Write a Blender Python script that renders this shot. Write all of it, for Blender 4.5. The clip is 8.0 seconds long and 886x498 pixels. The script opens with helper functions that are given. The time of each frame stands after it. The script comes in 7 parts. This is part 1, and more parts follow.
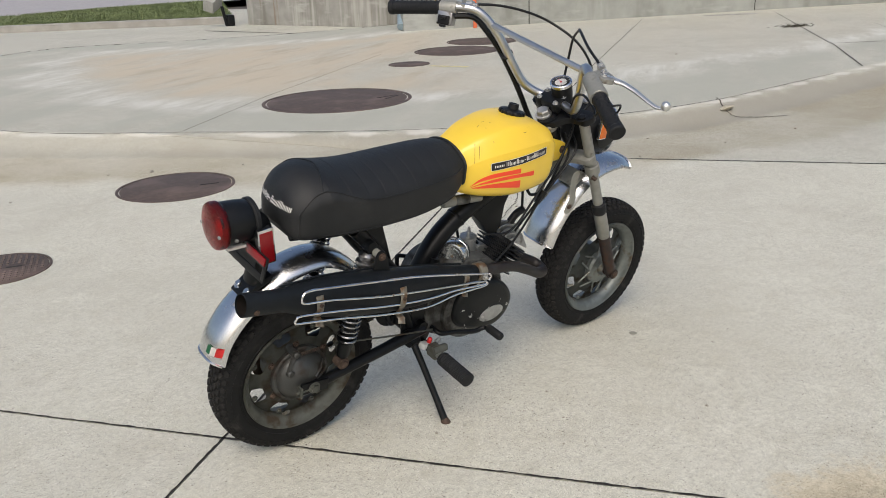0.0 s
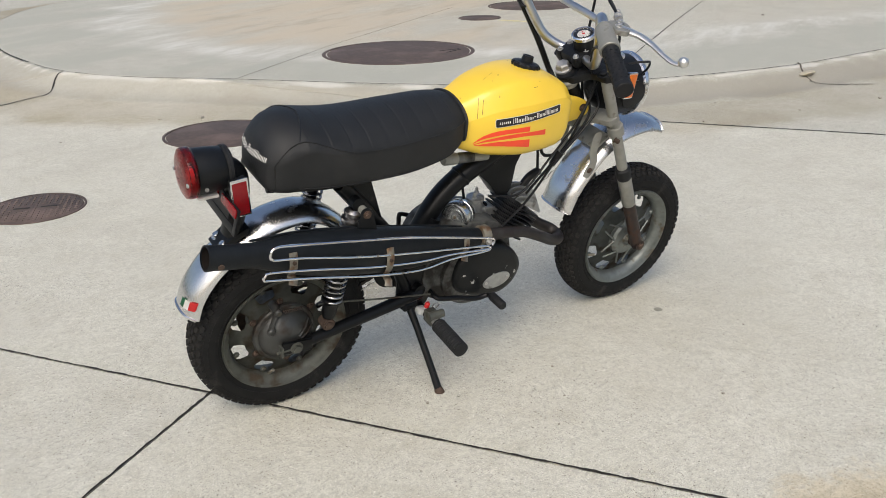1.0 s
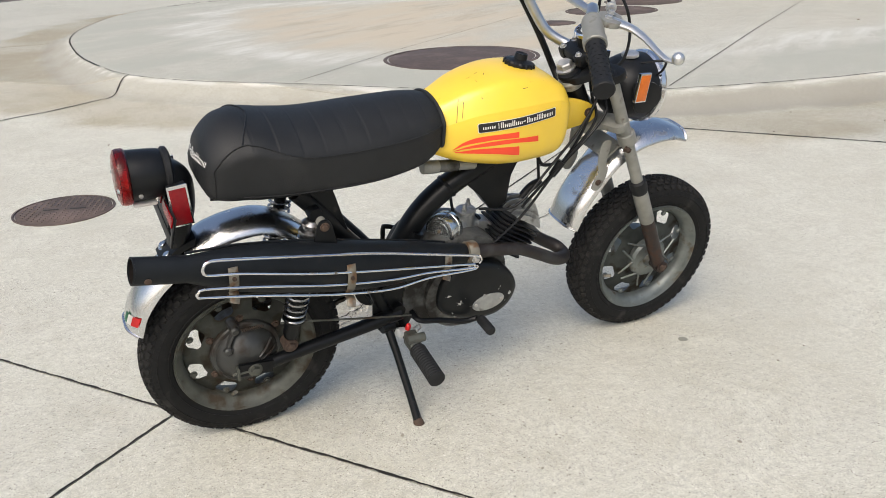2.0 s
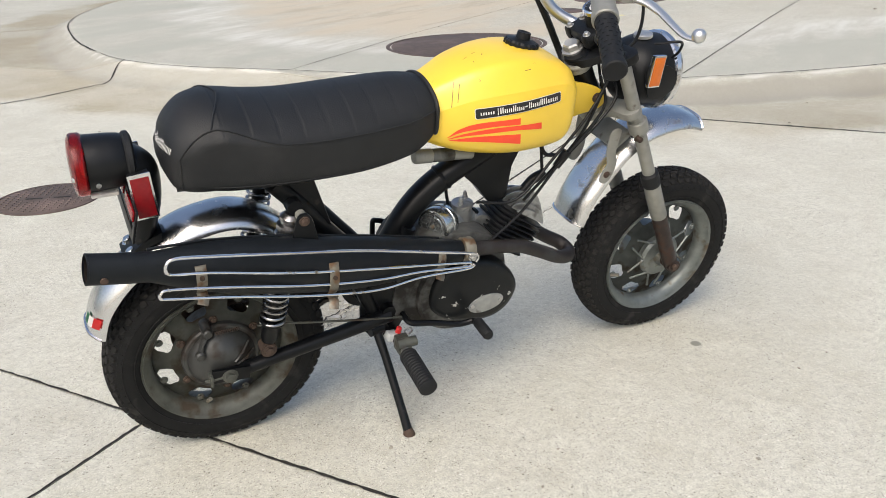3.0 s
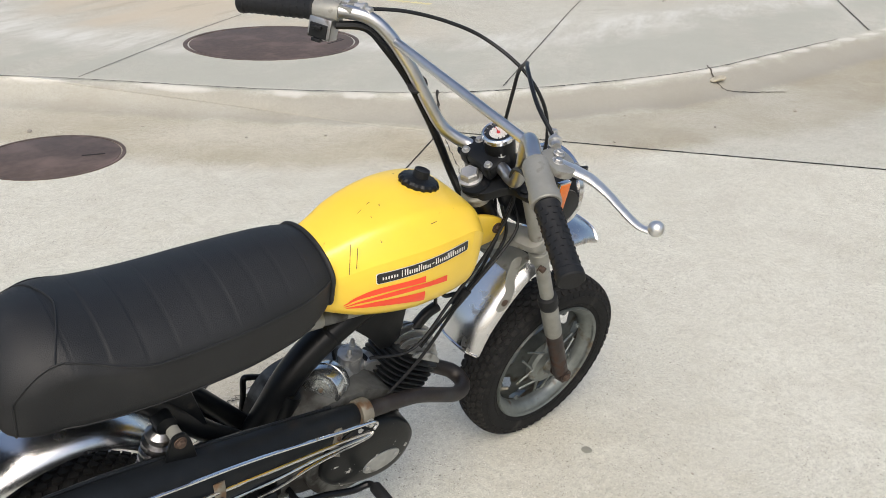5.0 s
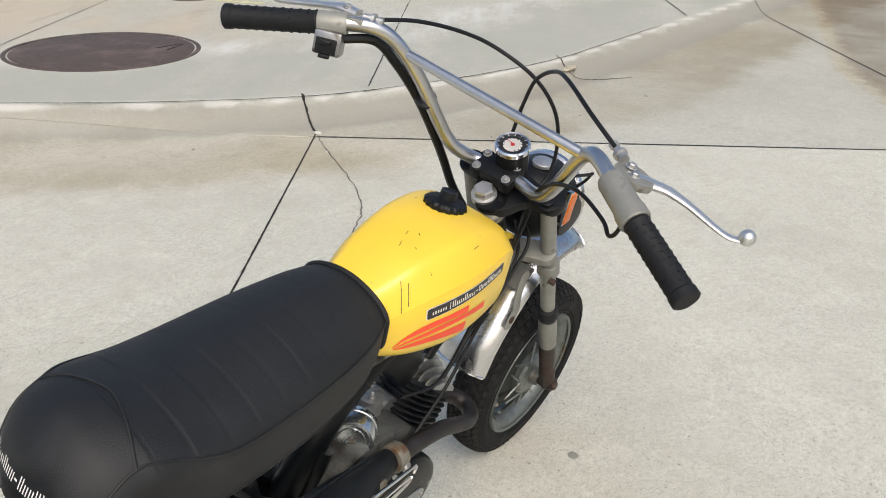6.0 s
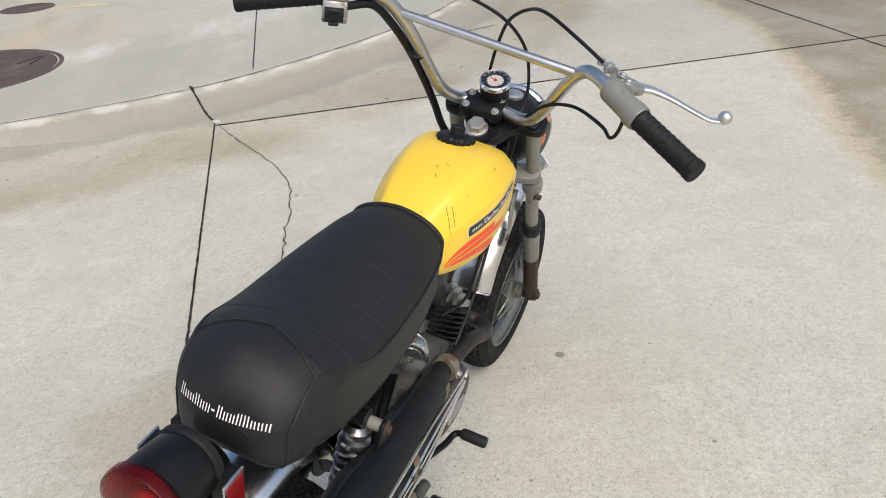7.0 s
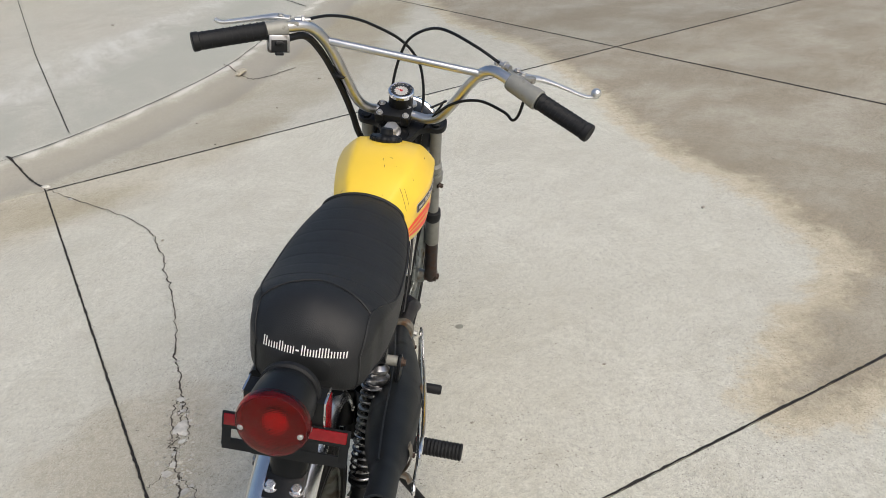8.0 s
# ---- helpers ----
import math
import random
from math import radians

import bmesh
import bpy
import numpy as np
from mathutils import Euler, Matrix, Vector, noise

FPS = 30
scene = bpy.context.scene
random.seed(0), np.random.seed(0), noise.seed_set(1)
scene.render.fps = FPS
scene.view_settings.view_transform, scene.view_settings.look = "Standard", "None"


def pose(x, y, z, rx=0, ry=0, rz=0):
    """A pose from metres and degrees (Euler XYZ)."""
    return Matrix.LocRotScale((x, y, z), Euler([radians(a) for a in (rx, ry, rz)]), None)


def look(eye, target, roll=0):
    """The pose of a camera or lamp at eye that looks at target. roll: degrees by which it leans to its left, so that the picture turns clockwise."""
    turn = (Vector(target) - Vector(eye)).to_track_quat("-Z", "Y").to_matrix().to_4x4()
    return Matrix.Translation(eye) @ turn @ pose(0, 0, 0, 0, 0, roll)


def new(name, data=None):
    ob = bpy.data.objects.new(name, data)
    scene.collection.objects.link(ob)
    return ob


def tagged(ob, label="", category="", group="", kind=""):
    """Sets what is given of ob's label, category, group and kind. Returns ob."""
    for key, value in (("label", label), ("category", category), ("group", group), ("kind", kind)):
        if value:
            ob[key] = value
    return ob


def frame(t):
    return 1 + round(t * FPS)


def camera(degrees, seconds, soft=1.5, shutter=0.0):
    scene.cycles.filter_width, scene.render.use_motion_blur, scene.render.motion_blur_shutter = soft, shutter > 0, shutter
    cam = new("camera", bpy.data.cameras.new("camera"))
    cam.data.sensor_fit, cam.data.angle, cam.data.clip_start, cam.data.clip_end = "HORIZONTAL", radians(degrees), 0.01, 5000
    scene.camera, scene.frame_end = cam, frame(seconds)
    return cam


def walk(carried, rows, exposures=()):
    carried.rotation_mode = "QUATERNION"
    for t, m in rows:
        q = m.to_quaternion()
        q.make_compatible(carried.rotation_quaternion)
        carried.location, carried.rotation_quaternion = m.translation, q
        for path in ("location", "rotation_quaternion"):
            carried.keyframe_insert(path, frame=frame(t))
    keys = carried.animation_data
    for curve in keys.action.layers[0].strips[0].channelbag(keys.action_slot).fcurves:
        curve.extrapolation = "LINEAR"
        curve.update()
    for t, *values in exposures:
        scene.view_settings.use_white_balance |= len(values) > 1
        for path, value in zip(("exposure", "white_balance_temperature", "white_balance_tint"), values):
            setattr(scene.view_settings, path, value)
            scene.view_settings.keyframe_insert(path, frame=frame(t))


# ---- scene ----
cam = camera(55.0, 8.0, soft=0.65)
PATH = [
    (0, (-0.862, -1.622, 1.092), (0.342, -0.166, 0.437), -2.2),
    (0.5, (-0.747, -1.642, 1.044), (0.361, -0.132, 0.343), -1.6),
    (1, (-0.642, -1.64, 1.05), (0.391, -0.096, 0.309), -1.3),
    (1.5, (-0.51, -1.639, 1.032), (0.446, -0.035, 0.316), -2.1),
    (1.7, (-0.436, -1.63, 1.015), (0.472, 0.004, 0.305), -2.2),
    (2.8, (-0.263, -1.527, 0.956), (0.549, 0.149, 0.227), -1.9),
    (3, (-0.263, -1.496, 0.951), (0.574, 0.164, 0.214), -1.8),
    (3.5, (-0.285, -1.38, 0.967), (0.677, 0.179, 0.164), -1.1),
    (4, (-0.306, -1.317, 1.105), (0.822, 0.082, 0.227), 0.8),
    (4.5, (-0.301, -1.264, 1.177), (0.875, 0.102, 0.31), 0.8),
    (5, (-0.22, -1.119, 1.187), (0.989, 0.238, 0.352), 1.2),
    (5.2, (-0.199, -1.066, 1.195), (1.056, 0.259, 0.376), 1.9),
    (6.3, (-0.453, -0.742, 1.177), (1.081, 0.2, 0.306), 0.5),
    (6.5, (-0.505, -0.719, 1.173), (1.041, 0.183, 0.28), -0.5),
    (7, (-0.652, -0.686, 1.206), (0.965, 0.065, 0.299), -4.5),
    (7.5, (-0.859, -0.605, 1.234), (0.845, -0.066, 0.336), -6.1),
    (8, (-1.043, -0.488, 1.253), (0.743, -0.217, 0.394), -6.5),
]
walk(cam, [(t, look(eye, target, roll)) for t, eye, target, roll in PATH], [(0, 0.02), (1.0, 0.12), (1.7, 0.27), (3.5, 0.40), (5.0, 0.30), (6.5, 0.20), (7.5, 0.16), (8.0, 0.07)])

# ---- light ----
world = bpy.data.worlds.new("sky")
scene.world = world
world.use_nodes = True
wn = world.node_tree.nodes
sky = wn.new("ShaderNodeTexSky")
sky.sky_type = "NISHITA"
sky.sun_disc = False
sky.sun_elevation = radians(46)
sky.sun_rotation = radians(225)
sky.air_density, sky.dust_density, sky.ozone_density = 1.0, 4.5, 1.0
wn["Background"].inputs[1].default_value = 0.15
world.node_tree.links.new(sky.outputs[0], wn["Background"].inputs[0])
sun = new("sun", bpy.data.lights.new("sun", "SUN"))
sun.data.energy, sun.data.angle, sun.data.color = 1.36, radians(45), (1.0, 0.965, 0.89)
sun.matrix_world = look((-4.2, -4.4, 6.2), (0, 0, 0))


# ---- materials ----
def mat(name, col, rough=0.5, metal=0.0, var=0.15, scale=40.0, bump=0.0, bscale=300.0, rough_var=0.1, tint=None, big=4.0, coat=0.0, spec=0.5):
    """A surface of one base colour with grain at two scales, uneven gloss and fine relief."""
    m = bpy.data.materials.new(name)
    m.use_nodes = True
    nt = m.node_tree
    n, l = nt.nodes, nt.links
    b = n["Principled BSDF"]
    tc = n.new("ShaderNodeTexCoord")
    n1, n2 = n.new("ShaderNodeTexNoise"), n.new("ShaderNodeTexNoise")
    n1.inputs["Scale"].default_value, n1.inputs["Detail"].default_value = scale, 5
    n2.inputs["Scale"].default_value, n2.inputs["Detail"].default_value = big, 4
    for q in (n1, n2):
        l.new(tc.outputs["Object"], q.inputs["Vector"])
    mix = n.new("ShaderNodeMix")
    mix.data_type = "RGBA"
    lo = tint if tint else tuple(c * (1 - var) for c in col)
    hi = tuple(min(1, c * (1 + var * 0.6)) for c in col)
    mix.inputs[6].default_value, mix.inputs[7].default_value = (*lo, 1), (*hi, 1)
    add = n.new("ShaderNodeMath")
    add.operation = "MULTIPLY_ADD"
    add.inputs[1].default_value = 0.5
    l.new(n1.outputs[0], add.inputs[0])
    half = n.new("ShaderNodeMath")
    half.operation = "MULTIPLY"
    half.inputs[1].default_value = 0.5
    l.new(n2.outputs[0], half.inputs[0])
    l.new(half.outputs[0], add.inputs[2])
    ramp = n.new("ShaderNodeMapRange")
    ramp.inputs[1].default_value, ramp.inputs[2].default_value = 0.36, 0.62
    l.new(add.outputs[0], ramp.inputs[0])
    l.new(ramp.outputs[0], mix.inputs[0])
    l.new(mix.outputs[2], b.inputs["Base Color"])
    b.inputs["Metallic"].default_value = metal
    rr = n.new("ShaderNodeMapRange")
    rr.inputs[3].default_value, rr.inputs[4].default_value = max(0.02, rough - rough_var), min(1, rough + rough_var)
    l.new(n2.outputs[0], rr.inputs[0])
    l.new(rr.outputs[0], b.inputs["Roughness"])
    b.inputs["Coat Weight"].default_value = coat
    b.inputs["Specular IOR Level"].default_value = spec
    if bump:
        n3, bp = n.new("ShaderNodeTexNoise"), n.new("ShaderNodeBump")
        n3.inputs["Scale"].default_value, n3.inputs["Detail"].default_value = bscale, 3
        l.new(tc.outputs["Object"], n3.inputs["Vector"])
        bp.inputs["Strength"].default_value, bp.inputs["Distance"].default_value = bump, 0.001
        l.new(n3.outputs[0], bp.inputs["Height"])
        l.new(bp.outputs[0], b.inputs["Normal"])
    return m


def worn(m, col, scale, low, high, rough=None):
    """Adds patches of a second colour (rust, dirt, chips) where a noise is high."""
    nt = m.node_tree
    n, l = nt.nodes, nt.links
    b = n["Principled BSDF"]
    tc, no, rp, mx = n.new("ShaderNodeTexCoord"), n.new("ShaderNodeTexNoise"), n.new("ShaderNodeMapRange"), n.new("ShaderNodeMix")
    no.inputs["Scale"].default_value, no.inputs["Detail"].default_value = scale, 8
    l.new(tc.outputs["Object"], no.inputs["Vector"])
    rp.inputs[1].default_value, rp.inputs[2].default_value = low, high
    l.new(no.outputs[0], rp.inputs[0])
    mx.data_type = "RGBA"
    old = b.inputs["Base Color"].links[0].from_socket
    l.new(rp.outputs[0], mx.inputs[0])
    l.new(old, mx.inputs[6])
    mx.inputs[7].default_value = (*col, 1)
    l.new(mx.outputs[2], b.inputs["Base Color"])
    if rough is not None:
        mr = n.new("ShaderNodeMix")
        l.new(rp.outputs[0], mr.inputs[0])
        l.new(b.inputs["Roughness"].links[0].from_socket, mr.inputs[2])
        mr.inputs[3].default_value = rough
        l.new(mr.outputs[0], b.inputs["Roughness"])
    return m


YELLOW = worn(mat("yellow_paint", (0.79, 0.545, 0.048), 0.34, 0, 0.07, 9, 0.05, 60, 0.08, coat=0.25), (0.10, 0.07, 0.035), 60, 0.725, 0.74, 0.7)
ORANGE = mat("orange_decal", (0.85, 0.07, 0.025), 0.42, 0, 0.08, 30)
BLACKDECAL = mat("black_decal", (0.012, 0.012, 0.012), 0.4, 0, 0.1, 60)
WHITE = mat("white_print", (0.75, 0.74, 0.71), 0.5, 0, 0.1, 90)
VINYL = worn(mat("black_vinyl", (0.0105, 0.0115, 0.0125), 0.56, 0, 0.25, 30, 0.45, 700, 0.09, spec=0.36), (0.022, 0.0225, 0.023), 11, 0.56, 0.75)
RUBBER = worn(mat("tyre_rubber", (0.0065, 0.0068, 0.007), 0.78, 0, 0.3, 60, 0.4, 500, spec=0.25), (0.030, 0.029, 0.027), 26, 0.58, 0.76)
TREAD = worn(mat("dusty_tread", (0.016, 0.0157, 0.0152), 0.9, 0, 0.3, 60, 0.4, 500, spec=0.2), (0.030, 0.028, 0.025), 30, 0.57, 0.77)
BARCHROME = mat("dull_bar_chrome", (0.58, 0.58, 0.58), 0.30, 1.0, 0.12, 30, 0.05, 200)
GRIP = mat("grip_rubber", (0.008, 0.0088, 0.010), 0.62, 0, 0.2, 80, 0.3, 600, spec=0.3)
BLACK = worn(mat("black_frame_paint", (0.0042, 0.0050, 0.0060), 0.36, 0, 0.3, 50, 0.2, 200, spec=0.22), (0.05, 0.043, 0.037), 26, 0.67, 0.80, 0.8)
HEATBLACK = worn(mat("black_heat_paint", (0.0078, 0.0098, 0.012), 0.5, 0, 0.3, 40, 0.3, 350, spec=0.2), (0.028, 0.024, 0.021), 16, 0.60, 0.80, 0.8)
CHIPPED = worn(mat("chipped_black_paint", (0.0055, 0.0068, 0.0078), 0.36, 0, 0.3, 40, 0.2, 250, spec=0.25), (0.38, 0.38, 0.36), 55, 0.685, 0.70, 0.7)
# grimy castings, and the head core that stands for shade between fins
GRIMESHADE = worn(mat("grimy_shaded_cast_metal", (0.125, 0.128, 0.122), 0.55, 0.5, 0.35, 50, 0.4, 300), (0.03, 0.028, 0.025), 22, 0.45, 0.62, 0.85)
PIPE = worn(mat("brown_pipe", (0.017, 0.0135, 0.0125), 0.55, 0.2, 0.3, 40, 0.3, 350), (0.03, 0.03, 0.03), 20, 0.5, 0.65, 0.7)
PLASTIC = mat("black_plastic", (0.007, 0.0078, 0.0088), 0.4, 0, 0.2, 60, 0.2, 400, spec=0.25)
CHROME = worn(mat("chrome", (0.72, 0.72, 0.73), 0.16, 1.0, 0.08, 20, 0.03, 90, 0.06), (0.30, 0.26, 0.21), 60, 0.63, 0.74, 0.5)
FENDER = worn(mat("fender_metal", (0.66, 0.66, 0.66), 0.25, 1.0, 0.12, 14, 0.06, 60, 0.08), (0.35, 0.31, 0.27), 34, 0.62, 0.75, 0.5)
ZINC = worn(mat("bright_zinc", (0.55, 0.58, 0.59), 0.24, 0.95, 0.15, 40, 0.1, 200), (0.25, 0.24, 0.2), 45, 0.62, 0.76, 0.7)
ALLOY = worn(mat("polished_alloy", (0.68, 0.68, 0.66), 0.33, 0.9, 0.1, 30, 0.06, 150), (0.4, 0.38, 0.35), 50, 0.64, 0.78, 0.6)
STEEL = worn(mat("zinc_steel", (0.48, 0.48, 0.47), 0.42, 0.85, 0.25, 40, 0.2, 200), (0.16, 0.11, 0.07), 45, 0.62, 0.74, 0.8)
ALU = worn(mat("cast_aluminium", (0.40, 0.41, 0.41), 0.45, 0.85, 0.25, 50, 0.35, 300), (0.12, 0.11, 0.1), 30, 0.57, 0.72, 0.8)
GREY = worn(mat("grey_cast_paint", (0.25, 0.25, 0.225), 0.5, 0.3, 0.2, 40, 0.2, 300), (0.12, 0.1, 0.08), 40, 0.62, 0.75, 0.8)
RIMREAR = worn(mat("dirty_rim", (0.092, 0.096, 0.082), 0.5, 0.35, 0.35, 45, 0.3, 300), (0.06, 0.045, 0.03), 26, 0.5, 0.66, 0.85)
RIMFRONT = worn(mat("zinc_rim", (0.165, 0.182, 0.175), 0.42, 0.6, 0.25, 45, 0.25, 300), (0.13, 0.11, 0.08), 30, 0.56, 0.7, 0.8)
# front disc: the rim's zinc hue at little more than half its brightness
DISCF = worn(mat("dark_zinc_disc", (0.092, 0.102, 0.097), 0.5, 0.45, 0.3, 45, 0.3, 300), (0.05, 0.042, 0.032), 26, 0.52, 0.66, 0.85)
HUBM = worn(mat("dark_oily_hub", (0.055, 0.057, 0.055), 0.38, 0.45, 0.3, 30, 0.2, 200), (0.03, 0.022, 0.016), 24, 0.5, 0.66, 0.8)
SPRINGM = worn(mat("dull_spring_chrome", (0.34, 0.34, 0.345), 0.28, 1.0, 0.2, 30, 0.1, 200), (0.10, 0.085, 0.07), 40, 0.55, 0.7, 0.6)
SOOT = mat("soot", (0.012, 0.010, 0.009), 0.95, 0, 0.3, 80, spec=0.1)
RUST = mat("rusty_steel", (0.065, 0.042, 0.03), 0.8, 0.2, 0.5, 90, 0.5, 300)
BRASS = worn(mat("worn_strap", (0.21, 0.195, 0.158), 0.55, 0.5, 0.3, 80, 0.3, 300), (0.15, 0.09, 0.05), 50, 0.5, 0.65)
SLIDER = worn(mat("rusty_dark_slider", (0.034, 0.024, 0.021), 0.5, 0.4, 0.3, 50, 0.2, 300), (0.07, 0.038, 0.027), 40, 0.5, 0.7, 0.8)
ORANGEREF = mat("orange_reflector", (0.60, 0.14, 0.012), 0.3, 0, 0.15, 120, 0.5, 500)
REDREF = mat("red_reflector", (0.19, 0.003, 0.006), 0.25, 0, 0.2, 120, 0.5, 500)
GREEN = mat("green_sticker", (0.02, 0.16, 0.07), 0.4)
REDTAPE = mat("red_sticker", (0.6, 0.03, 0.03), 0.4)
DIRT = mat("joint_dirt", (0.020, 0.0178, 0.015), 0.95, 0, 0.5, 60, 0.6, 200)
CRACKM = mat("crack_dirt", (0.075, 0.064, 0.05), 0.95, 0, 0.6, 50, 0.6, 200)
IRON = worn(mat("rusty_iron_lid", (0.095, 0.070, 0.058), 0.7, 0.15, 0.25, 30, 0.5, 160), (0.16, 0.115, 0.1), 5, 0.5, 0.7)
WALLC = worn(mat("wall_concrete", (0.29, 0.287, 0.265), 0.85, 0, 0.2, 6, 0.4, 60, big=0.8), (0.19, 0.185, 0.165), 1.3, 0.5, 0.65)
KERBC = worn(mat("kerb_concrete", (0.30, 0.29, 0.265), 0.88, 0, 0.2, 6, 0.4, 60, big=0.8), (0.26, 0.25, 0.225), 2.3, 0.5, 0.65)
# pale and dark runs down the wall
def runs(m, layers):
    """Stains that run down or along a wall: size, squash, from, to, most, colour."""
    n, l = m.node_tree.nodes, m.node_tree.links
    for size, squash, lo, hi, most, tone in layers:
        tc, mp, no, rp, mx = (n.new("ShaderNode" + q) for q in ("TexCoord", "Mapping", "TexNoise", "MapRange", "Mix"))
        mp.inputs["Scale"].default_value = squash
        no.inputs["Scale"].default_value, no.inputs["Detail"].default_value = size, 6
        rp.inputs[1].default_value, rp.inputs[2].default_value, rp.inputs[4].default_value = lo, hi, most
        mx.data_type = "RGBA"
        mx.inputs[7].default_value = (*tone, 1)
        l.new(tc.outputs["Object"], mp.inputs["Vector"])
        l.new(mp.outputs[0], no.inputs["Vector"])
        l.new(no.outputs[0], rp.inputs[0])
        l.new(rp.outputs[0], mx.inputs[0])
        l.new(n["Principled BSDF"].inputs["Base Color"].links[0].from_socket, mx.inputs[6])
        l.new(mx.outputs[2], n["Principled BSDF"].inputs["Base Color"])
    return m


runs(WALLC, ((1.6, (5, 5, 0.5), 0.46, 0.66, 0.8, (0.43, 0.425, 0.395)), (1.1, (9, 9, 0.35), 0.52, 0.70, 0.75, (0.17, 0.165, 0.14)), (0.9, (14, 14, 0.8), 0.62, 0.72, 0.7, (0.21, 0.15, 0.10)), (2.0, (1, 1, 3.5), 0.56, 0.70, 0.6, (0.47, 0.47, 0.44))))
WALLE = runs(mat("long_wall_concrete", (0.275, 0.285, 0.265), 0.85, 0, 0.2, 6, 0.4, 60, big=0.8), ((1.2, (1.5, 1.5, 0.6), 0.46, 0.66, 0.7, (0.36, 0.375, 0.355)), (1.1, (4, 4, 0.5), 0.54, 0.72, 0.6, (0.18, 0.185, 0.165)), (2.0, (1, 1, 4), 0.55, 0.70, 0.5, (0.42, 0.43, 0.41))))
GRASSM = mat("grass_blades", (0.14, 0.175, 0.07), 0.75, 0, 0.35, 3)
ROADM = mat("grey_lot", (0.36, 0.345, 0.35), 0.9, 0, 0.1, 8, 0.3, 60)
PIPEG = mat("painted_pipe", (0.25, 0.32, 0.36), 0.5, 0.2, 0.2, 20)
YPAINT = mat("yellow_road_paint", (0.6, 0.55, 0.3), 0.8, 0, 0.2, 20)
STONE = mat("loose_stone", (0.34, 0.31, 0.26), 0.9, 0, 0.3, 60, 0.4, 200)

# red glass of the tail lamp, with a fine moulded pattern
LENS = bpy.data.materials.new("red_lens")
LENS.use_nodes = True
_b = LENS.node_tree.nodes["Principled BSDF"]
_b.inputs["Base Color"].default_value = (0.60, 0.006, 0.008, 1)
_b.inputs["Transmission Weight"].default_value = 1.0
_b.inputs["Roughness"].default_value = 0.06
_b.inputs["IOR"].default_value = 1.36
_t, _p, _a = (LENS.node_tree.nodes.new(q) for q in ("ShaderNodeTexCoord", "ShaderNodeBump", "ShaderNodeMath"))
for _i, _axis in enumerate("YZ"):
    _w = LENS.node_tree.nodes.new("ShaderNodeTexWave")
    _w.bands_direction = _axis
    _w.inputs["Scale"].default_value = 125
    LENS.node_tree.links.new(_t.outputs["Object"], _w.inputs["Vector"])
    LENS.node_tree.links.new(_w.outputs["Fac"], _a.inputs[_i])
_p.inputs["Strength"].default_value, _p.inputs["Distance"].default_value = 0.5, 0.0002
LENS.node_tree.links.new(_a.outputs[0], _p.inputs["Height"])
LENS.node_tree.links.new(_p.outputs[0], _b.inputs["Normal"])

GLASS = bpy.data.materials.new("clear_glass")
GLASS.use_nodes = True
_b = GLASS.node_tree.nodes["Principled BSDF"]
_b.inputs["Transmission Weight"].default_value, _b.inputs["Roughness"].default_value = 1.0, 0.03


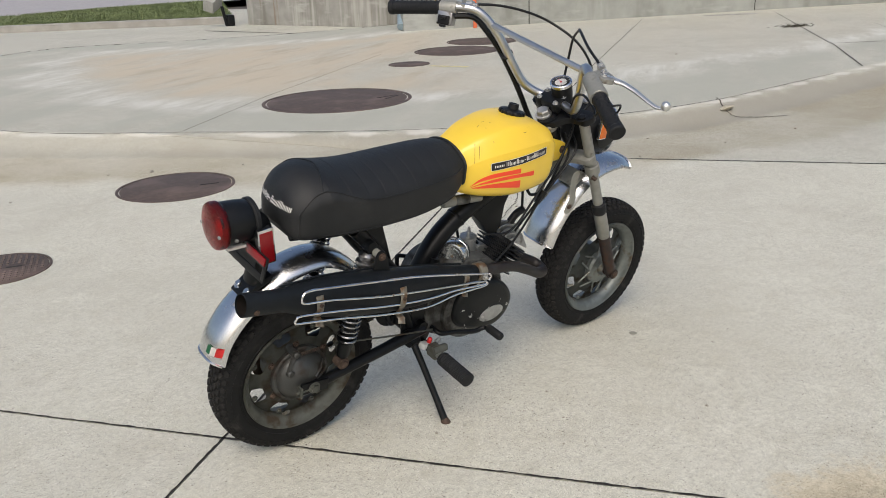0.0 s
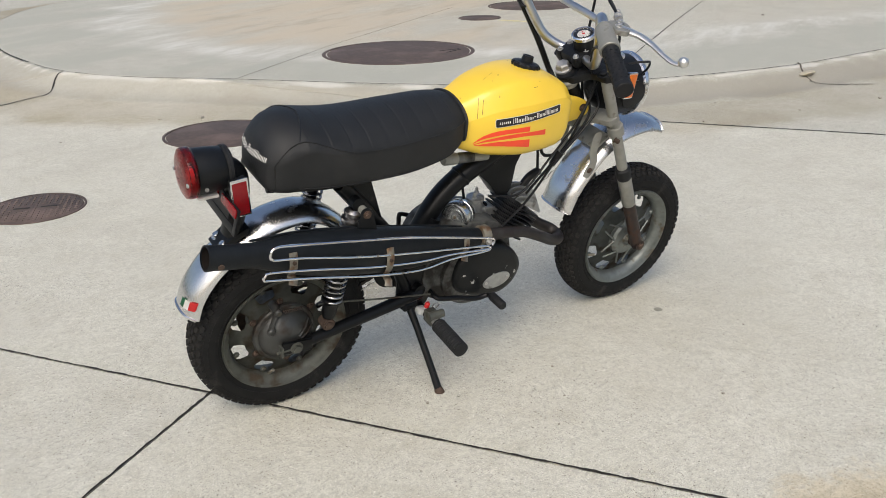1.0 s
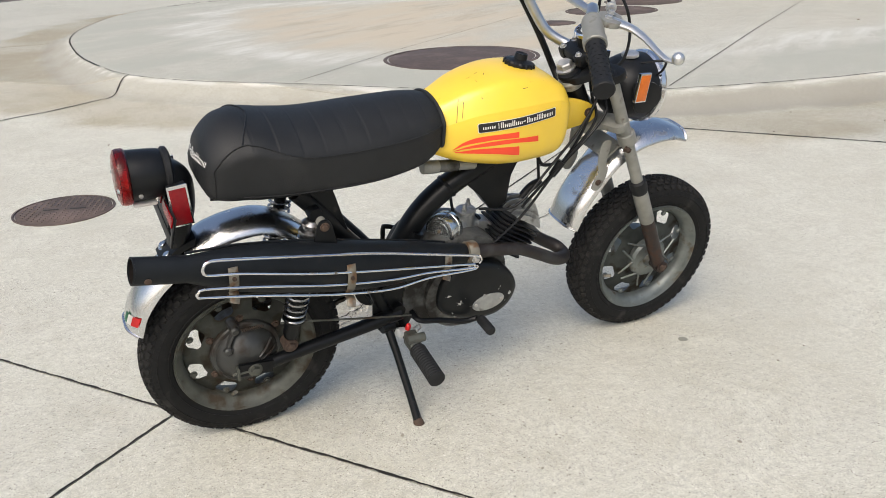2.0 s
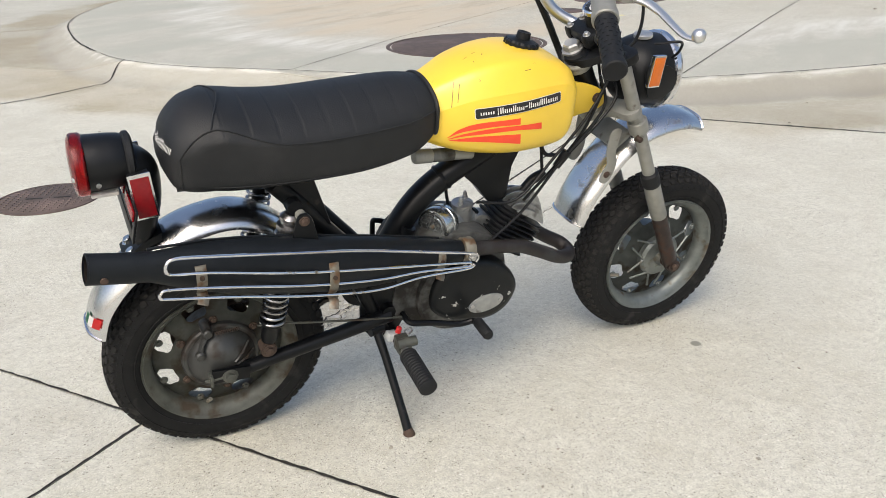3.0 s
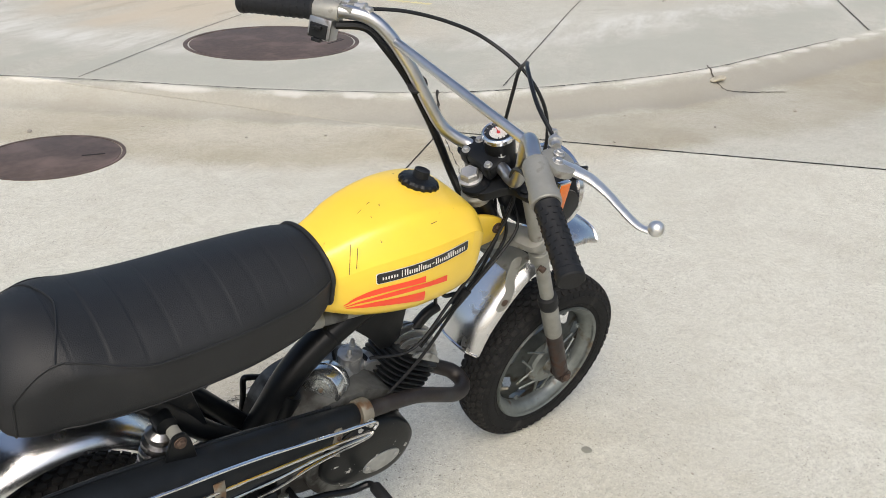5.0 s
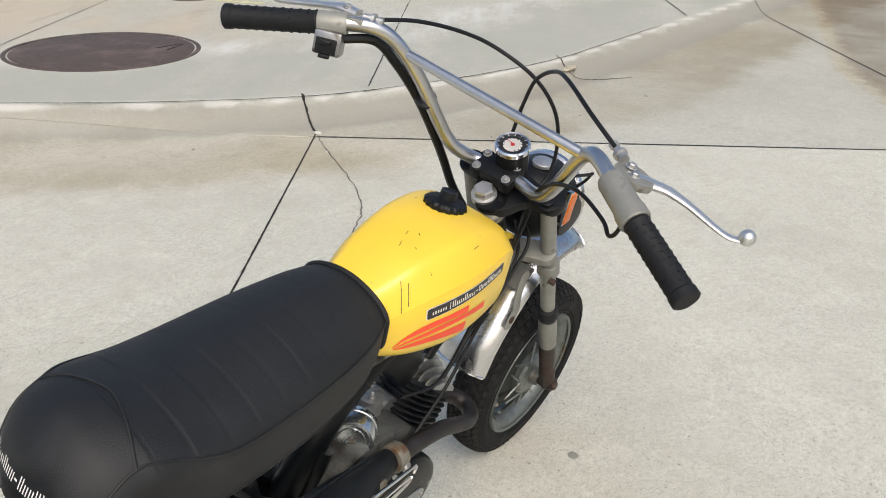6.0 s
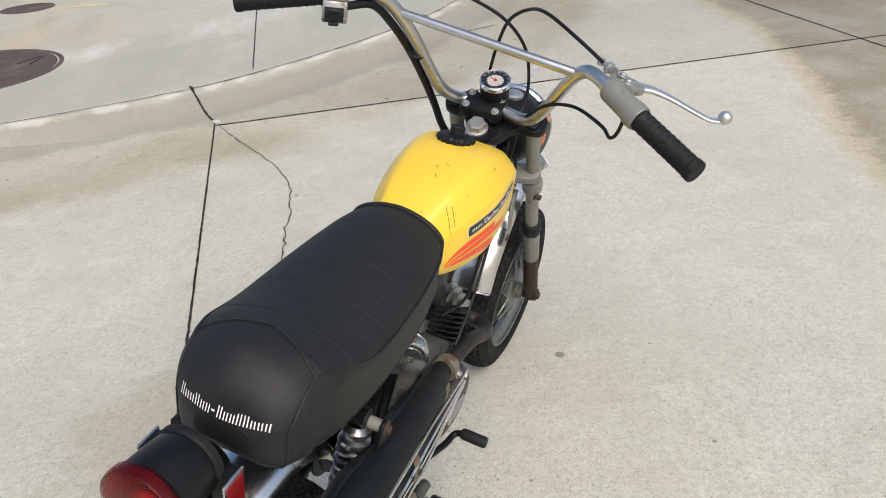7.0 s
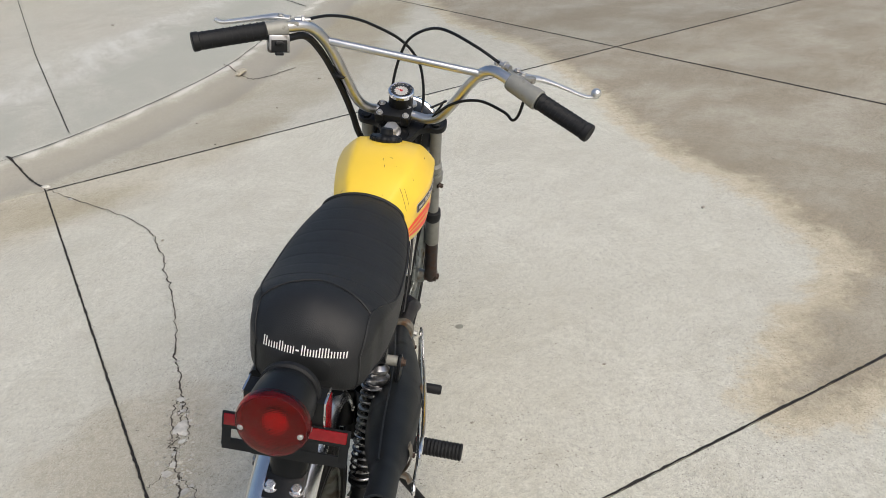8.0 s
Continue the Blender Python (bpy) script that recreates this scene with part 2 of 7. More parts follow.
def concrete(name, col, speck, stain, gutter=False, damp=False, bands=False):
    """Cast concrete: sand grain, dark and light grit, broad blotches, tan runs, and a damp brown patch with a tan fringe."""
    m = bpy.data.materials.new(name)
    m.use_nodes = True
    nt = m.node_tree
    n, l = nt.nodes, nt.links
    b = n["Principled BSDF"]
    tc = n.new("ShaderNodeTexCoord")
    P = tc.outputs["Object"]

    def noise_tex(scale, detail=4, rough=0.55, src=P):
        q = n.new("ShaderNodeTexNoise")
        q.inputs["Scale"].default_value, q.inputs["Detail"].default_value, q.inputs["Roughness"].default_value = scale, detail, rough
        l.new(src, q.inputs["Vector"])
        return q.outputs[0]

    def ramp(src, a, c, lo=0.0, hi=1.0):
        q = n.new("ShaderNodeMapRange")
        q.interpolation_type = "SMOOTHSTEP"
        for i, v in ((1, a), (2, c), (3, lo), (4, hi)):
            q.inputs[i].default_value = v
        l.new(src, q.inputs[0])
        return q.outputs[0]

    def mixc(fac, x, colour, mode="MIX"):
        q = n.new("ShaderNodeMix")
        q.data_type, q.blend_type = "RGBA", mode
        l.new(fac, q.inputs[0])
        if isinstance(x, tuple):
            q.inputs[6].default_value = (*x, 1)
        else:
            l.new(x, q.inputs[6])
        q.inputs[7].default_value = (*colour, 1)
        return q.outputs[2]

    def math_(op, a, c):
        q = n.new("ShaderNodeMath")
        q.operation = op
        for i, v in enumerate((a, c)):
            if isinstance(v, (int, float)):
                q.inputs[i].default_value = v
            else:
                l.new(v, q.inputs[i])
        return q.outputs[0]

    c = mixc(ramp(noise_tex(1.1, 6), 0.38, 0.66), col, tuple(v * q for v, q in zip(col, (0.87, 0.865, 0.85))))
    c = mixc(ramp(noise_tex(3.3, 5), 0.50, 0.75, 0, 0.6), c, stain)
    c = mixc(ramp(noise_tex(0.45, 3), 0.45, 0.62, 0, 0.5), c, tuple(min(1, v * 1.12) for v in col))
    c = mixc(ramp(noise_tex(8.0, 8, 0.72), 0.46, 0.68, 0, 0.6), c, tuple(v * q for v, q in zip(col, (0.79, 0.765, 0.71))))
    c = mixc(ramp(noise_tex(5.0, 8, 0.7), 0.50, 0.68, 0, 0.55), c, tuple(min(1, v * 1.16) for v in col))
    c = mixc(ramp(noise_tex(26, 6, 0.8), 0.47, 0.62, 0.0, 0.45), c, tuple(v * q for v, q in zip(col, (0.72, 0.70, 0.66))))
    c = mixc(ramp(noise_tex(260, 3, 0.85), 0.42, 0.62, 0.0, 0.62), c, tuple(v * 0.55 for v in col))
    c = mixc(ramp(noise_tex(70, 4, 0.8), 0.45, 0.66, 0.0, 0.6), c, tuple(v * 0.56 for v in col))
    for gs, share, dk, lt in ((520, 0.74, (0.15, 0.125, 0.10), (0.80, 0.78, 0.72)), (330, 0.84, (0.10, 0.085, 0.07), (0.80, 0.78, 0.72)), (160, 0.955, (0.10, 0.085, 0.07), (0.78, 0.76, 0.70))):
        grit = n.new("ShaderNodeTexVoronoi")
        grit.inputs["Scale"].default_value = gs
        l.new(P, grit.inputs["Vector"])
        pick = n.new("ShaderNodeSeparateColor")
        l.new(grit.outputs["Color"], pick.inputs[0])
        near = ramp(grit.outputs["Distance"], 0.20, 0.45, 1, 0)
        area = ramp(noise_tex(2.7, 4), 0.35, 0.6, 0.45, 1.0)
        dark = math_("MULTIPLY", math_("MULTIPLY", near, area), ramp(pick.outputs[0], share, share + 0.04))
        light = math_("MULTIPLY", near, ramp(pick.outputs[1], share, share + 0.04))
        c = mixc(math_("MULTIPLY", dark, speck), c, dk)
        c = mixc(math_("MULTIPLY", light, speck * 0.8), c, lt)
    xyz = n.new("ShaderNodeSeparateXYZ")
    l.new(P, xyz.inputs[0])
    if gutter:
        # tan water stain that lies in the channel at the foot of the kerb
        att = n.new("ShaderNodeAttribute")
        att.attribute_name = "channel"
        gut = ramp(math_("ADD", att.outputs["Fac"], math_("MULTIPLY", math_("SUBTRACT", noise_tex(2.2, 5), 0.5), 0.9)), 0.22, 0.72, 0, 0.9)
        c = mixc(math_("MULTIPLY", gut, ramp(noise_tex(0.55, 3), 0.36, 0.58, 0.45, 1.0)), c, (0.72, 0.65, 0.54), "MULTIPLY")
        # grey kerb-face band, darker with larger x, and the worn pale edge above it
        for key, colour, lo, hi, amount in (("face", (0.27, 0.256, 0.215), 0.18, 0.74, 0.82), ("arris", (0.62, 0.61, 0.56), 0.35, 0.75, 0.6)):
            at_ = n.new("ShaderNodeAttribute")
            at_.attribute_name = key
            kerb_tone = ramp(math_("ADD", at_.outputs["Fac"], math_("MULTIPLY", math_("SUBTRACT", noise_tex(4.5, 6), 0.5), 0.8)), lo, hi, 0, amount)
            c = mixc(math_("MULTIPLY", kerb_tone, ramp(xyz.outputs[0], 0.9, 2.6, 0.6, 1.0)) if key == "face" else kerb_tone, c, colour)
    if damp:
        dmp = n.new("ShaderNodeAttribute")
        dmp.attribute_name = "damp"
        inside = dmp.outputs["Fac"]
        wob = math_("ADD", inside, math_("MULTIPLY", math_("SUBTRACT", noise_tex(9.0, 10, 0.75), 0.5), 0.34))
        fringe = math_("MULTIPLY", ramp(wob, -0.07, 0.0), ramp(wob, 0.14, 0.04))
        c = mixc(math_("MULTIPLY", fringe, 0.75), c, (0.92, 0.82, 0.675), "MULTIPLY")
        wet = math_("MULTIPLY", ramp(wob, 0.0, 0.12), ramp(noise_tex(1.6, 7, 0.65), 0.32, 0.62, 0.62, 1.0))
        c = mixc(wet, c, (0.56, 0.50, 0.435), "MULTIPLY")
        # spalled brownish ground either side of the crack
        sx, sy = math_("SUBTRACT", xyz.outputs[0], 0.5), math_("SUBTRACT", xyz.outputs[1], 0.52)
        rad = math_("POWER", math_("ADD", math_("MULTIPLY", sx, sx), math_("MULTIPLY", sy, sy)), 0.5)
        spall = ramp(math_("ADD", rad, math_("MULTIPLY", math_("SUBTRACT", noise_tex(7, 6, 0.7), 0.5), 0.5)), 0.36, 0.16, 0, 0.45)
        c = mixc(spall, c, (0.70, 0.61, 0.50), "MULTIPLY")
    if bands:
        # grey damp skin near the edge, white lime runs behind it, tan silt further in
        dep = n.new("ShaderNodeAttribute")
        dep.attribute_name = "depth"
        turn_, run = n.new("ShaderNodeMapping"), n.new("ShaderNodeMapping")
        turn_.inputs["Rotation"].default_value, run.inputs["Scale"].default_value = (0, 0, radians(-32)), (0.45, 1.9, 1)
        l.new(P, turn_.inputs["Vector"])
        l.new(turn_.outputs[0], run.inputs["Vector"])
        wav = math_("ADD", dep.outputs["Fac"], math_("MULTIPLY", math_("SUBTRACT", noise_tex(0.8, 5), 0.5), 1.3))
        tan = math_("MULTIPLY", ramp(wav, 1.15, 1.8), ramp(noise_tex(0.9, 5, 0.6, run.outputs[0]), 0.34, 0.60, 0.1, 0.85))
        west = ramp(math_("SUBTRACT", xyz.outputs[0], math_("MULTIPLY", xyz.outputs[1], 0.75)), 1.6, 0.2, 0.15, 1.0)
        tan = math_("MULTIPLY", tan, west)
        c = mixc(tan, c, (0.50, 0.435, 0.325))
        silt = math_("MULTIPLY", ramp(wav, 1.5, 2.1), ramp(noise_tex(2.2, 6, 0.65, run.outputs[0]), 0.50, 0.68, 0.0, 0.6))
        c = mixc(math_("MULTIPLY", silt, west), c, (0.36, 0.315, 0.235))
        grey = math_("MULTIPLY", math_("MULTIPLY", ramp(wav, 1.3, 0.7), ramp(dep.outputs["Fac"], 0.0, 0.06)), ramp(noise_tex(1.2, 5, 0.6, run.outputs[0]), 0.36, 0.58, 0.10, 0.80))
        c = mixc(grey, c, (0.385, 0.388, 0.33))
        lime = math_("MULTIPLY", math_("MULTIPLY", ramp(wav, 0.75, 1.1), ramp(wav, 1.6, 1.2)), ramp(noise_tex(2.6, 8, 0.7, run.outputs[0]), 0.36, 0.70, 0.0, 0.75))
        c = mixc(lime, c, (0.66, 0.66, 0.61))
    l.new(c, b.inputs["Base Color"])
    b.inputs["Roughness"].default_value = 0.88
    bp = n.new("ShaderNodeBump")
    bp.inputs["Strength"].default_value, bp.inputs["Distance"].default_value = 0.45, 0.0015
    l.new(noise_tex(220, 4, 0.75), bp.inputs["Height"])
    l.new(bp.outputs[0], b.inputs["Normal"])
    return m


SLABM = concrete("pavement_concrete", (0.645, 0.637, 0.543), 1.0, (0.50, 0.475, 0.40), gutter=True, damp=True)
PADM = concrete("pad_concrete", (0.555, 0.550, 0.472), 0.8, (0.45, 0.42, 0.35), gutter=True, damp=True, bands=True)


# ---- shape helpers ----
def spline(pts, n=8):
    """Points of a smooth line through the given ones."""
    p = [Vector(q) for q in pts]
    p = [p[0] * 2 - p[1], *p, p[-1] * 2 - p[-2]]
    out = []
    for i in range(1, len(p) - 2):
        for k in range(n):
            t = k / n
            a, b, c, d = p[i - 1 : i + 3]
            out.append(0.5 * (2 * b + (c - a) * t + (2 * a - 5 * b + 4 * c - d) * t * t + (3 * b - a - 3 * c + d) * t**3))
    return out + [p[-2]]


def loft(loops, closed=True, cap=True, ring=False):
    bm = bmesh.new()
    rows = [[bm.verts.new(q) for q in lp] for lp in loops]
    k = len(rows[0])
    pairs = list(zip(rows, rows[1:])) + ([(rows[-1], rows[0])] if ring else [])
    for a, b in pairs:
        for i in range(k if closed else k - 1):
            j = (i + 1) % k
            bm.faces.new((a[i], a[j], b[j], b[i]))
    if cap and not ring:
        bm.faces.new(rows[0][::-1]), bm.faces.new(rows[-1])
    bmesh.ops.recalc_face_normals(bm, faces=bm.faces)
    return bm


def sweep(pts, r, seg=12, cap=True, flat=1.0, up=None, wide=1.0):
    """A tube along pts; r: one radius or one a point; flat: squeezes it along its second axis."""
    pts = [Vector(q) for q in pts]
    rs = r if isinstance(r, (list, tuple)) else [r] * len(pts)
    d = (pts[1] - pts[0]).normalized()
    u = Vector(up) if up else (Vector((0, 0, 1)) if abs(d.z) < 0.9 else Vector((1, 0, 0)))
    u = (u - d * u.dot(d)).normalized()
    loops = []
    for i, q in enumerate(pts):
        t = (pts[min(i + 1, len(pts) - 1)] - pts[max(i - 1, 0)]).normalized()
        u = (u - t * u.dot(t)).normalized()
        w = t.cross(u)
        loops.append([q + rs[i] * (math.cos(2 * math.pi * k / seg) * u * flat + math.sin(2 * math.pi * k / seg) * w * wide) for k in range(seg)])
    return loft(loops, cap=cap)


def resample(rs, n):
    """Radii for the points that spline(..., n) makes."""
    return [a + (b - a) * k / n for a, b in zip(rs, rs[1:]) for k in range(n)] + [rs[-1]]


def lathe(profile, centre, axis, seg=32, cap=True):
    """A turned body: profile of (radius, distance along axis)."""
    a = Vector(axis).normalized()
    u = a.orthogonal().normalized()
    w, c = a.cross(u), Vector(centre)
    loops = [[c + a * h + max(r, 1e-4) * (math.cos(2 * math.pi * k / seg) * u + math.sin(2 * math.pi * k / seg) * w) for k in range(seg)] for r, h in profile]
    return loft(loops, cap=cap)


def box(size, m=None, bevel=0.002):
    bm = bmesh.new()
    bmesh.ops.create_cube(bm, size=1.0, matrix=Matrix.Diagonal((*size, 1)))
    if bevel:
        bmesh.ops.bevel(bm, geom=bm.edges[:], offset=bevel, segments=2, affect="EDGES", profile=0.6)
    if m is not None:
        bmesh.ops.transform(bm, matrix=m, verts=bm.verts)
    return bm


def plate(outline, y0, y1, bevel=0.0):
    """A plate with an outline of (x, z), from y0 to y1."""
    bm = bmesh.new()
    f = bm.faces.new([bm.verts.new((x, y0, z)) for x, z in outline])
    ext = bmesh.ops.extrude_face_region(bm, geom=[f])
    bmesh.ops.translate(bm, vec=(0, y1 - y0, 0), verts=[v for v in ext["geom"] if isinstance(v, bmesh.types.BMVert)])
    bmesh.ops.recalc_face_normals(bm, faces=bm.faces)
    if bevel:
        bmesh.ops.bevel(bm, geom=bm.edges[:], offset=bevel, segments=2, affect="EDGES", profile=0.6)
    return bm


def round_outline(pts, n=6):
    """A smooth closed outline through (x, z) points."""
    k = len(pts)
    out = []
    for i in range(k):
        a, b, c, d = (Vector(pts[(i + j) % k]) for j in (-1, 0, 1, 2))
        for s in range(n):
            t = s / n
            q = 0.5 * (2 * b + (c - a) * t + (2 * a - 5 * b + 4 * c - d) * t * t + (3 * b - a - 3 * c + d) * t**3)
            out.append((q.x, q.y))
    return out


def joined(*bms):
    out = bms[0]
    for b in bms[1:]:
        me = bpy.data.meshes.new("t")
        b.to_mesh(me)
        b.free()
        out.from_mesh(me)
        bpy.data.meshes.remove(me)
    return out


def hexbolt(c, axis, r=0.006, h=0.006):
    return joined(lathe([(r * 1.45, 0), (r * 1.45, 0.0015), (r * 1.4, 0.0018)], c, axis, 16), lathe([(r, 0), (r, h - 0.001), (r * 0.8, h)], c, axis, 6))


def mesh_object(name, bm, material, angle=35):
    me = bpy.data.meshes.new(name)
    bm.to_mesh(me)
    bm.free()
    me.materials.append(material)
    me.shade_smooth()
    me.set_sharp_from_angle(angle=radians(angle))
    return new(name, me)


def part(name, bm, material, parent, label="", angle=35):
    ob = mesh_object(name, bm, material, angle)
    ob.parent = parent
    return tagged(ob, label)


# ---- ground ----
LIP = [(19, 1.2), (11, 1.42), (6.69, 1.52), (5.62, 1.55), (4.78, 1.56), (4.25, 1.57), (3.72, 1.66), (3.05, 1.87), (2.56, 2.12), (2.03, 2.58), (1.69, 2.95),
       (1.24, 3.48), (0.74, 4.02), (0.46, 4.55), (0.35, 5.10), (0.29, 5.85), (0.33, 6.95), (0.47, 7.75), (0.71, 8.46), (1.1, 9.3), (1.85, 10.1),
       (2.8, 10.4), (4.1, 9.75), (5.4, 9.3), (6.9, 9.1), (12, 8.9), (19, 8.9)]
LIPLINE = np.array([(q.x, q.y) for q in spline([(x, y, 0) for x, y in LIP], 5)])
PAD_H, FACE_W = 0.10, 0.36


# outline of the brown damp area on the paving
DAMP = np.array([(12, 2.2), (5.6, 0.25), (4.6, -0.32), (4.04, -0.50), (3.40, -0.69), (2.93, -0.78), (2.58, -0.88), (2.28, -0.98), (2.05, -1.13), (1.86, -1.21), (1.63, -1.25), (1.50, -1.29), (1.37, -1.34), (1.28, -1.27), (1.12, -1.18), (1.04, -1.09),
                 (0.90, -1.03), (0.77, -0.95), (0.64, -0.90), (0.60, -0.95), (0.55, -1.03), (0.60, -1.15), (0.70, -1.32), (0.95, -1.8), (1.6, -3.2), (12, -5)])


def lip_distance(p, outline=None):
    """Distance from the pad's edge (or another outline), positive outside it."""
    a = LIPLINE if outline is None else outline
    b = np.roll(a, -1, 0)
    best, inside = np.full(len(p), 1e9), np.zeros(len(p), bool)
    for (ax, ay), (bx, by) in zip(a, b):
        ex, ey = bx - ax, by - ay
        t = np.clip(((p[:, 0] - ax) * ex + (p[:, 1] - ay) * ey) / max(ex * ex + ey * ey, 1e-9), 0, 1)
        best = np.minimum(best, np.hypot(p[:, 0] - ax - t * ex, p[:, 1] - ay - t * ey))
        if ay != by:
            inside ^= ((ay > p[:, 1]) != (by > p[:, 1])) & (p[:, 0] < (bx - ax) * (p[:, 1] - ay) / (by - ay) + ax)
    return np.where(inside, -best, best)


def ground_height(p):
    p = np.asarray(p, float).reshape(-1, 2)
    d = np.clip(lip_distance(p), 0, FACE_W)
    drop = np.interp(d, [0, 0.015, 0.04, 0.08, 0.14, 0.20, 0.27, FACE_W], [0, 0.004, 0.014, 0.038, 0.070, 0.088, 0.097, 0.10])
    return PAD_H - drop


def line(p, q):
    """A line as (point, direction)."""
    p, q = np.array(p, float), np.array(q, float)
    return p, (q - p) / np.linalg.norm(q - p)


def cross(a, b):
    t = np.linalg.solve(np.array([a[1], -b[1]]).T, b[0] - a[0])
    return a[0] + t[0] * a[1]


JOINT_A = line((-0.499, 0.655), (0.823, -1.258))
JOINT_F = line((2.372, 1.836), (4.068, -0.527))
JOINT_L = line((-0.42, -0.07), (2.40, 1.85))
JOINT_X = line((2.848, -1.939), (6.024, 0.298))
ALONG, ACROSS = JOINT_A[1], JOINT_L[1]


def shifted(ln, v):
    return ln[0] + v, ln[1]


EDGE_NEAR, EDGE_FAR = shifted(JOINT_A, -6 * ACROSS), shifted(JOINT_F, 15 * ACROSS)
EDGE_LEFT, EDGE_RIGHT = shifted(JOINT_L, -12 * ALONG), shifted(JOINT_X, 9 * ALONG)


def slab(name, a, b, c, d, material, step, gap=0.0023):
    """A cast slab between lines a and b (along) and c and d (across), with a gap all round and turned-down edges."""
    a, b = shifted(a, gap * ACROSS), shifted(b, -gap * ACROSS)
    c, d = shifted(c, gap * ALONG), shifted(d, -gap * ALONG)
    q = [cross(a, c), cross(a, d), cross(b, d), cross(b, c)]
    nu = max(2, int(np.linalg.norm(q[1] - q[0]) / step))
    nv = max(2, int(np.linalg.norm(q[3] - q[0]) / step))
    us, vs = np.linspace(0, 1, nu + 1), np.linspace(0, 1, nv + 1)
    # one extra row 3 mm inside each edge rounds the arris
    eu, ev = 0.003 / np.linalg.norm(q[1] - q[0]), 0.003 / np.linalg.norm(q[3] - q[0])
    us, vs = np.sort(np.r_[us, eu, 1 - eu]), np.sort(np.r_[vs, ev, 1 - ev])
    U, V = np.meshgrid(us, vs)
    xy = (1 - U[..., None]) * (1 - V[..., None]) * q[0] + U[..., None] * (1 - V[..., None]) * q[1] + U[..., None] * V[..., None] * q[2] + (1 - U[..., None]) * V[..., None] * q[3]
    flat = xy.reshape(-1, 2)
    z = ground_height(flat).reshape(U.shape)
    rim = np.zeros(U.shape, bool)
    rim[0], rim[-1], rim[:, 0], rim[:, -1] = True, True, True, True
    z[rim] -= 0.0025
    h, w = U.shape
    verts = np.c_[flat, z.ravel()].tolist()
    idx = np.arange(h * w).reshape(h, w)
    faces = np.stack([idx[:-1, :-1], idx[:-1, 1:], idx[1:, 1:], idx[1:, :-1]], -1).reshape(-1, 4).tolist()
    ring = np.r_[idx[0, :-1], idx[:-1, -1], idx[-1, :0:-1], idx[:0:-1, 0]].tolist()
    base = len(verts)
    verts += [[verts[i][0], verts[i][1], verts[i][2] - 0.05] for i in ring]
    k = len(ring)
    faces += [[ring[i], base + i, base + (i + 1) % k, ring[(i + 1) % k]] for i in range(k)]
    me = bpy.data.meshes.new(name)
    me.from_pydata(verts, [], faces)
    bm = bmesh.new()
    bm.from_mesh(me)
    bmesh.ops.recalc_face_normals(bm, faces=bm.faces)
    bm.to_mesh(me)
    bm.free()
    me.update()
    ds = lip_distance(np.array(verts)[:, :2])
    me.attributes.new("channel", "FLOAT", "POINT").data.foreach_set("value", np.exp(-(((ds - 0.52) / 0.36) ** 2)))
    me.attributes.new("damp", "FLOAT", "POINT").data.foreach_set("value", -lip_distance(np.array(verts)[:, :2], DAMP))
    me.attributes.new("depth", "FLOAT", "POINT").data.foreach_set("value", np.maximum(-ds, 0.0))
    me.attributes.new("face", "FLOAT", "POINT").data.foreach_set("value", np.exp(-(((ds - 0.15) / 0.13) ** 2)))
    me.attributes.new("arris", "FLOAT", "POINT").data.foreach_set("value", np.exp(-(((ds - 0.012) / 0.022) ** 2)))
    me.materials.append(material)
    me.shade_smooth()
    me.set_sharp_from_angle(angle=radians(28))
    return new(name, me)


# one sheet to the horizon, a little under the slabs
bm = bmesh.new()
rings = [30, 120, 500, 2000]
prev = None
for r in rings:
    cur = [bm.verts.new((2 + r * math.cos(k * math.pi / 16), 4 + r * math.sin(k * math.pi / 16), -0.02)) for k in range(32)]
    if prev is None:
        bm.faces.new(cur)
    else:
        for k in range(32):
            bm.faces.new((prev[k], cur[k], cur[(k + 1) % 32], prev[(k + 1) % 32]))
    prev = cur
bmesh.ops.recalc_face_normals(bm, faces=bm.faces)
ground = tagged(mesh_object("ground", bm, mat("soil", (0.09, 0.08, 0.068), 0.95, 0, 0.3, 3, 0.5, 80)), "dark soil bed under and around the concrete paving", "ground", kind="structure")

pavement = tagged(new("pavement"), "light beige concrete paving slabs with dark dirty joints", "pavement", kind="structure")
for a, b, step in ((EDGE_NEAR, JOINT_A, 0.12), (JOINT_A, JOINT_F, 0.05)):
    for c, d in ((EDGE_LEFT, JOINT_L), (JOINT_L, JOINT_X), (JOINT_X, EDGE_RIGHT)):
        slab("slab", a, b, c, d, SLABM, step).parent = pavement
slab("slab", JOINT_F, EDGE_FAR, EDGE_LEFT, EDGE_RIGHT, PADM, 0.07).parent = pavement


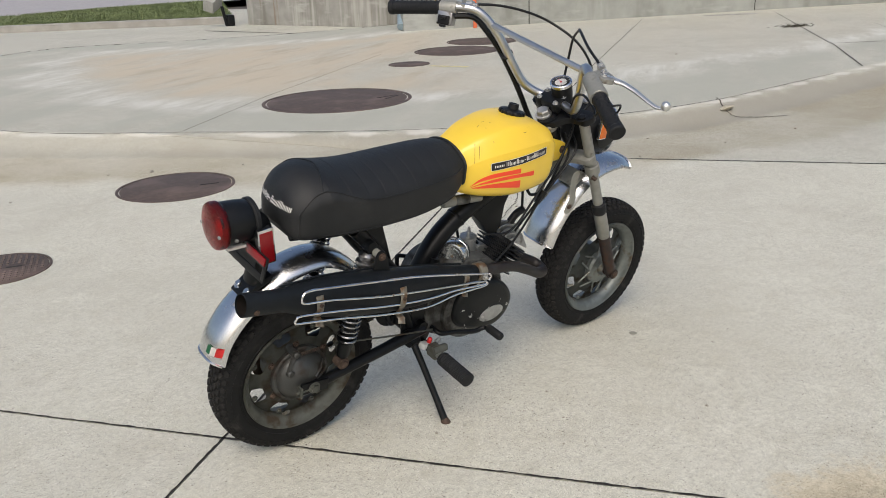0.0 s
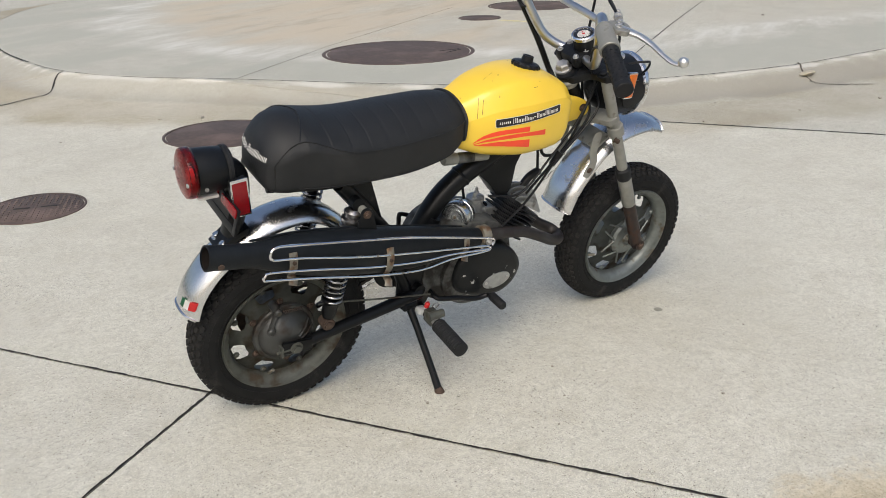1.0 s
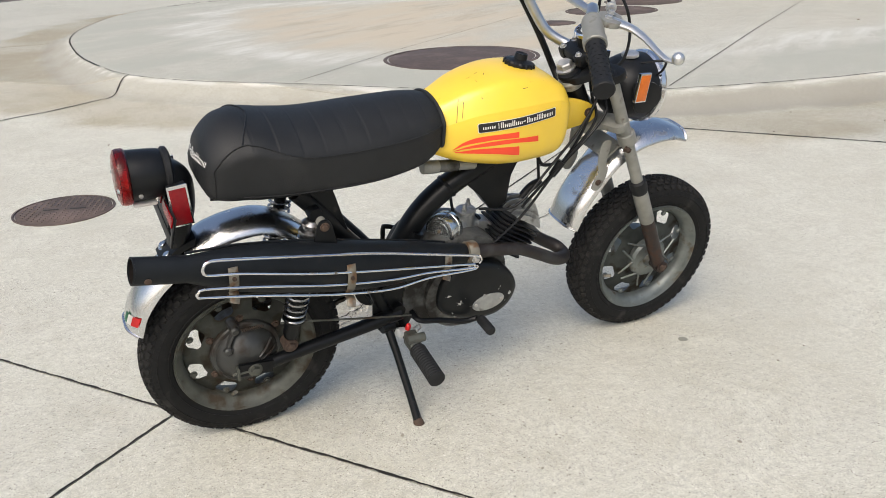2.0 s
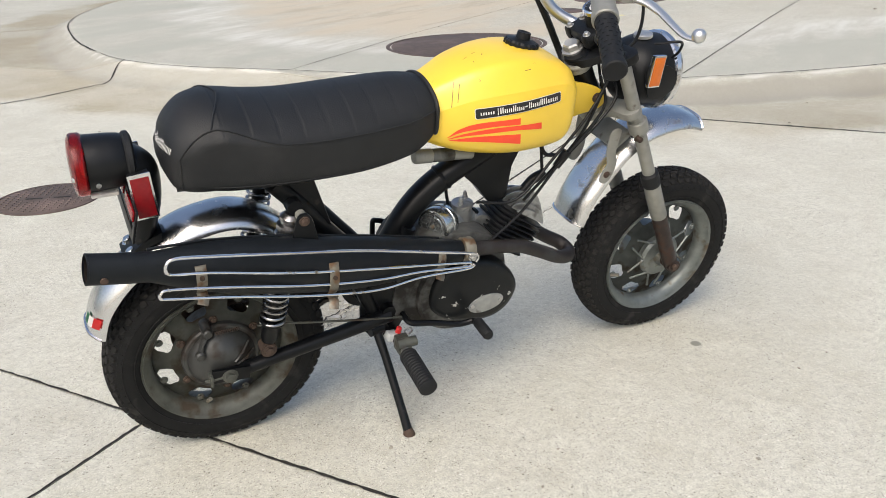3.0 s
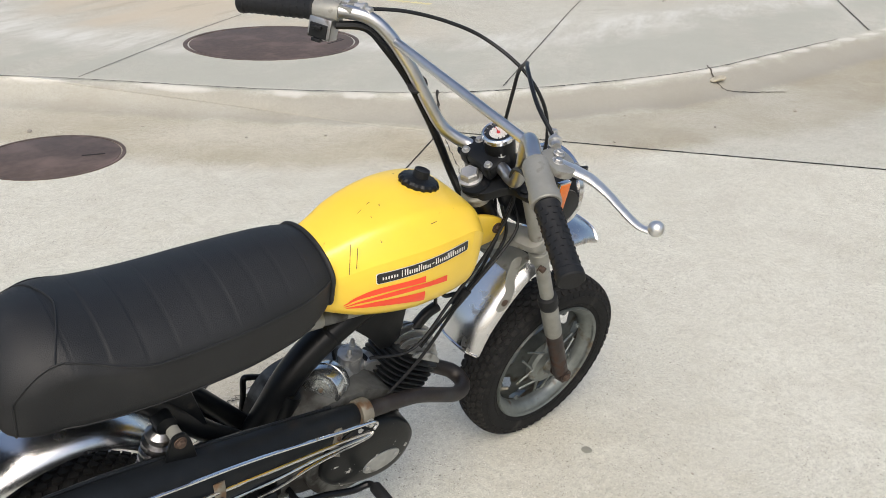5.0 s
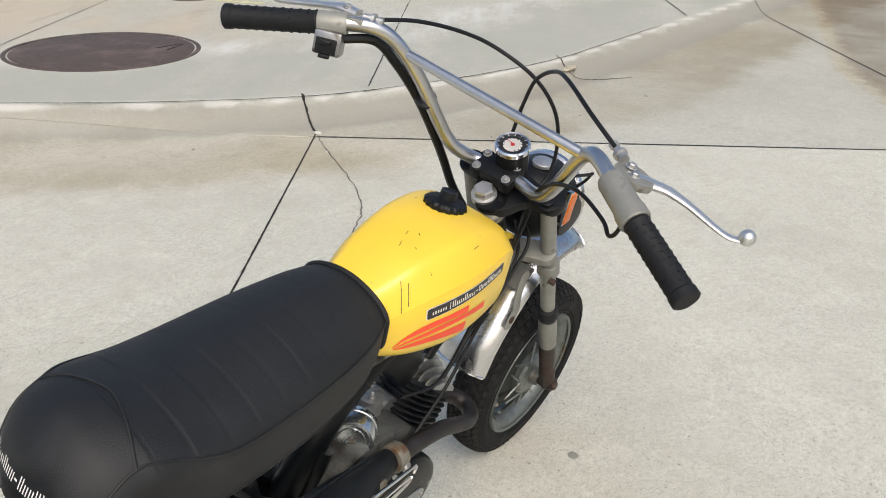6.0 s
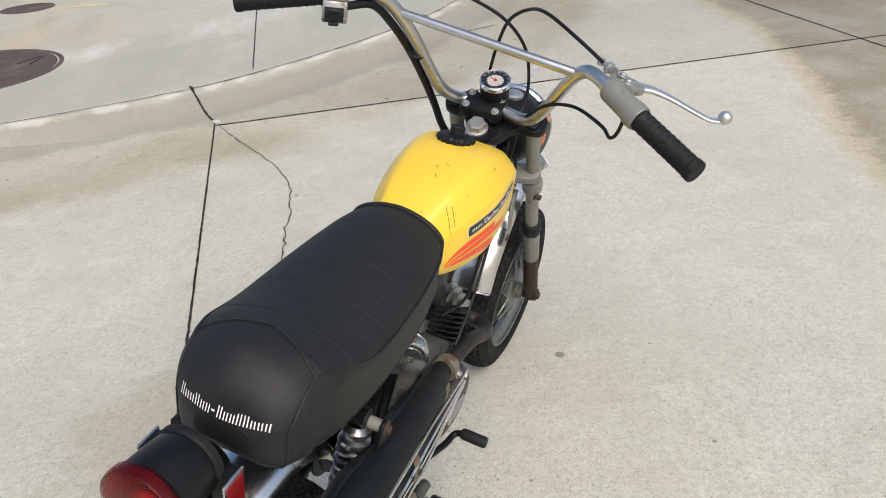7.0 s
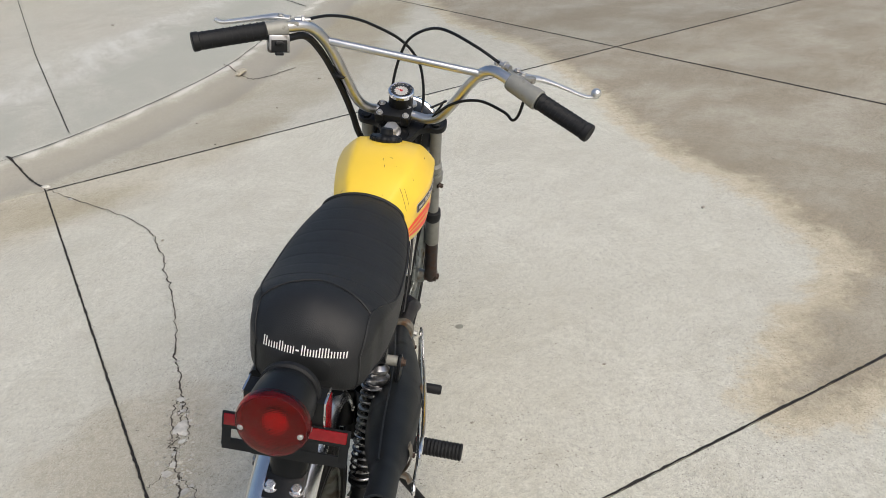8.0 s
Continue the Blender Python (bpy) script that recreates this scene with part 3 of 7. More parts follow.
def ribbon(pts, width, wobble=0.0, lift=0.0012, n=6, seed=1):
    """A thin uneven strip of dirt that follows the ground along pts."""
    rnd = random.Random(seed)
    line_ = spline([(x, y, 0) for x, y in pts], n)
    xy, left, right = [], [], []
    for i, q in enumerate(line_):
        t = (line_[min(i + 1, len(line_) - 1)] - line_[max(i - 1, 0)]).normalized()
        s = Vector((-t.y, t.x, 0))
        c = q + s * rnd.uniform(-1, 1) * wobble
        w = width * rnd.uniform(0.45, 1.35) / 2
        left.append(c + s * w), right.append(c - s * w)
    z = ground_height([(v.x, v.y) for v in left + right]) + lift
    bm = bmesh.new()
    vs = [bm.verts.new((v.x, v.y, zz)) for v, zz in zip(left + right, z)]
    k = len(left)
    for i in range(k - 1):
        bm.faces.new((vs[i], vs[k + i], vs[k + i + 1], vs[i + 1]))
    bmesh.ops.recalc_face_normals(bm, faces=bm.faces)
    for f in bm.faces:
        if f.normal.z < 0:
            f.normal_flip()
    return bm


def straight(p, q, step=0.06):
    p, q = Vector(p), Vector(q)
    k = max(2, int((q - p).length / step))
    return [tuple(p.lerp(q, i / k)) for i in range(k + 1)]


for ln, p0, p1, sd in ((JOINT_A, -6, 9, 41), (JOINT_F, -0.02, 9, 42), (JOINT_L, -5, 3.42, 43), (JOINT_X, -3, 9, 44)):
    k = int((p1 - p0) / 0.03)
    fill = mesh_object("joint", ribbon([tuple(ln[0] + ln[1] * (p0 + (p1 - p0) * i / k)) for i in range(k + 1)], 0.0068, 0.0013, 0.0008, 2, sd), DIRT)
    fill.parent = pavement
for pts, w, wob, seed in (
    (straight((1.28, 3.48), (2.36, 4.33)) + straight((2.42, 4.37), (4.6, 5.9)), 0.006, 0.002, 3),
    (straight((2.95, 1.99), (5.17, 3.45)) + straight((5.25, 3.5), (9.4, 6.14)), 0.007, 0.002, 4),
    (straight((6.3, 1.57), (7.75, 2.54)) + straight((7.8, 2.6), (11.2, 5.1), 0.1), 0.012, 0.005, 5),
    (straight((7.75, 2.54), (8.6, 1.9), 0.1), 0.02, 0.006, 15),
    (straight((2.42, 1.87), (2.54, 2.04), 0.03) + [(2.62, 2.14)], 0.012, 0.003, 6),
    ([(0.47, 4.53), (0.406, 4.49), (0.306, 4.28), (0.21, 4.24), (-0.096, 4.05), (-0.40, 3.92), (-0.9, 3.6)], 0.013, 0.003, 7),
    ([(0.47, 7.93), (0.39, 7.9), (0.18, 7.81), (-0.37, 7.85), (-0.9, 7.7)], 0.012, 0.003, 17),
    ([tuple(JOINT_F[0] + JOINT_F[1] * (0.02 + 0.06 * i)) for i in range(110)], 0.009, 0.0015, 25),
    ([tuple(JOINT_X[0] + JOINT_X[1] * (-2.0 + 0.06 * i)) for i in range(160)], 0.009, 0.0015, 26),
    ([tuple(v) for v in LIPLINE[14:70]], 0.006, 0.0025, 8),
    ([tuple(v) for v in LIPLINE[70:98]], 0.013, 0.004, 18),
    ([tuple(v) for v in LIPLINE[98:125]], 0.035, 0.010, 19),
    ([(2.40, 1.83), (2.335, 1.755), (2.21, 1.57), (2.094, 1.393), (1.953, 1.204), (1.86, 1.11), (1.774, 1.043), (1.67, 0.985), (1.593, 0.927), (1.50, 0.895), (1.41, 0.838), (1.29, 0.775), (1.173, 0.723), (1.05, 0.665), (0.91, 0.614), (0.83, 0.565), (0.742, 0.531)], 0.0045, 0.0055, 9),
    ([(0.742, 0.531), (0.70, 0.505), (0.66, 0.50), (0.63, 0.484), (0.585, 0.478), (0.55, 0.462), (0.529, 0.472), (0.512, 0.453), (0.46, 0.430), (0.428, 0.412), (0.39, 0.397), (0.355, 0.379), (0.30, 0.355), (0.24, 0.33)], 0.0045, 0.006, 10),
    ([(0.512, 0.453), (0.48, 0.448), (0.457, 0.445), (0.43, 0.447), (0.405, 0.452), (0.378, 0.468)], 0.0022, 0.005, 10),
    ([(0.719, 0.528), (0.689, 0.498), (0.65, 0.475), (0.603, 0.455), (0.57, 0.444), (0.537, 0.438), (0.512, 0.453)], 0.0026, 0.005, 11),
    ([(0.428, 0.412), (0.404, 0.39), (0.385, 0.37), (0.37, 0.349), (0.33, 0.335)], 0.0022, 0.004, 11),
    ([(0.72, 0.522), (0.69, 0.525), (0.65, 0.515), (0.60, 0.498), (0.555, 0.482), (0.53, 0.472)], 0.0035, 0.005, 11),
    ([(4.28, 1.62), (4.20, 1.53), (4.15, 1.42), (4.17, 1.38), (4.24, 1.32), (4.36, 1.26), (4.46, 1.20)], 0.011, 0.008, 12),
):
    crack = mesh_object("joint", ribbon(pts, w, wob, 0.003, seed=seed), CRACKM if 9 <= seed <= 12 else DIRT)
    crack.parent = pavement


def cover(name, cx, cy, r, slots, turn, label, gridded=False):
    """A round iron access cover in its ring."""
    z = float(ground_height([(cx, cy)])[0])
    lid = new(name)
    lid.location = (cx, cy, z)
    lid.rotation_euler = (0, 0, turn)
    part("ring", lathe([(r * 1.0, -0.01), (r * 1.0, 0.004), (r * 0.955, 0.005), (r * 0.95, -0.004)], (0, 0, 0), (0, 0, 1), 64, cap=False), IRON, lid)
    part("plate", lathe([(r * 0.935, -0.012), (r * 0.935, 0.003), (r * 0.925, 0.0042), (0.001, 0.0045)], (0, 0, 0), (0, 0, 1), 64), IRON, lid)
    for x, y, a in slots:
        part("slot", box((0.06 * r / 0.19, 0.014, 0.002), pose(x, y, 0.0046, 0, 0, a), 0.0008), DIRT, lid)
    if not gridded:
        return tagged(lid, label, "manhole cover", "manhole covers")
    step = 0.022
    k = int(r * 0.88 / step)
    spots = [(i * step, j * step) for i in range(-k, k + 1) for j in range(-k, k + 1) if math.hypot(i, j) * step < r * 0.88 and all(math.hypot(i * step - x, j * step - y) > 0.04 for x, y, a in slots)]
    lug_bits = [v for x, y in spots for v in ((x - 0.006, y - 0.006, 0.0042), (x + 0.006, y - 0.006, 0.0042), (x + 0.006, y + 0.006, 0.0042), (x - 0.006, y + 0.006, 0.0042),
                                              (x - 0.004, y - 0.004, 0.0066), (x + 0.004, y - 0.004, 0.0066), (x + 0.004, y + 0.004, 0.0066), (x - 0.004, y + 0.004, 0.0066))]
    lug_faces = [tuple(8 * i + q for q in f) for i in range(len(spots)) for f in ((4, 5, 6, 7), (0, 1, 5, 4), (1, 2, 6, 5), (2, 3, 7, 6), (3, 0, 4, 7))]
    me = bpy.data.meshes.new("tread_pattern")
    me.from_pydata(lug_bits, [], lug_faces)
    me.materials.append(IRON)
    grid = tagged(new("tread_pattern", me), kind="stuff")
    grid.parent = lid
    return tagged(lid, label, "manhole cover", "manhole covers")


cover("manhole_cover", -0.205, 1.865, 0.188, [(-0.05, 0.0, 0), (0.05, 0.0, 0)], radians(-20), "small round brown iron cover with two slots in concrete", True)
cover("manhole_cover", 0.82, 2.565, 0.30, [(0.17, 0.02, 20)], radians(-40), "round rusty brown iron cover set in concrete paving")
cover("manhole_cover", 2.59, 3.71, 0.55, [(0.36, 0.06, 40), (0.40, 0.02, 60)], radians(-40), "very large round rusty brown iron cover on raised pad")
cover("manhole_cover", 4.24, 4.95, 0.20, [], 0.0, "small round brown iron cover on raised pad")
cover("manhole_cover", 5.28, 5.44, 0.46, [], 0.0, "large round rusty brown iron cover farther back")
cover("manhole_cover", 6.12, 5.95, 0.42, [], 0.0, "large round rusty brown iron cover near the wall")

# faded yellow survey mark and a pale patch on the pad
for name, p, q, w, m, lab in (("paint_mark", (4.27, 4.67), (4.42, 4.30), 0.08, YPAINT, "faded yellow paint mark on concrete"), ("pale_patch", (10.3, 5.7), (10.95, 5.25), 0.22, WALLC, "pale worn patch on concrete by the wall")):
    tagged(mesh_object(name, ribbon(straight(p, q), w, 0.01, 0.003, seed=21), m), lab, "ground mark", kind="structure")

# chips of stone and dark crumbs lying about
rnd = random.Random(5)
for i, (x, y, s) in enumerate([(0.256, -0.219, 0.006), (0.596, -0.261, 0.005), (0.829, -0.588, 0.006), (1.265, -0.372, 0.004), (1.155, -0.392, 0.004), (1.795, -0.996, 0.010), (0.442, -0.46, 0.004),
                               (0.53, -0.38, 0.004), (1.751, 1.004, 0.008), (0.86, 2.98, 0.018), (0.66, 3.1, 0.010), (1.6, 2.3, 0.009), (1.9, 2.1, 0.010), (2.9, 1.2, 0.009), (3.5, 1.05, 0.010), (1.3, 2.75, 0.008),
                               (6.2, 3.3, 0.02), (3.3, 1.45, 0.009), (4.1, 0.95, 0.012), (0.1, 2.9, 0.008)]):
    bm = bmesh.new()
    s *= 0.6
    bmesh.ops.create_icosphere(bm, subdivisions=2, radius=s)
    for v in bm.verts:
        v.co = Vector((v.co.x * 1.4, v.co.y, v.co.z * 0.6)) * (1 + 0.5 * noise.noise(v.co * (1.5 / s) + Vector((i, 0, 0))))
    low = min(v.co.z for v in bm.verts)
    bmesh.ops.transform(bm, matrix=pose(x, y, float(ground_height([(x, y)])[0]) - low - s * 0.1, 0, 0, rnd.uniform(0, 360)), verts=bm.verts)
    tagged(mesh_object("pebble", bm, STONE), "small loose pebble on the concrete paving", "pebble", "loose pebbles")
tagged(mesh_object("gum_spot", lathe([(0.012, 0.0004), (0.0105, 0.0012), (0.0, 0.0014)], (1.044, -0.193, 0), (0, 0, 1), 20), mat("old_gum", (0.24, 0.24, 0.20), 0.8)), "flattened grey gum spot on the paving", "stain", kind="structure")

# broken edges and loose chunks along the crack
CHUNKM = mat("broken_concrete", (0.56, 0.545, 0.49), 0.92, 0, 0.35, 60, 0.5, 220)
for i, (x, y, s) in enumerate([(0.722, 0.520, 0.013), (0.697, 0.508, 0.008), (0.668, 0.496, 0.010), (0.655, 0.480, 0.007), (0.600, 0.474, 0.024), (0.575, 0.452, 0.009), (0.628, 0.462, 0.007), (0.545, 0.446, 0.010), (0.50, 0.449, 0.008), (0.46, 0.437, 0.010), (0.425, 0.440, 0.012), (0.40, 0.402, 0.008), (0.365, 0.372, 0.012), (0.385, 0.362, 0.007), (0.86, 0.590, 0.007), (0.905, 0.607, 0.008), (0.81, 0.566, 0.006), (1.00, 0.648, 0.006), (2.253, 1.644, 0.012), (2.43, 1.862, 0.022)]):
    bm = bmesh.new()
    bmesh.ops.create_icosphere(bm, subdivisions=2, radius=s)
    for v in bm.verts:
        v.co = Vector((v.co.x * 1.2, v.co.y * 0.8, v.co.z * 0.30)) * (1 + 0.55 * noise.noise(v.co * (1.2 / s) + Vector((i * 3, 0, 0))))
    bmesh.ops.transform(bm, matrix=pose(x, y, 0.0012, 0, 0, 35 + 40 * i), verts=bm.verts)
    tagged(mesh_object("concrete_chunk", bm, CHUNKM), "broken piece of concrete in the crack", "concrete chunk", "broken concrete pieces")

bm = bmesh.new()
bmesh.ops.create_icosphere(bm, subdivisions=2, radius=0.065)
for v in bm.verts:
    v.co = Vector((v.co.x * 1.3, v.co.y * 0.75, v.co.z * 0.22)) * (1 + 0.5 * noise.noise(v.co * 14))
bmesh.ops.transform(bm, matrix=pose(4.19, 1.485, float(ground_height([(4.19, 1.485)])[0]) + 0.006, -14, 0, 25), verts=bm.verts)
tagged(mesh_object("concrete_chunk", bm, PADM, 20), "loose grey concrete fragment broken from the kerb", "concrete chunk", "broken concrete pieces")
rc = np.random.RandomState(12)
CRACK = np.array([(2.094, 1.393), (1.774, 1.043), (1.41, 0.838), (1.173, 0.723), (0.91, 0.614), (0.742, 0.531), (0.63, 0.480), (0.529, 0.450), (0.428, 0.415), (0.355, 0.379), (0.27, 0.345)])
verts, faces = [], []
for i in range(340):
    f = len(CRACK) - 1.001 - abs(rc.normal(0, 2.6))
    f = max(0.0, f)
    k = int(f)
    px, py = CRACK[k] * (1 - f + k) + CRACK[k + 1] * (f - k)
    spread = 0.006 if k < 4 else 0.022
    px, py = px + rc.normal(0, spread), py + rc.normal(0, spread)
    r = rc.uniform(0.0015, 0.0042) * (2.2 if rc.rand() < 0.12 and k >= 4 else 1)
    q = rc.uniform(0, 6.28)
    n0 = len(verts)
    for e in range(5):
        rr = r * rc.uniform(0.7, 1.3)
        verts.append((px + rr * math.cos(q + e * 1.257), py + rr * math.sin(q + e * 1.257), 0.0))
    verts.append((px, py, r * rc.uniform(0.6, 1.1)))
    faces += [(n0 + e, n0 + (e + 1) % 5, n0 + 5) for e in range(5)]
me = bpy.data.meshes.new("crumbs")
me.from_pydata(verts, [], faces)
me.materials.append(mat("concrete_crumbs", (0.47, 0.45, 0.39), 0.95, 0, 0.5, 40))
tagged(new("crumbs", me), "tan crumbs of broken concrete along the crack", "rubble", kind="stuff")

# ---- back: kerb, grass strip, lot, walls ----
KERB = [(-14, 23.0), (-4, 19.6), (1.5, 16.95), (3.37, 15.94), (4.61, 15.06), (5.80, 14.05), (6.75, 13.45)]


def band(front, back, z0, z1):
    """A strip between two lines, with a front face down to the ground."""
    bm = bmesh.new()
    a = [bm.verts.new((x, y, -0.02)) for x, y in front]
    b = [bm.verts.new((x, y, z0 - 0.015)) for x, y in front]
    b2 = [bm.verts.new((x * 1.002, y * 1.002 + 0.02, z0)) for x, y in front]
    c = [bm.verts.new((x, y, z1)) for x, y in back]
    for i in range(len(front) - 1):
        for p, q in ((a, b), (b, b2), (b2, c)):
            bm.faces.new((p[i], p[i + 1], q[i + 1], q[i]))
    bmesh.ops.recalc_face_normals(bm, faces=bm.faces)
    return bm


def off(pts, d, e):
    return [(x + d, y + e) for x, y in pts]


tagged(mesh_object("kerb", band(KERB, off(KERB, 0.06, 0.16), 0.13, 0.13), KERBC), "low concrete kerb in front of the grass strip", "kerb", kind="structure")
TURF_BACK = [(-12, 25.6), (-2, 22.2), (2.6, 19.6), (4.5, 18.9), (6.6, 19.6), (8.2, 19.8), (9.6, 19.7)]
tagged(mesh_object("turf_bed", band(off(KERB, 0.06, 0.17), TURF_BACK, 0.12, 0.16), mat("turf_soil", (0.13, 0.16, 0.065), 0.9, 0, 0.4, 6)), "grass-covered soil strip behind the kerb", "ground", kind="structure")
rg = np.random.RandomState(3)
verts, faces = [], []
for i in range(42000):
    k = rg.randint(0, len(KERB) - 1) if rg.rand() < 0.4 else rg.randint(3, len(KERB) - 1)
    t, s = rg.rand(), rg.rand()
    x = (KERB[k][0] * (1 - t) + KERB[k + 1][0] * t + 0.06) * (1 - s) + (TURF_BACK[k][0] * (1 - t) + TURF_BACK[k + 1][0] * t) * s
    y = (KERB[k][1] * (1 - t) + KERB[k + 1][1] * t + 0.18) * (1 - s) + (TURF_BACK[k][1] * (1 - t) + TURF_BACK[k + 1][1] * t) * s
    h, a, w = rg.uniform(0.02, 0.055), rg.uniform(0, 6.28), 0.007
    z = 0.12 + 0.04 * s
    dx, dy = math.cos(a) * w, math.sin(a) * w
    n0 = len(verts)
    verts += [(x - dx, y - dy, z), (x + dx, y + dy, z), (x + dy * 6, y - dx * 6, z + h)]
    faces.append((n0, n0 + 1, n0 + 2))
me = bpy.data.meshes.new("grass")
me.from_pydata(verts, [], faces)
me.materials.append(GRASSM)
tagged(new("grass", me), "strip of short green grass behind the kerb", "grass", kind="stuff")
bm = bmesh.new()
bm.faces.new([bm.verts.new(q) for q in ((-30, 60, 0.155), (-12.5, 25.3, 0.155), (2.6, 19.4, 0.155), (4.5, 18.7, 0.155), (9.6, 19.3, 0.155), (30, 16, 0.155), (60, 60, 0.155))])
tagged(mesh_object("road", bm, ROADM), "grey paved lot beyond the grass strip", "road", kind="structure")


def wall(name, p, q, h, thick, label, m=WALLC):
    p, q = Vector((*p, 0)), Vector((*q, 0))
    d = (q - p).normalized()
    s = Vector((-d.y, d.x, 0))
    L_ = (q - p).length
    ob = tagged(mesh_object(name, box((L_, thick, h), None, 0.015), m), label, "wall", kind="structure")
    ob.matrix_world = Matrix.LocRotScale((p + q) / 2 + s * thick / 2 + Vector((0, 0, h / 2 - 0.02)), d.to_track_quat("X", "Z"), None)
    return ob


wall("wall_north", (6.75, 12.9), (7.75, 8.85), 1.7, 0.3, "stained grey concrete retaining wall beside the grass")
wall("wall_east", (6.5, 7.95), (16.5, 3.3), 1.7, 0.35, "long stained grey concrete retaining wall behind the pad", WALLE)
for k in range(3):
    f = (k + 0.5) / 3
    j = mesh_object("wall_joint", box((0.012, 0.006, 1.6), pose(6.5 + 10 * f, 7.95 - 4.65 * f - 0.002, 0.9, 0, 0, -25), 0), DIRT)
    tagged(j, "dark vertical joint in the concrete wall", "trim", kind="structure")
down = tagged(new("drain_pipe"), "blue-grey drain pipe at the corner of the wall", "pipe")
part("pipe", sweep(spline([(6.62, 8.15, 1.7), (6.62, 8.15, 0.5), (6.60, 8.12, 0.28), (6.5, 8.0, 0.16)], 8), 0.055, 16), PIPEG, down)
for zz in (0.6, 1.3):
    part("bracket", lathe([(0.064, -0.015), (0.064, 0.015)], (6.62, 8.15, zz), (0, 0, 1), 20), STEEL, down)
post = tagged(new("marker_post"), "small orange marker post against the wall", "post")
part("pole", box((0.05, 0.03, 0.9), pose(7.35, 7.42, 0.53, 0, 0, -25), 0.006), mat("orange_post", (0.6, 0.13, 0.05), 0.6), post)
lamp = tagged(new("flood_light"), "grey and black ground floodlight at the end of the wall", "floodlight")
part("housing", box((0.34, 0.2, 0.22), pose(6.15, 13.0, 0.42, 20, -20, 30), 0.02), mat("grey_housing", (0.3, 0.3, 0.28), 0.5), lamp)
part("stand", joined(sweep([(6.36, 12.95, -0.02), (6.3, 12.97, 0.35)], 0.03, 12), box((0.13, 0.16, 0.2), pose(6.42, 12.95, 0.10), 0.03)), PLASTIC, lamp)
TRENCH = ((5.64, 12.35), (6.17, 10.3))
trench = tagged(mesh_object("trench_drain", ribbon(straight(TRENCH[0], TRENCH[1]), 0.06, 0.0, 0.004, seed=30), DIRT), "dark narrow trench drain in the concrete", "drain", kind="structure")
weeds = mesh_object("weeds", sweep([(9.3, 3.75, 0.1), (9.32, 3.76, 0.12)], 0.02, 6), GRASSM)
bm = bmesh.new()
for i in range(200):
    x, y = 9.32 + rg.normal(0, 0.13), 3.8 + rg.normal(0, 0.07)
    a, h = rg.uniform(0, 6.28), rg.uniform(0.008, 0.022)
    v = [bm.verts.new((x + math.cos(a) * 0.01, y + math.sin(a) * 0.01, 0.1)), bm.verts.new((x - math.cos(a) * 0.01, y - math.sin(a) * 0.01, 0.1)), bm.verts.new((x + math.sin(a) * 0.05, y + math.cos(a) * 0.05, 0.1 + h))]
    bm.faces.new(v)
bm.to_mesh(weeds.data)
bm.free()
weeds.data.materials[0] = mat("dry_weeds", (0.07, 0.062, 0.04), 0.9)
tagged(weeds, "dry brown weeds growing from a joint in the pad", "weeds", kind="stuff")


# ---- motorcycle: built upright along +x, rear wheel over the origin, then leaned onto its stand ----
moto = tagged(new("motorcycle"), "small vintage yellow and black minibike leaning on its side stand", "motorcycle")
moto.matrix_world = Matrix.Translation((0, 0.018, 0)) @ Matrix.Rotation(radians(-1.7), 4, "Z") @ Matrix.Rotation(radians(12), 4, "X")
AX_R, AX_F = (-0.002, 0.001, 0.2060), (1.006, -0.005, 0.2090)
Y = Vector((0, 1, 0))


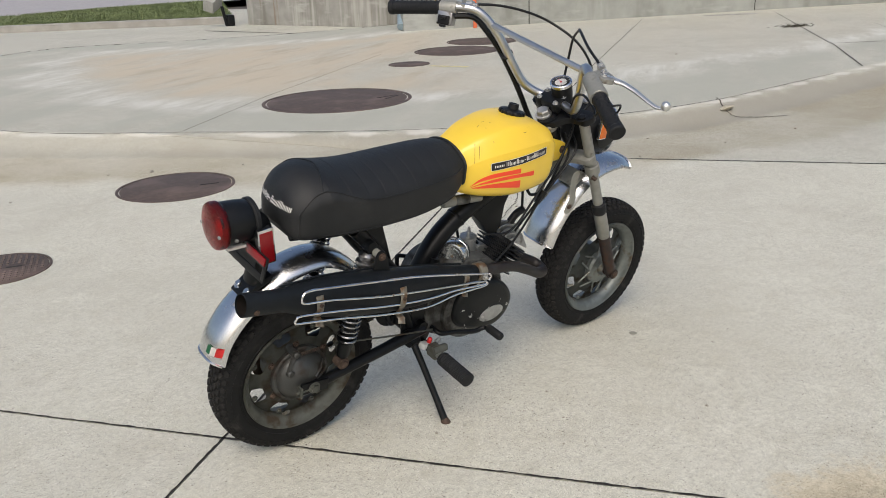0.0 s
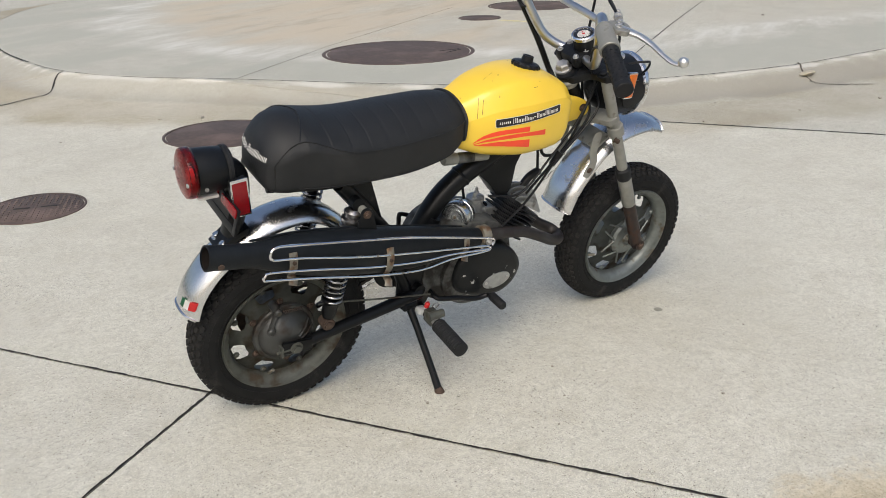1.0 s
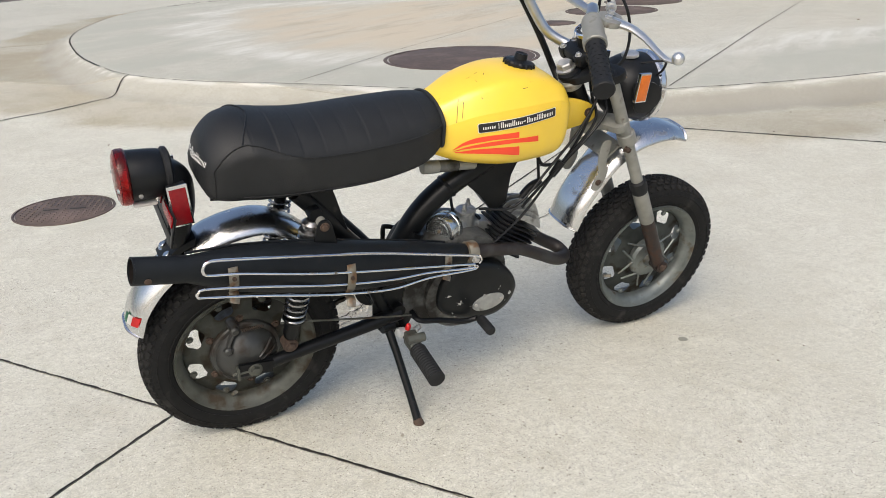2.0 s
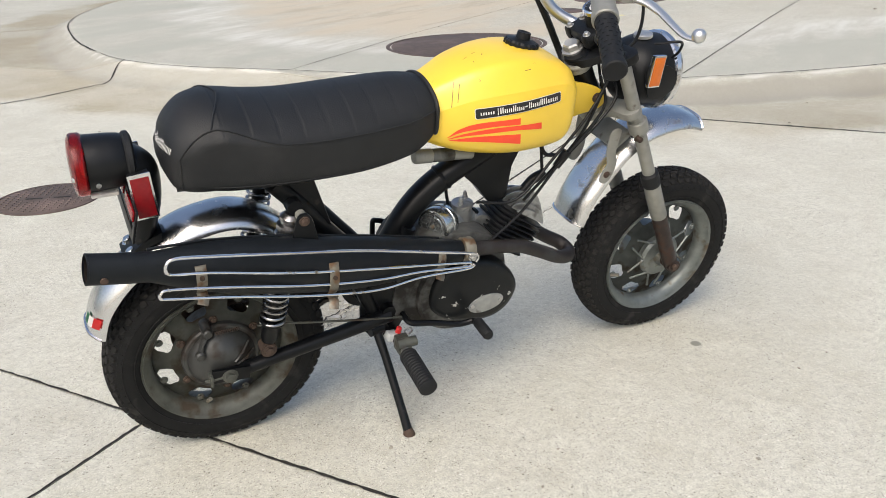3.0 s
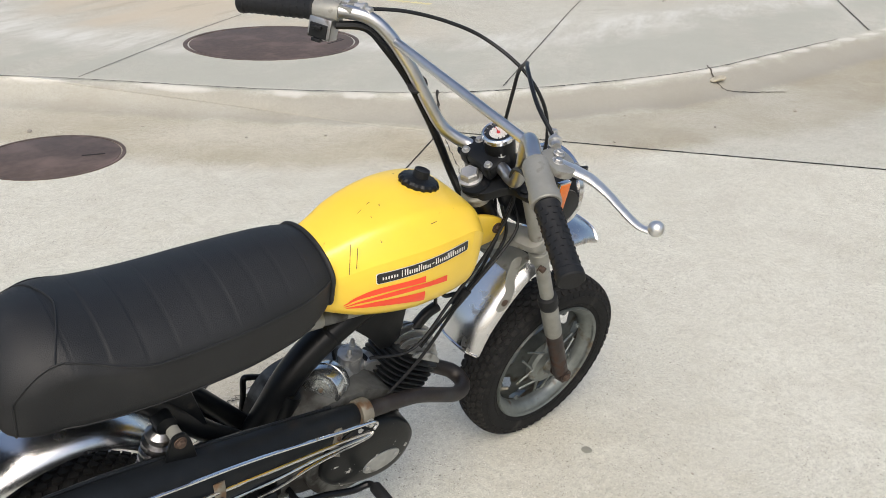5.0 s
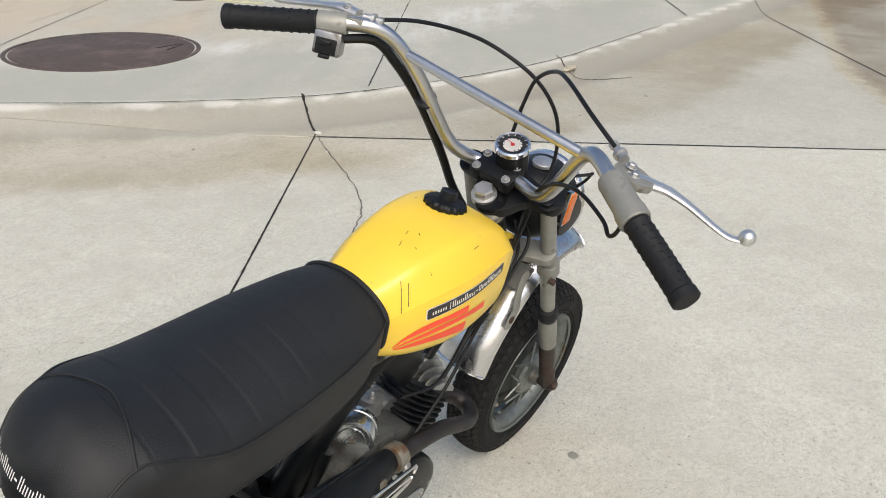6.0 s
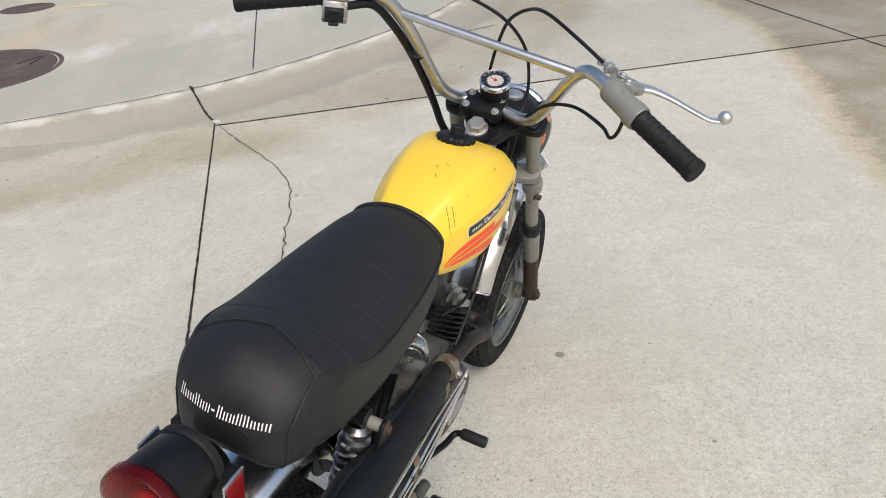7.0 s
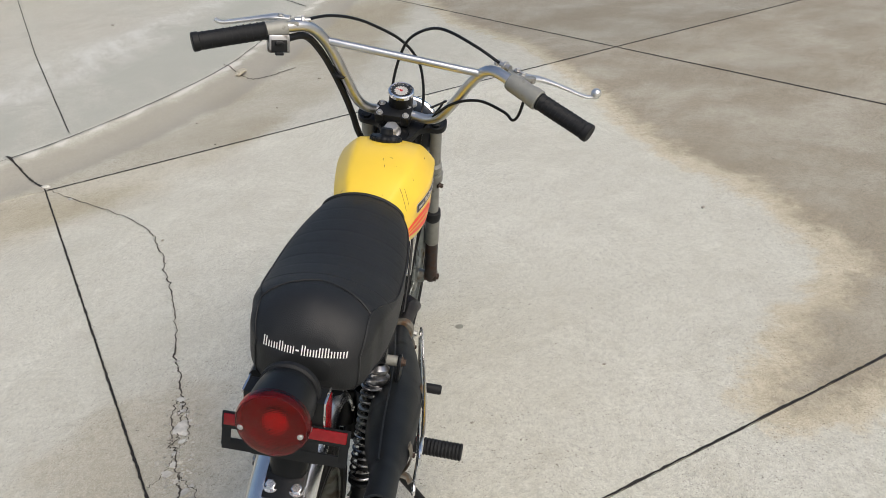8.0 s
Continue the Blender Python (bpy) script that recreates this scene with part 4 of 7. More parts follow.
def wheel(name, c, rim_mat, rear, label):
    """Pressed disc wheel with slots, tyre with a block tread, and hub."""
    c = Vector(c)

    def at(r, a, y):
        return c + Vector((1.0145 * r * math.cos(a), 1.04 * y, 1.0145 * r * math.sin(a)))

    # rim barrel with flanges
    prof = [(0.139, 0.036), (0.142, 0.038), (0.143, 0.034), (0.139, 0.031), (0.131, 0.027), (0.124, 0.016), (0.122, 0.0)]
    prof = prof + [(r, -y) for r, y in prof[-2::-1]]
    back = [(r - 0.003, y) for r, y in prof[::-1]]
    seg = 72
    loops = [[at(r, 2 * math.pi * k / seg, y) for k in range(seg)] for r, y in prof + back]
    whl = part(name, loft(loops, ring=True), rim_mat, moto, label)
    # disc with rounded slots, dished outwards
    slots, per = 8, 14
    n = slots * per
    radii = [0.045, 0.060, 0.080, 0.088, 0.102, 0.116, 0.120, 0.126]
    dish = [-0.022, -0.022, -0.017, -0.014, -0.010, -0.007, -0.006, -0.002]
    bm = bmesh.new()
    rows = []
    for i, (r, y) in enumerate(zip(radii, dish)):
        row = []
        for k in range(n):
            ph = k % per
            rr = r
            if i == 3 and ph in (3, 10):
                rr += 0.006
            if i == 5 and ph in (3, 10):
                rr -= 0.006
            row.append(bm.verts.new(at(rr, 2 * math.pi * k / n, y)))
        rows.append(row)
    for i in range(len(rows) - 1):
        for k in range(n):
            if 3 <= i <= 4 and 3 <= k % per <= 9:
                continue
            bm.faces.new((rows[i][k], rows[i][(k + 1) % n], rows[i + 1][(k + 1) % n], rows[i + 1][k]))
    bmesh.ops.solidify(bm, geom=bm.faces[:], thickness=0.004)
    bmesh.ops.recalc_face_normals(bm, faces=bm.faces)
    part("disc", bm, rim_mat if rear else DISCF, whl)
    for k in range(8):
        a = 2 * math.pi * k / 8
        part("bolt", hexbolt(at(0.112, a + math.pi / 8, -0.009), (0, -1, 0), 0.0052, 0.005), rim_mat, whl)
    # tyre
    half = [(0.1415, 0.0325), (0.1465, 0.0362), (0.160, 0.0405), (0.170, 0.0412), (0.1815, 0.0388), (0.1900, 0.0328), (0.1952, 0.022), (0.1972, 0.010), (0.1977, 0.0)]
    sec = half + [(r, -y) for r, y in half[-2::-1]]
    sec += [(0.150, -0.026), (0.150, 0.026)]
    loops = [[at(r, 2 * math.pi * k / 96, y) for k in range(96)] for r, y in sec]
    part("tyre", loft(loops, ring=True), RUBBER, whl, "black tyre with deep block tread")
    # rings moulded on the sidewalls
    for s in (-1, 1):
        for r, y in ((0.153, 0.0388), (0.1745, 0.0408)):
            ring_ = loft([[at(r + 0.0012 * math.cos(q), 2 * math.pi * k / 72, s * (y + 0.0012 * math.sin(q))) for k in range(72)] for q in (0, 1.57, 3.14, 4.71)], ring=True)
            part("sidewall_ring", ring_, RUBBER, whl)
    # tread blocks: six-sided, in staggered rows, the outer ones running down the shoulder
    bm = bmesh.new()
    count = 60
    prof_y, prof_r = [0.0, 0.010, 0.022, 0.0325, 0.0385, 0.0412], [0.1977, 0.1972, 0.1952, 0.1900, 0.1815, 0.170]
    rows_ = [(0.0, 0.0052, 0.0, 0.040), (0.0110, 0.0050, 0.5, 0.044), (0.0215, 0.0046, 0.0, 0.044), (0.0315, 0.0044, 0.5, 0.041)]
    for sgn in (-1, 1):
        for y, w, ph, da in rows_ if sgn > 0 else rows_[1:]:
            for k in range(count):
                a0 = 2 * math.pi * (k + ph) / count
                lo, hi = [], []
                for aa, yy in ((-1, -0.35), (-0.45, -1), (0.65, -1), (1, 0.35), (0.45, 1), (-0.65, 1)):
                    yb, yt = y + yy * w, y + yy * w * 0.86
                    ln = 0.0042 if y < 0.03 else 0.0030
                    lo.append(bm.verts.new(at(float(np.interp(yb, prof_y, prof_r)) - 0.001 if yb >= 0 else 0.1965, a0 + aa * da, sgn * yb)))
                    hi.append(bm.verts.new(at(float(np.interp(abs(yt), prof_y, prof_r)) + ln, a0 + aa * da * 0.88, sgn * (yt + (0.0022 if y > 0.03 else 0.0)))))
                bm.faces.new(hi)
                for i in range(6):
                    bm.faces.new((lo[i], lo[(i + 1) % 6], hi[(i + 1) % 6], hi[i]))
    bmesh.ops.recalc_face_normals(bm, faces=bm.faces)
    tagged(part("tread", bm, TREAD, whl), kind="stuff")
    # short lugs between tread and sidewall
    bm = bmesh.new()
    for s in (-1, 1):
        for k in range(60):
            a0 = 2 * math.pi * k / 60
            q = [at(r, a0 + e, s * y) for r, y, e in ((0.1735, 0.0405, -0.020), (0.1735, 0.0405, 0.020), (0.1835, 0.0368, 0.027), (0.1835, 0.0368, -0.027))]
            p = [v + Vector((0, s * 0.0016, 0)) for v in q]
            lo, hi = [bm.verts.new(v) for v in q], [bm.verts.new(v) for v in p]
            bm.faces.new(hi)
            for i in range(4):
                bm.faces.new((lo[i], lo[(i + 1) % 4], hi[(i + 1) % 4], hi[i]))
    bmesh.ops.recalc_face_normals(bm, faces=bm.faces)
    tagged(part("shoulder_rib", bm, RUBBER, whl), kind="stuff")
    # hub
    if rear:
        part("hub", lathe([(0.072, -0.018), (0.072, -0.030), (0.069, -0.033), (0.063, -0.034), (0.062, -0.040), (0.056, -0.047), (0.045, -0.058), (0.034, -0.066), (0.026, -0.069), (0.016, -0.072), (0.0, -0.073)], c, Y * 1, 40), HUBM, whl, "dirty grey hub with domed brake plate")
        for q_ in (0.25, 0.62, -0.1):
            part("hub_rib", sweep([at(0.020, q_, -0.070), at(0.040, q_, -0.062), at(0.058, q_, -0.046)], [0.003, 0.0028, 0.002], 6), HUBM, whl)
        for q_ in (35, 95, 150, 215, 275):
            part("hub_bolt", hexbolt(at(0.078, radians(q_), -0.020), (0, -1, 0), 0.0055, 0.006), RUST, whl)
        part("hub_back", lathe([(0.06, 0.0), (0.06, 0.05), (0.0, 0.055)], c, Y, 32), RIMREAR, whl)
        arm = at(0.078, radians(108), -0.048)
        low_ = at(0.052, radians(142), -0.052)
        part("brake_arm", joined(sweep([arm, (arm + low_) / 2 + Vector((-0.004, -0.003, 0)), low_], [0.007, 0.0062, 0.008], 8, flat=0.5), *[lathe([(0.009, 0), (0.009, 0.008), (0.006, 0.011), (0.0, 0.011)], q_, (0, -1, 0), 14) for q_ in (arm, low_)]), HUBM, whl)
        part("arm_pivot", lathe([(0.010, -0.03), (0.010, 0.002)], arm, (0, -1, 0), 14), HUBM, whl)
        coil = [arm + Vector((0.012 + 0.045 * i / 90, -0.006 + 0.003 * math.cos(i * 0.75), -0.002 + 0.003 * math.sin(i * 0.75))) for i in range(90)]
        part("return_spring", sweep(coil, 0.0009, 5), RUST, whl)
    else:
        part("hub", lathe([(0.052, -0.014), (0.052, -0.034), (0.046, -0.040), (0.020, -0.043), (0.017, -0.060), (0.0, -0.060)], c, Y, 40), RIMFRONT, whl, "zinc grey cast hub with ribs")
        part("hub_back", lathe([(0.055, 0.0), (0.055, 0.045), (0.015, 0.05), (0.015, 0.062), (0.0, 0.062)], c, Y, 32), RIMFRONT, whl)
        for k in range(6):
            a = 2 * math.pi * k / 6
            part("rib", sweep([at(0.044, a, -0.036), at(0.084, a + 0.40, -0.028)], 0.0026, 6), RIMFRONT, whl)
            part("rib", sweep([at(0.044, a, -0.036), at(0.084, a - 0.40, -0.028)], 0.0026, 6), RIMFRONT, whl)
    va = radians(-105) if rear else radians(200)
    part("valve", sweep([at(0.122, va, -0.012), at(0.104, va, -0.026)], 0.004, 8), BRASS, whl, "brass valve stem")
    return whl


wheel("rear_wheel", AX_R, RIMREAR, True, "dirty grey pressed steel wheel with slots")
wheel("front_wheel", AX_F, RIMFRONT, False, "zinc grey pressed steel wheel with slots")


# --- body panels made of stations along x ---
def station(tab, x, col):
    return float(np.interp(x, [r[0] for r in tab], [r[col] for r in tab]))


TANK = [  # x, top, half width, widest height, bottom, shift to the left
    (0.3518, 0.6697, 0.0509, 0.6430, 0.6207, 0.0064), (0.3601, 0.6774, 0.0557, 0.6448, 0.6059, 0.0035), (0.3807, 0.6875, 0.0592, 0.6511, 0.5933, -0.0008), (0.4115, 0.7046, 0.0667, 0.6617, 0.5805, -0.0052), (0.4504, 0.7241, 0.0799, 0.6771, 0.5689, -0.0069),
    (0.4997, 0.7376, 0.0905, 0.6865, 0.5603, -0.0076), (0.5494, 0.7412, 0.0970, 0.6912, 0.5549, -0.0060), (0.6004, 0.7358, 0.0975, 0.6930, 0.5544, -0.0027), (0.6370, 0.7243, 0.0950, 0.6917, 0.5556, -0.0002), (0.6581, 0.7142, 0.0910, 0.6819, 0.5626, -0.0010), (0.6700, 0.7040, 0.0830, 0.6721, 0.5769, -0.0022), (0.6750, 0.6933, 0.0690, 0.6657, 0.5927, -0.0022), (0.6765, 0.6796, 0.0431, 0.6578, 0.6150, -0.0013)]
SEAT = [
    (-0.0668, 0.6494, 0.0358, 0.6332, 0.6120, -0.0146), (-0.0606, 0.6633, 0.0522, 0.6324, 0.5994, -0.0150), (-0.0540, 0.6804, 0.0661, 0.6358, 0.5892, -0.0146), (-0.0407, 0.6969, 0.0785, 0.6423, 0.5843, -0.0134), (-0.0196, 0.7109, 0.0897, 0.6528, 0.5820, -0.0114), (0.0064, 0.7158, 0.0949, 0.6633, 0.5808, -0.0105),
    (0.0307, 0.7142, 0.1006, 0.6670, 0.5789, -0.0104), (0.0851, 0.7047, 0.1055, 0.6559, 0.5783, -0.0096), (0.1498, 0.6990, 0.1075, 0.6484, 0.5774, -0.0074), (0.2501, 0.7020, 0.1040, 0.6462, 0.5764, -0.0033), (0.3320, 0.7046, 0.0943, 0.6478, 0.5848, -0.0003), (0.3714, 0.7013, 0.0837, 0.6543, 0.5976, 0.0012), (0.3962, 0.6952, 0.0729, 0.6600, 0.6150, 0.0030)]


def shoulder(t):
    """Height of the tank's top sheet at t of its half width: a nearly flat top, a crease, then a sloping shoulder."""
    f = 1 - 0.10 * (t / 0.66) ** 2 if t < 0.66 else 0.90 * (1 - ((t - 0.66) / 0.34) ** 1.3)
    return 0.8 * f + 0.2 * (1 - t**3.3)


def section(tab, x, n, ntop, nbot, dip=None, crease=False):
    top, w, wide, bot = (station(tab, x, i) for i in (1, 2, 3, 4))
    loop = []
    for k in range(n):
        a = 2 * math.pi * k / n
        cs, sn = math.cos(a), math.sin(a)
        e = ntop if sn >= 0 else nbot
        y = w * math.copysign(abs(cs) ** (2 / e), cs)
        z = wide + (top - wide if sn >= 0 else wide - bot) * math.copysign(abs(sn) ** (2 / e), sn)
        if crease and sn >= 0:  # the top sheet meets the side at an angle
            y = w * cs
            z = wide + (top - wide) * shoulder(abs(cs))
        if dip and sn > 0.05:
            z -= dip * min(1, sn * 2.5)
        loop.append((x, y + station(tab, x, 5), z))
    return loop


def smooth_table(tab, n=6):
    three = [spline([(r[0], r[i], r[j]) for r in tab], n) for i, j in ((1, 2), (3, 4), (5, 5))]
    return [(p.x, p.y, p.z, q.y, q.z, o.y) for p, q, o in zip(*three)]


TANK, SEAT = smooth_table(TANK), smooth_table(SEAT)
T_TOP, T_BOT, S_TOP, S_BOT = 3.3, 5.0, 1.85, 7.5


def tank_side(x, z, out=0.0):
    """The point of the tank's right side at x and height z."""
    w, wide, bot, top = station(TANK, x, 2), station(TANK, x, 3), station(TANK, x, 4), station(TANK, x, 1)
    if z > wide:
        lo, hi = 0.0, 1.0
        for _ in range(24):
            t = (lo + hi) / 2
            lo, hi = (t, hi) if shoulder(t) > (z - wide) / (top - wide) else (lo, t)
        return Vector((x, station(TANK, x, 5) - w * lo - out, z))
    f, e = (wide - z) / (wide - bot), T_BOT
    return Vector((x, station(TANK, x, 5) - w * max(0.0, 1 - min(1, f) ** e) ** (1 / e) - out, z))


tank = part("fuel_tank", loft([section(TANK, r[0], 72, T_TOP, T_BOT, crease=True) for r in TANK]), YELLOW, moto, "scratched yellow painted fuel tank", 40)
for s in (-1, 1):
    ear = round_outline([(0.645, 0.668), (0.70, 0.664), (0.750, 0.650), (0.778, 0.630), (0.772, 0.606), (0.73, 0.596), (0.65, 0.590)], 5)
    part("tank_ear", plate(ear, s * 0.032, s * 0.024, 0.002), YELLOW, tank)
    part("tank_nose", loft([[(x, s * 0.026 + y, z) for y, z in ((-0.014, 0.608), (0.014, 0.608), (0.014, 0.660), (-0.014, 0.660))] for x in (0.64, 0.695)]), YELLOW, tank)
    part("ear_bolt", hexbolt((0.758, s * 0.032, 0.626), (0, s, 0), 0.007, 0.006), RUST, tank, "rusty mounting bolt")


def decal(outline, out=0.0007, cell=0.006, side=-1):
    """A thin sticker with an outline of (x, z), laid onto the tank's side."""
    bm = bmesh.new()
    f = bm.faces.new([bm.verts.new((x, 0, z)) for x, z in outline])
    bmesh.ops.triangulate(bm, faces=[f])
    xs, zs = [p[0] for p in outline], [p[1] for p in outline]
    for lo, hi, nrm in ((min(xs), max(xs), (1, 0, 0)), (min(zs), max(zs), (0, 0, 1))):
        v = lo + cell
        while v < hi:
            bmesh.ops.bisect_plane(bm, geom=bm.verts[:] + bm.edges[:] + bm.faces[:], plane_co=tuple(v * q for q in nrm), plane_no=nrm)
            v += cell
    for v in bm.verts:
        v.co = tank_side(v.co.x, v.co.z, out)
    bmesh.ops.recalc_face_normals(bm, faces=bm.faces)
    if sum(f.normal.y for f in bm.faces) > 0:
        bmesh.ops.reverse_faces(bm, faces=bm.faces)
    return bm


def tank_top(x, y, out=0.0):
    t = min(1.0, abs(y - station(TANK, x, 5)) / station(TANK, x, 2))
    wide = station(TANK, x, 3)
    return Vector((x, y, wide + (station(TANK, x, 1) - wide) * shoulder(t) + out))


# scratches through the paint
rs_ = random.Random(17)
marks = [(0.467, -0.019, 0.009, 20), (0.487, -0.012, 0.007, 10), (0.497, -0.026, 0.006, 60), (0.474, -0.040, 0.005, 80), (0.424, -0.066, 0.020, 62), (0.433, -0.071, 0.014, 60), (0.416, 0.051, 0.007, 85), (0.560, -0.083, 0.012, 5), (0.402, -0.030, 0.004, 40)]
for x, y, ln, turn in marks:
    d, w = Vector((math.cos(radians(turn)), math.sin(radians(turn)))) * ln / 2, rs_.uniform(0.0003, 0.0006)
    p = Vector((-d.y, d.x)).normalized() * w
    bm = bmesh.new()
    rows = [[bm.verts.new(tank_top(x + f * d.x + e * p.x, y + f * d.y + e * p.y, 0.0004)) for e in (-1, 1)] for f in (-1, -0.4, 0.3, 1)]
    for q, r in zip(rows, rows[1:]):
        bm.faces.new((q[0], q[1], r[1], r[0]))
    bmesh.ops.recalc_face_normals(bm, faces=bm.faces)
    part("scratch", bm, RUST, tank, "dark scratch through the yellow paint")


def slanted(u, v):
    """Place on the badge: u along it, v across it, from 0 to 1."""
    x = 0.4565 + 0.1695 * u
    return x + 0.0030 * (1 - v), 0.6440 + 0.0165 * u + 0.0205 * v


def rounded_badge(d):
    """The badge's outline, shrunk by d."""
    out = []
    for cu, cv, a0 in ((1, 1, 0), (0, 1, 90), (0, 0, 180), (1, 0, 270)):
        for a in (0, 30, 60, 90):
            r = 0.16
            u = cu + (-1 if cu else 1) * (0.022 + d * 0.12) + 0.022 * math.cos(radians(a0 + a))
            v = cv + (-1 if cv else 1) * (r + d) + r * math.sin(radians(a0 + a))
            out.append(slanted(u, v))
    return out


part("badge_border", decal(rounded_badge(0.0), 0.0007), WHITE, tank, "white edge of the name badge")
badge = part("badge", decal(rounded_badge(0.055), 0.0012), BLACKDECAL, tank, "black name badge with white bars")
bars = [(0.055 + 0.052 * i + d, 0.014, 0.34, 0.60) for i in range(3) for d in (0, 0.026)] + [(0.235, 0.008, 0.2, 0.82)]
for i, h in enumerate((0.82, 0.62, 0.62, 0.82, 0.62, 0.55, -1, 0.82, 0.62, 0.62, 0.82, 0.82, 0.62, 0.62, 0.62)):
    u = 0.262 + i * 0.0465
    bars += [(u, 0.030, 0.45, 0.55)] if h < 0 else [(u, 0.0125, 0.26, h), (u + 0.0225, 0.0125, 0.26, h)]
for u, w, v0, v1 in bars:
    part("bar", decal([slanted(u, v0), slanted(u + w, v0), slanted(u + w, v1), slanted(u, v1)], 0.0017), WHITE, badge)


def flash(pts):
    return [(q.x, q.y) for q in spline([(x, z, 0) for x, z in pts], 6)]


def swoosh(top, bottom):
    return flash(top) + flash(bottom)[::-1]


for top, low in (
    ([(0.4165, 0.6090), (0.4360, 0.6260), (0.4700, 0.6370), (0.5440, 0.6415)], [(0.4165, 0.6076), (0.4420, 0.6205), (0.4930, 0.6284), (0.5457, 0.6290)]),
    ([(0.4180, 0.6060), (0.4480, 0.6180), (0.5060, 0.6265), (0.5909, 0.6263)], [(0.4185, 0.6046), (0.4500, 0.6125), (0.5320, 0.6180), (0.5933, 0.6130)]),
    ([(0.4200, 0.6034), (0.4600, 0.6100), (0.5060, 0.6110), (0.5486, 0.6094)], [(0.4210, 0.6016), (0.4673, 0.5998), (0.5102, 0.5953), (0.5530, 0.5877)])):
    part("stripe", decal(swoosh(top, low), 0.0007), ORANGE, tank, "orange-red speed stripe sticker")

# filler cap
cap_c, cap_n = Vector((0.592, 0.004, 0.7255)), Vector((0.20, 0, 0.98)).normalized()
u_, w_ = cap_n.orthogonal().normalized(), cap_n.cross(cap_n.orthogonal().normalized())
loops = []
for r, h, k in ((0.026, -0.004, 0), (0.030, 0.004, 1), (0.0325, 0.008, 1), (0.0325, 0.015, 1), (0.029, 0.019, 1), (0.016, 0.021, 0), (0.0135, 0.022, 0), (0.0125, 0.034, 0), (0.009, 0.032, 0)):
    loops.append([cap_c + cap_n * h + (r * (1 + k * 0.035 * math.cos(16 * a))) * (math.cos(a) * u_ + math.sin(a) * w_) for a in (2 * math.pi * i / 96 for i in range(96))])
part("filler_cap", loft(loops), PLASTIC, moto, "black scalloped plastic filler cap")

# --- seat ---
rows = []
for r in SEAT[:-1]:
    rows.append(r[0])
xs = sorted(set([round(x, 4) for x in rows] + [round(-0.02 + 0.042 * i + e, 4) for i in range(1, 10) for e in (-0.004, 0, 0.004)]))
pleats = [round(-0.02 + 0.042 * i, 4) for i in range(1, 10)]
seat = part("seat", loft([section(SEAT, x, 88, S_TOP, S_BOT, 0.0008 if x in pleats else None) for x in xs] + [section(SEAT, SEAT[-1][0], 88, S_TOP, S_BOT)]), VINYL, moto, "long black vinyl seat with pressed pleats and seams", 60)


def seat_point(x, a, ntop=S_TOP, nbot=S_BOT, out=0.0006):
    top, w, wide, bot = (station(SEAT, x, i) for i in (1, 2, 3, 4))
    cs, sn = math.cos(a), math.sin(a)
    e = ntop if sn >= 0 else nbot
    return Vector((x, station(SEAT, x, 5) + (w + out) * math.copysign(abs(cs) ** (2 / e), cs), wide + (top - wide + out if sn >= 0 else wide - bot) * math.copysign(abs(sn) ** (2 / e), sn)))


def smooth(a, b, x):
    f = min(1.0, max(0.0, (x - a) / (b - a)))
    return f * f * (3 - 2 * f)


for s in (-1, 1):
    # side seam: along the top edge, then over the rear corner and down
    pts = []
    for x in np.linspace(0.388, 0.015, 46):
        a = radians(10 + 20 * smooth(0.12, 0.0, x))
        pts.append(seat_point(x, a if s > 0 else math.pi - a))
    for f in np.linspace(0, 1, 16):
        a = radians(30 - 85 * f**2.6)
        pts.append(seat_point(0.015 - 0.060 * min(1.0, 1.7 * f) ** 0.9, a if s > 0 else math.pi - a))
    part("seam", sweep(pts, 0.0016, 6), VINYL, seat)
    part("lower_seam", sweep([seat_point(x, radians(-28) if s > 0 else radians(208)) for x in np.linspace(0.36, 0.0, 30)], 0.0011, 6), VINYL, seat)
part("cross_seam", sweep([seat_point(0.013 + 0.020 * math.sin(a) ** 3 - 0.012 * abs(math.cos(a)), a) for a in np.linspace(radians(30), radians(150), 40)], 0.0016, 6), VINYL, seat)
part("front_piping", sweep([seat_point(0.394, a, out=0.0015) for a in np.linspace(radians(-40), radians(220), 72)], 0.0038, 10), VINYL, seat, "black piping round the front edge")
bot = [[(x, station(SEAT, x, 5) + s * station(SEAT, x, 2) * 0.72, station(SEAT, x, 4) - 0.001 + dz) for s, dz in ((-1, 0), (1, 0), (1, 0.012), (-1, 0.012))] for x in np.linspace(-0.035, 0.37, 24)]
part("seat_base", loft(bot), BLACK, seat, "black pressed steel seat pan")
# white bars of the lettering across the rear of the seat, two stems to a letter
def on_rear(yy, z, out=0.0009):
    """The point of the seat's rear at that width and height."""
    lo, hi = -0.0668, 0.03
    for _ in range(26):
        x = (lo + hi) / 2
        tp, wd, wide, bt, sh = (station(SEAT, x, q) for q in (1, 2, 3, 4, 5))
        f, e = ((z - wide) / max(tp - wide, 1e-4), S_TOP) if z > wide else ((wide - z) / max(wide - bt, 1e-4), S_BOT)
        inside = abs((yy - sh) / wd) ** e + f**e < 1 if f < 2 else False
        lo, hi = (lo, x) if inside else (x, hi)
    return Vector((hi - out, yy, z))


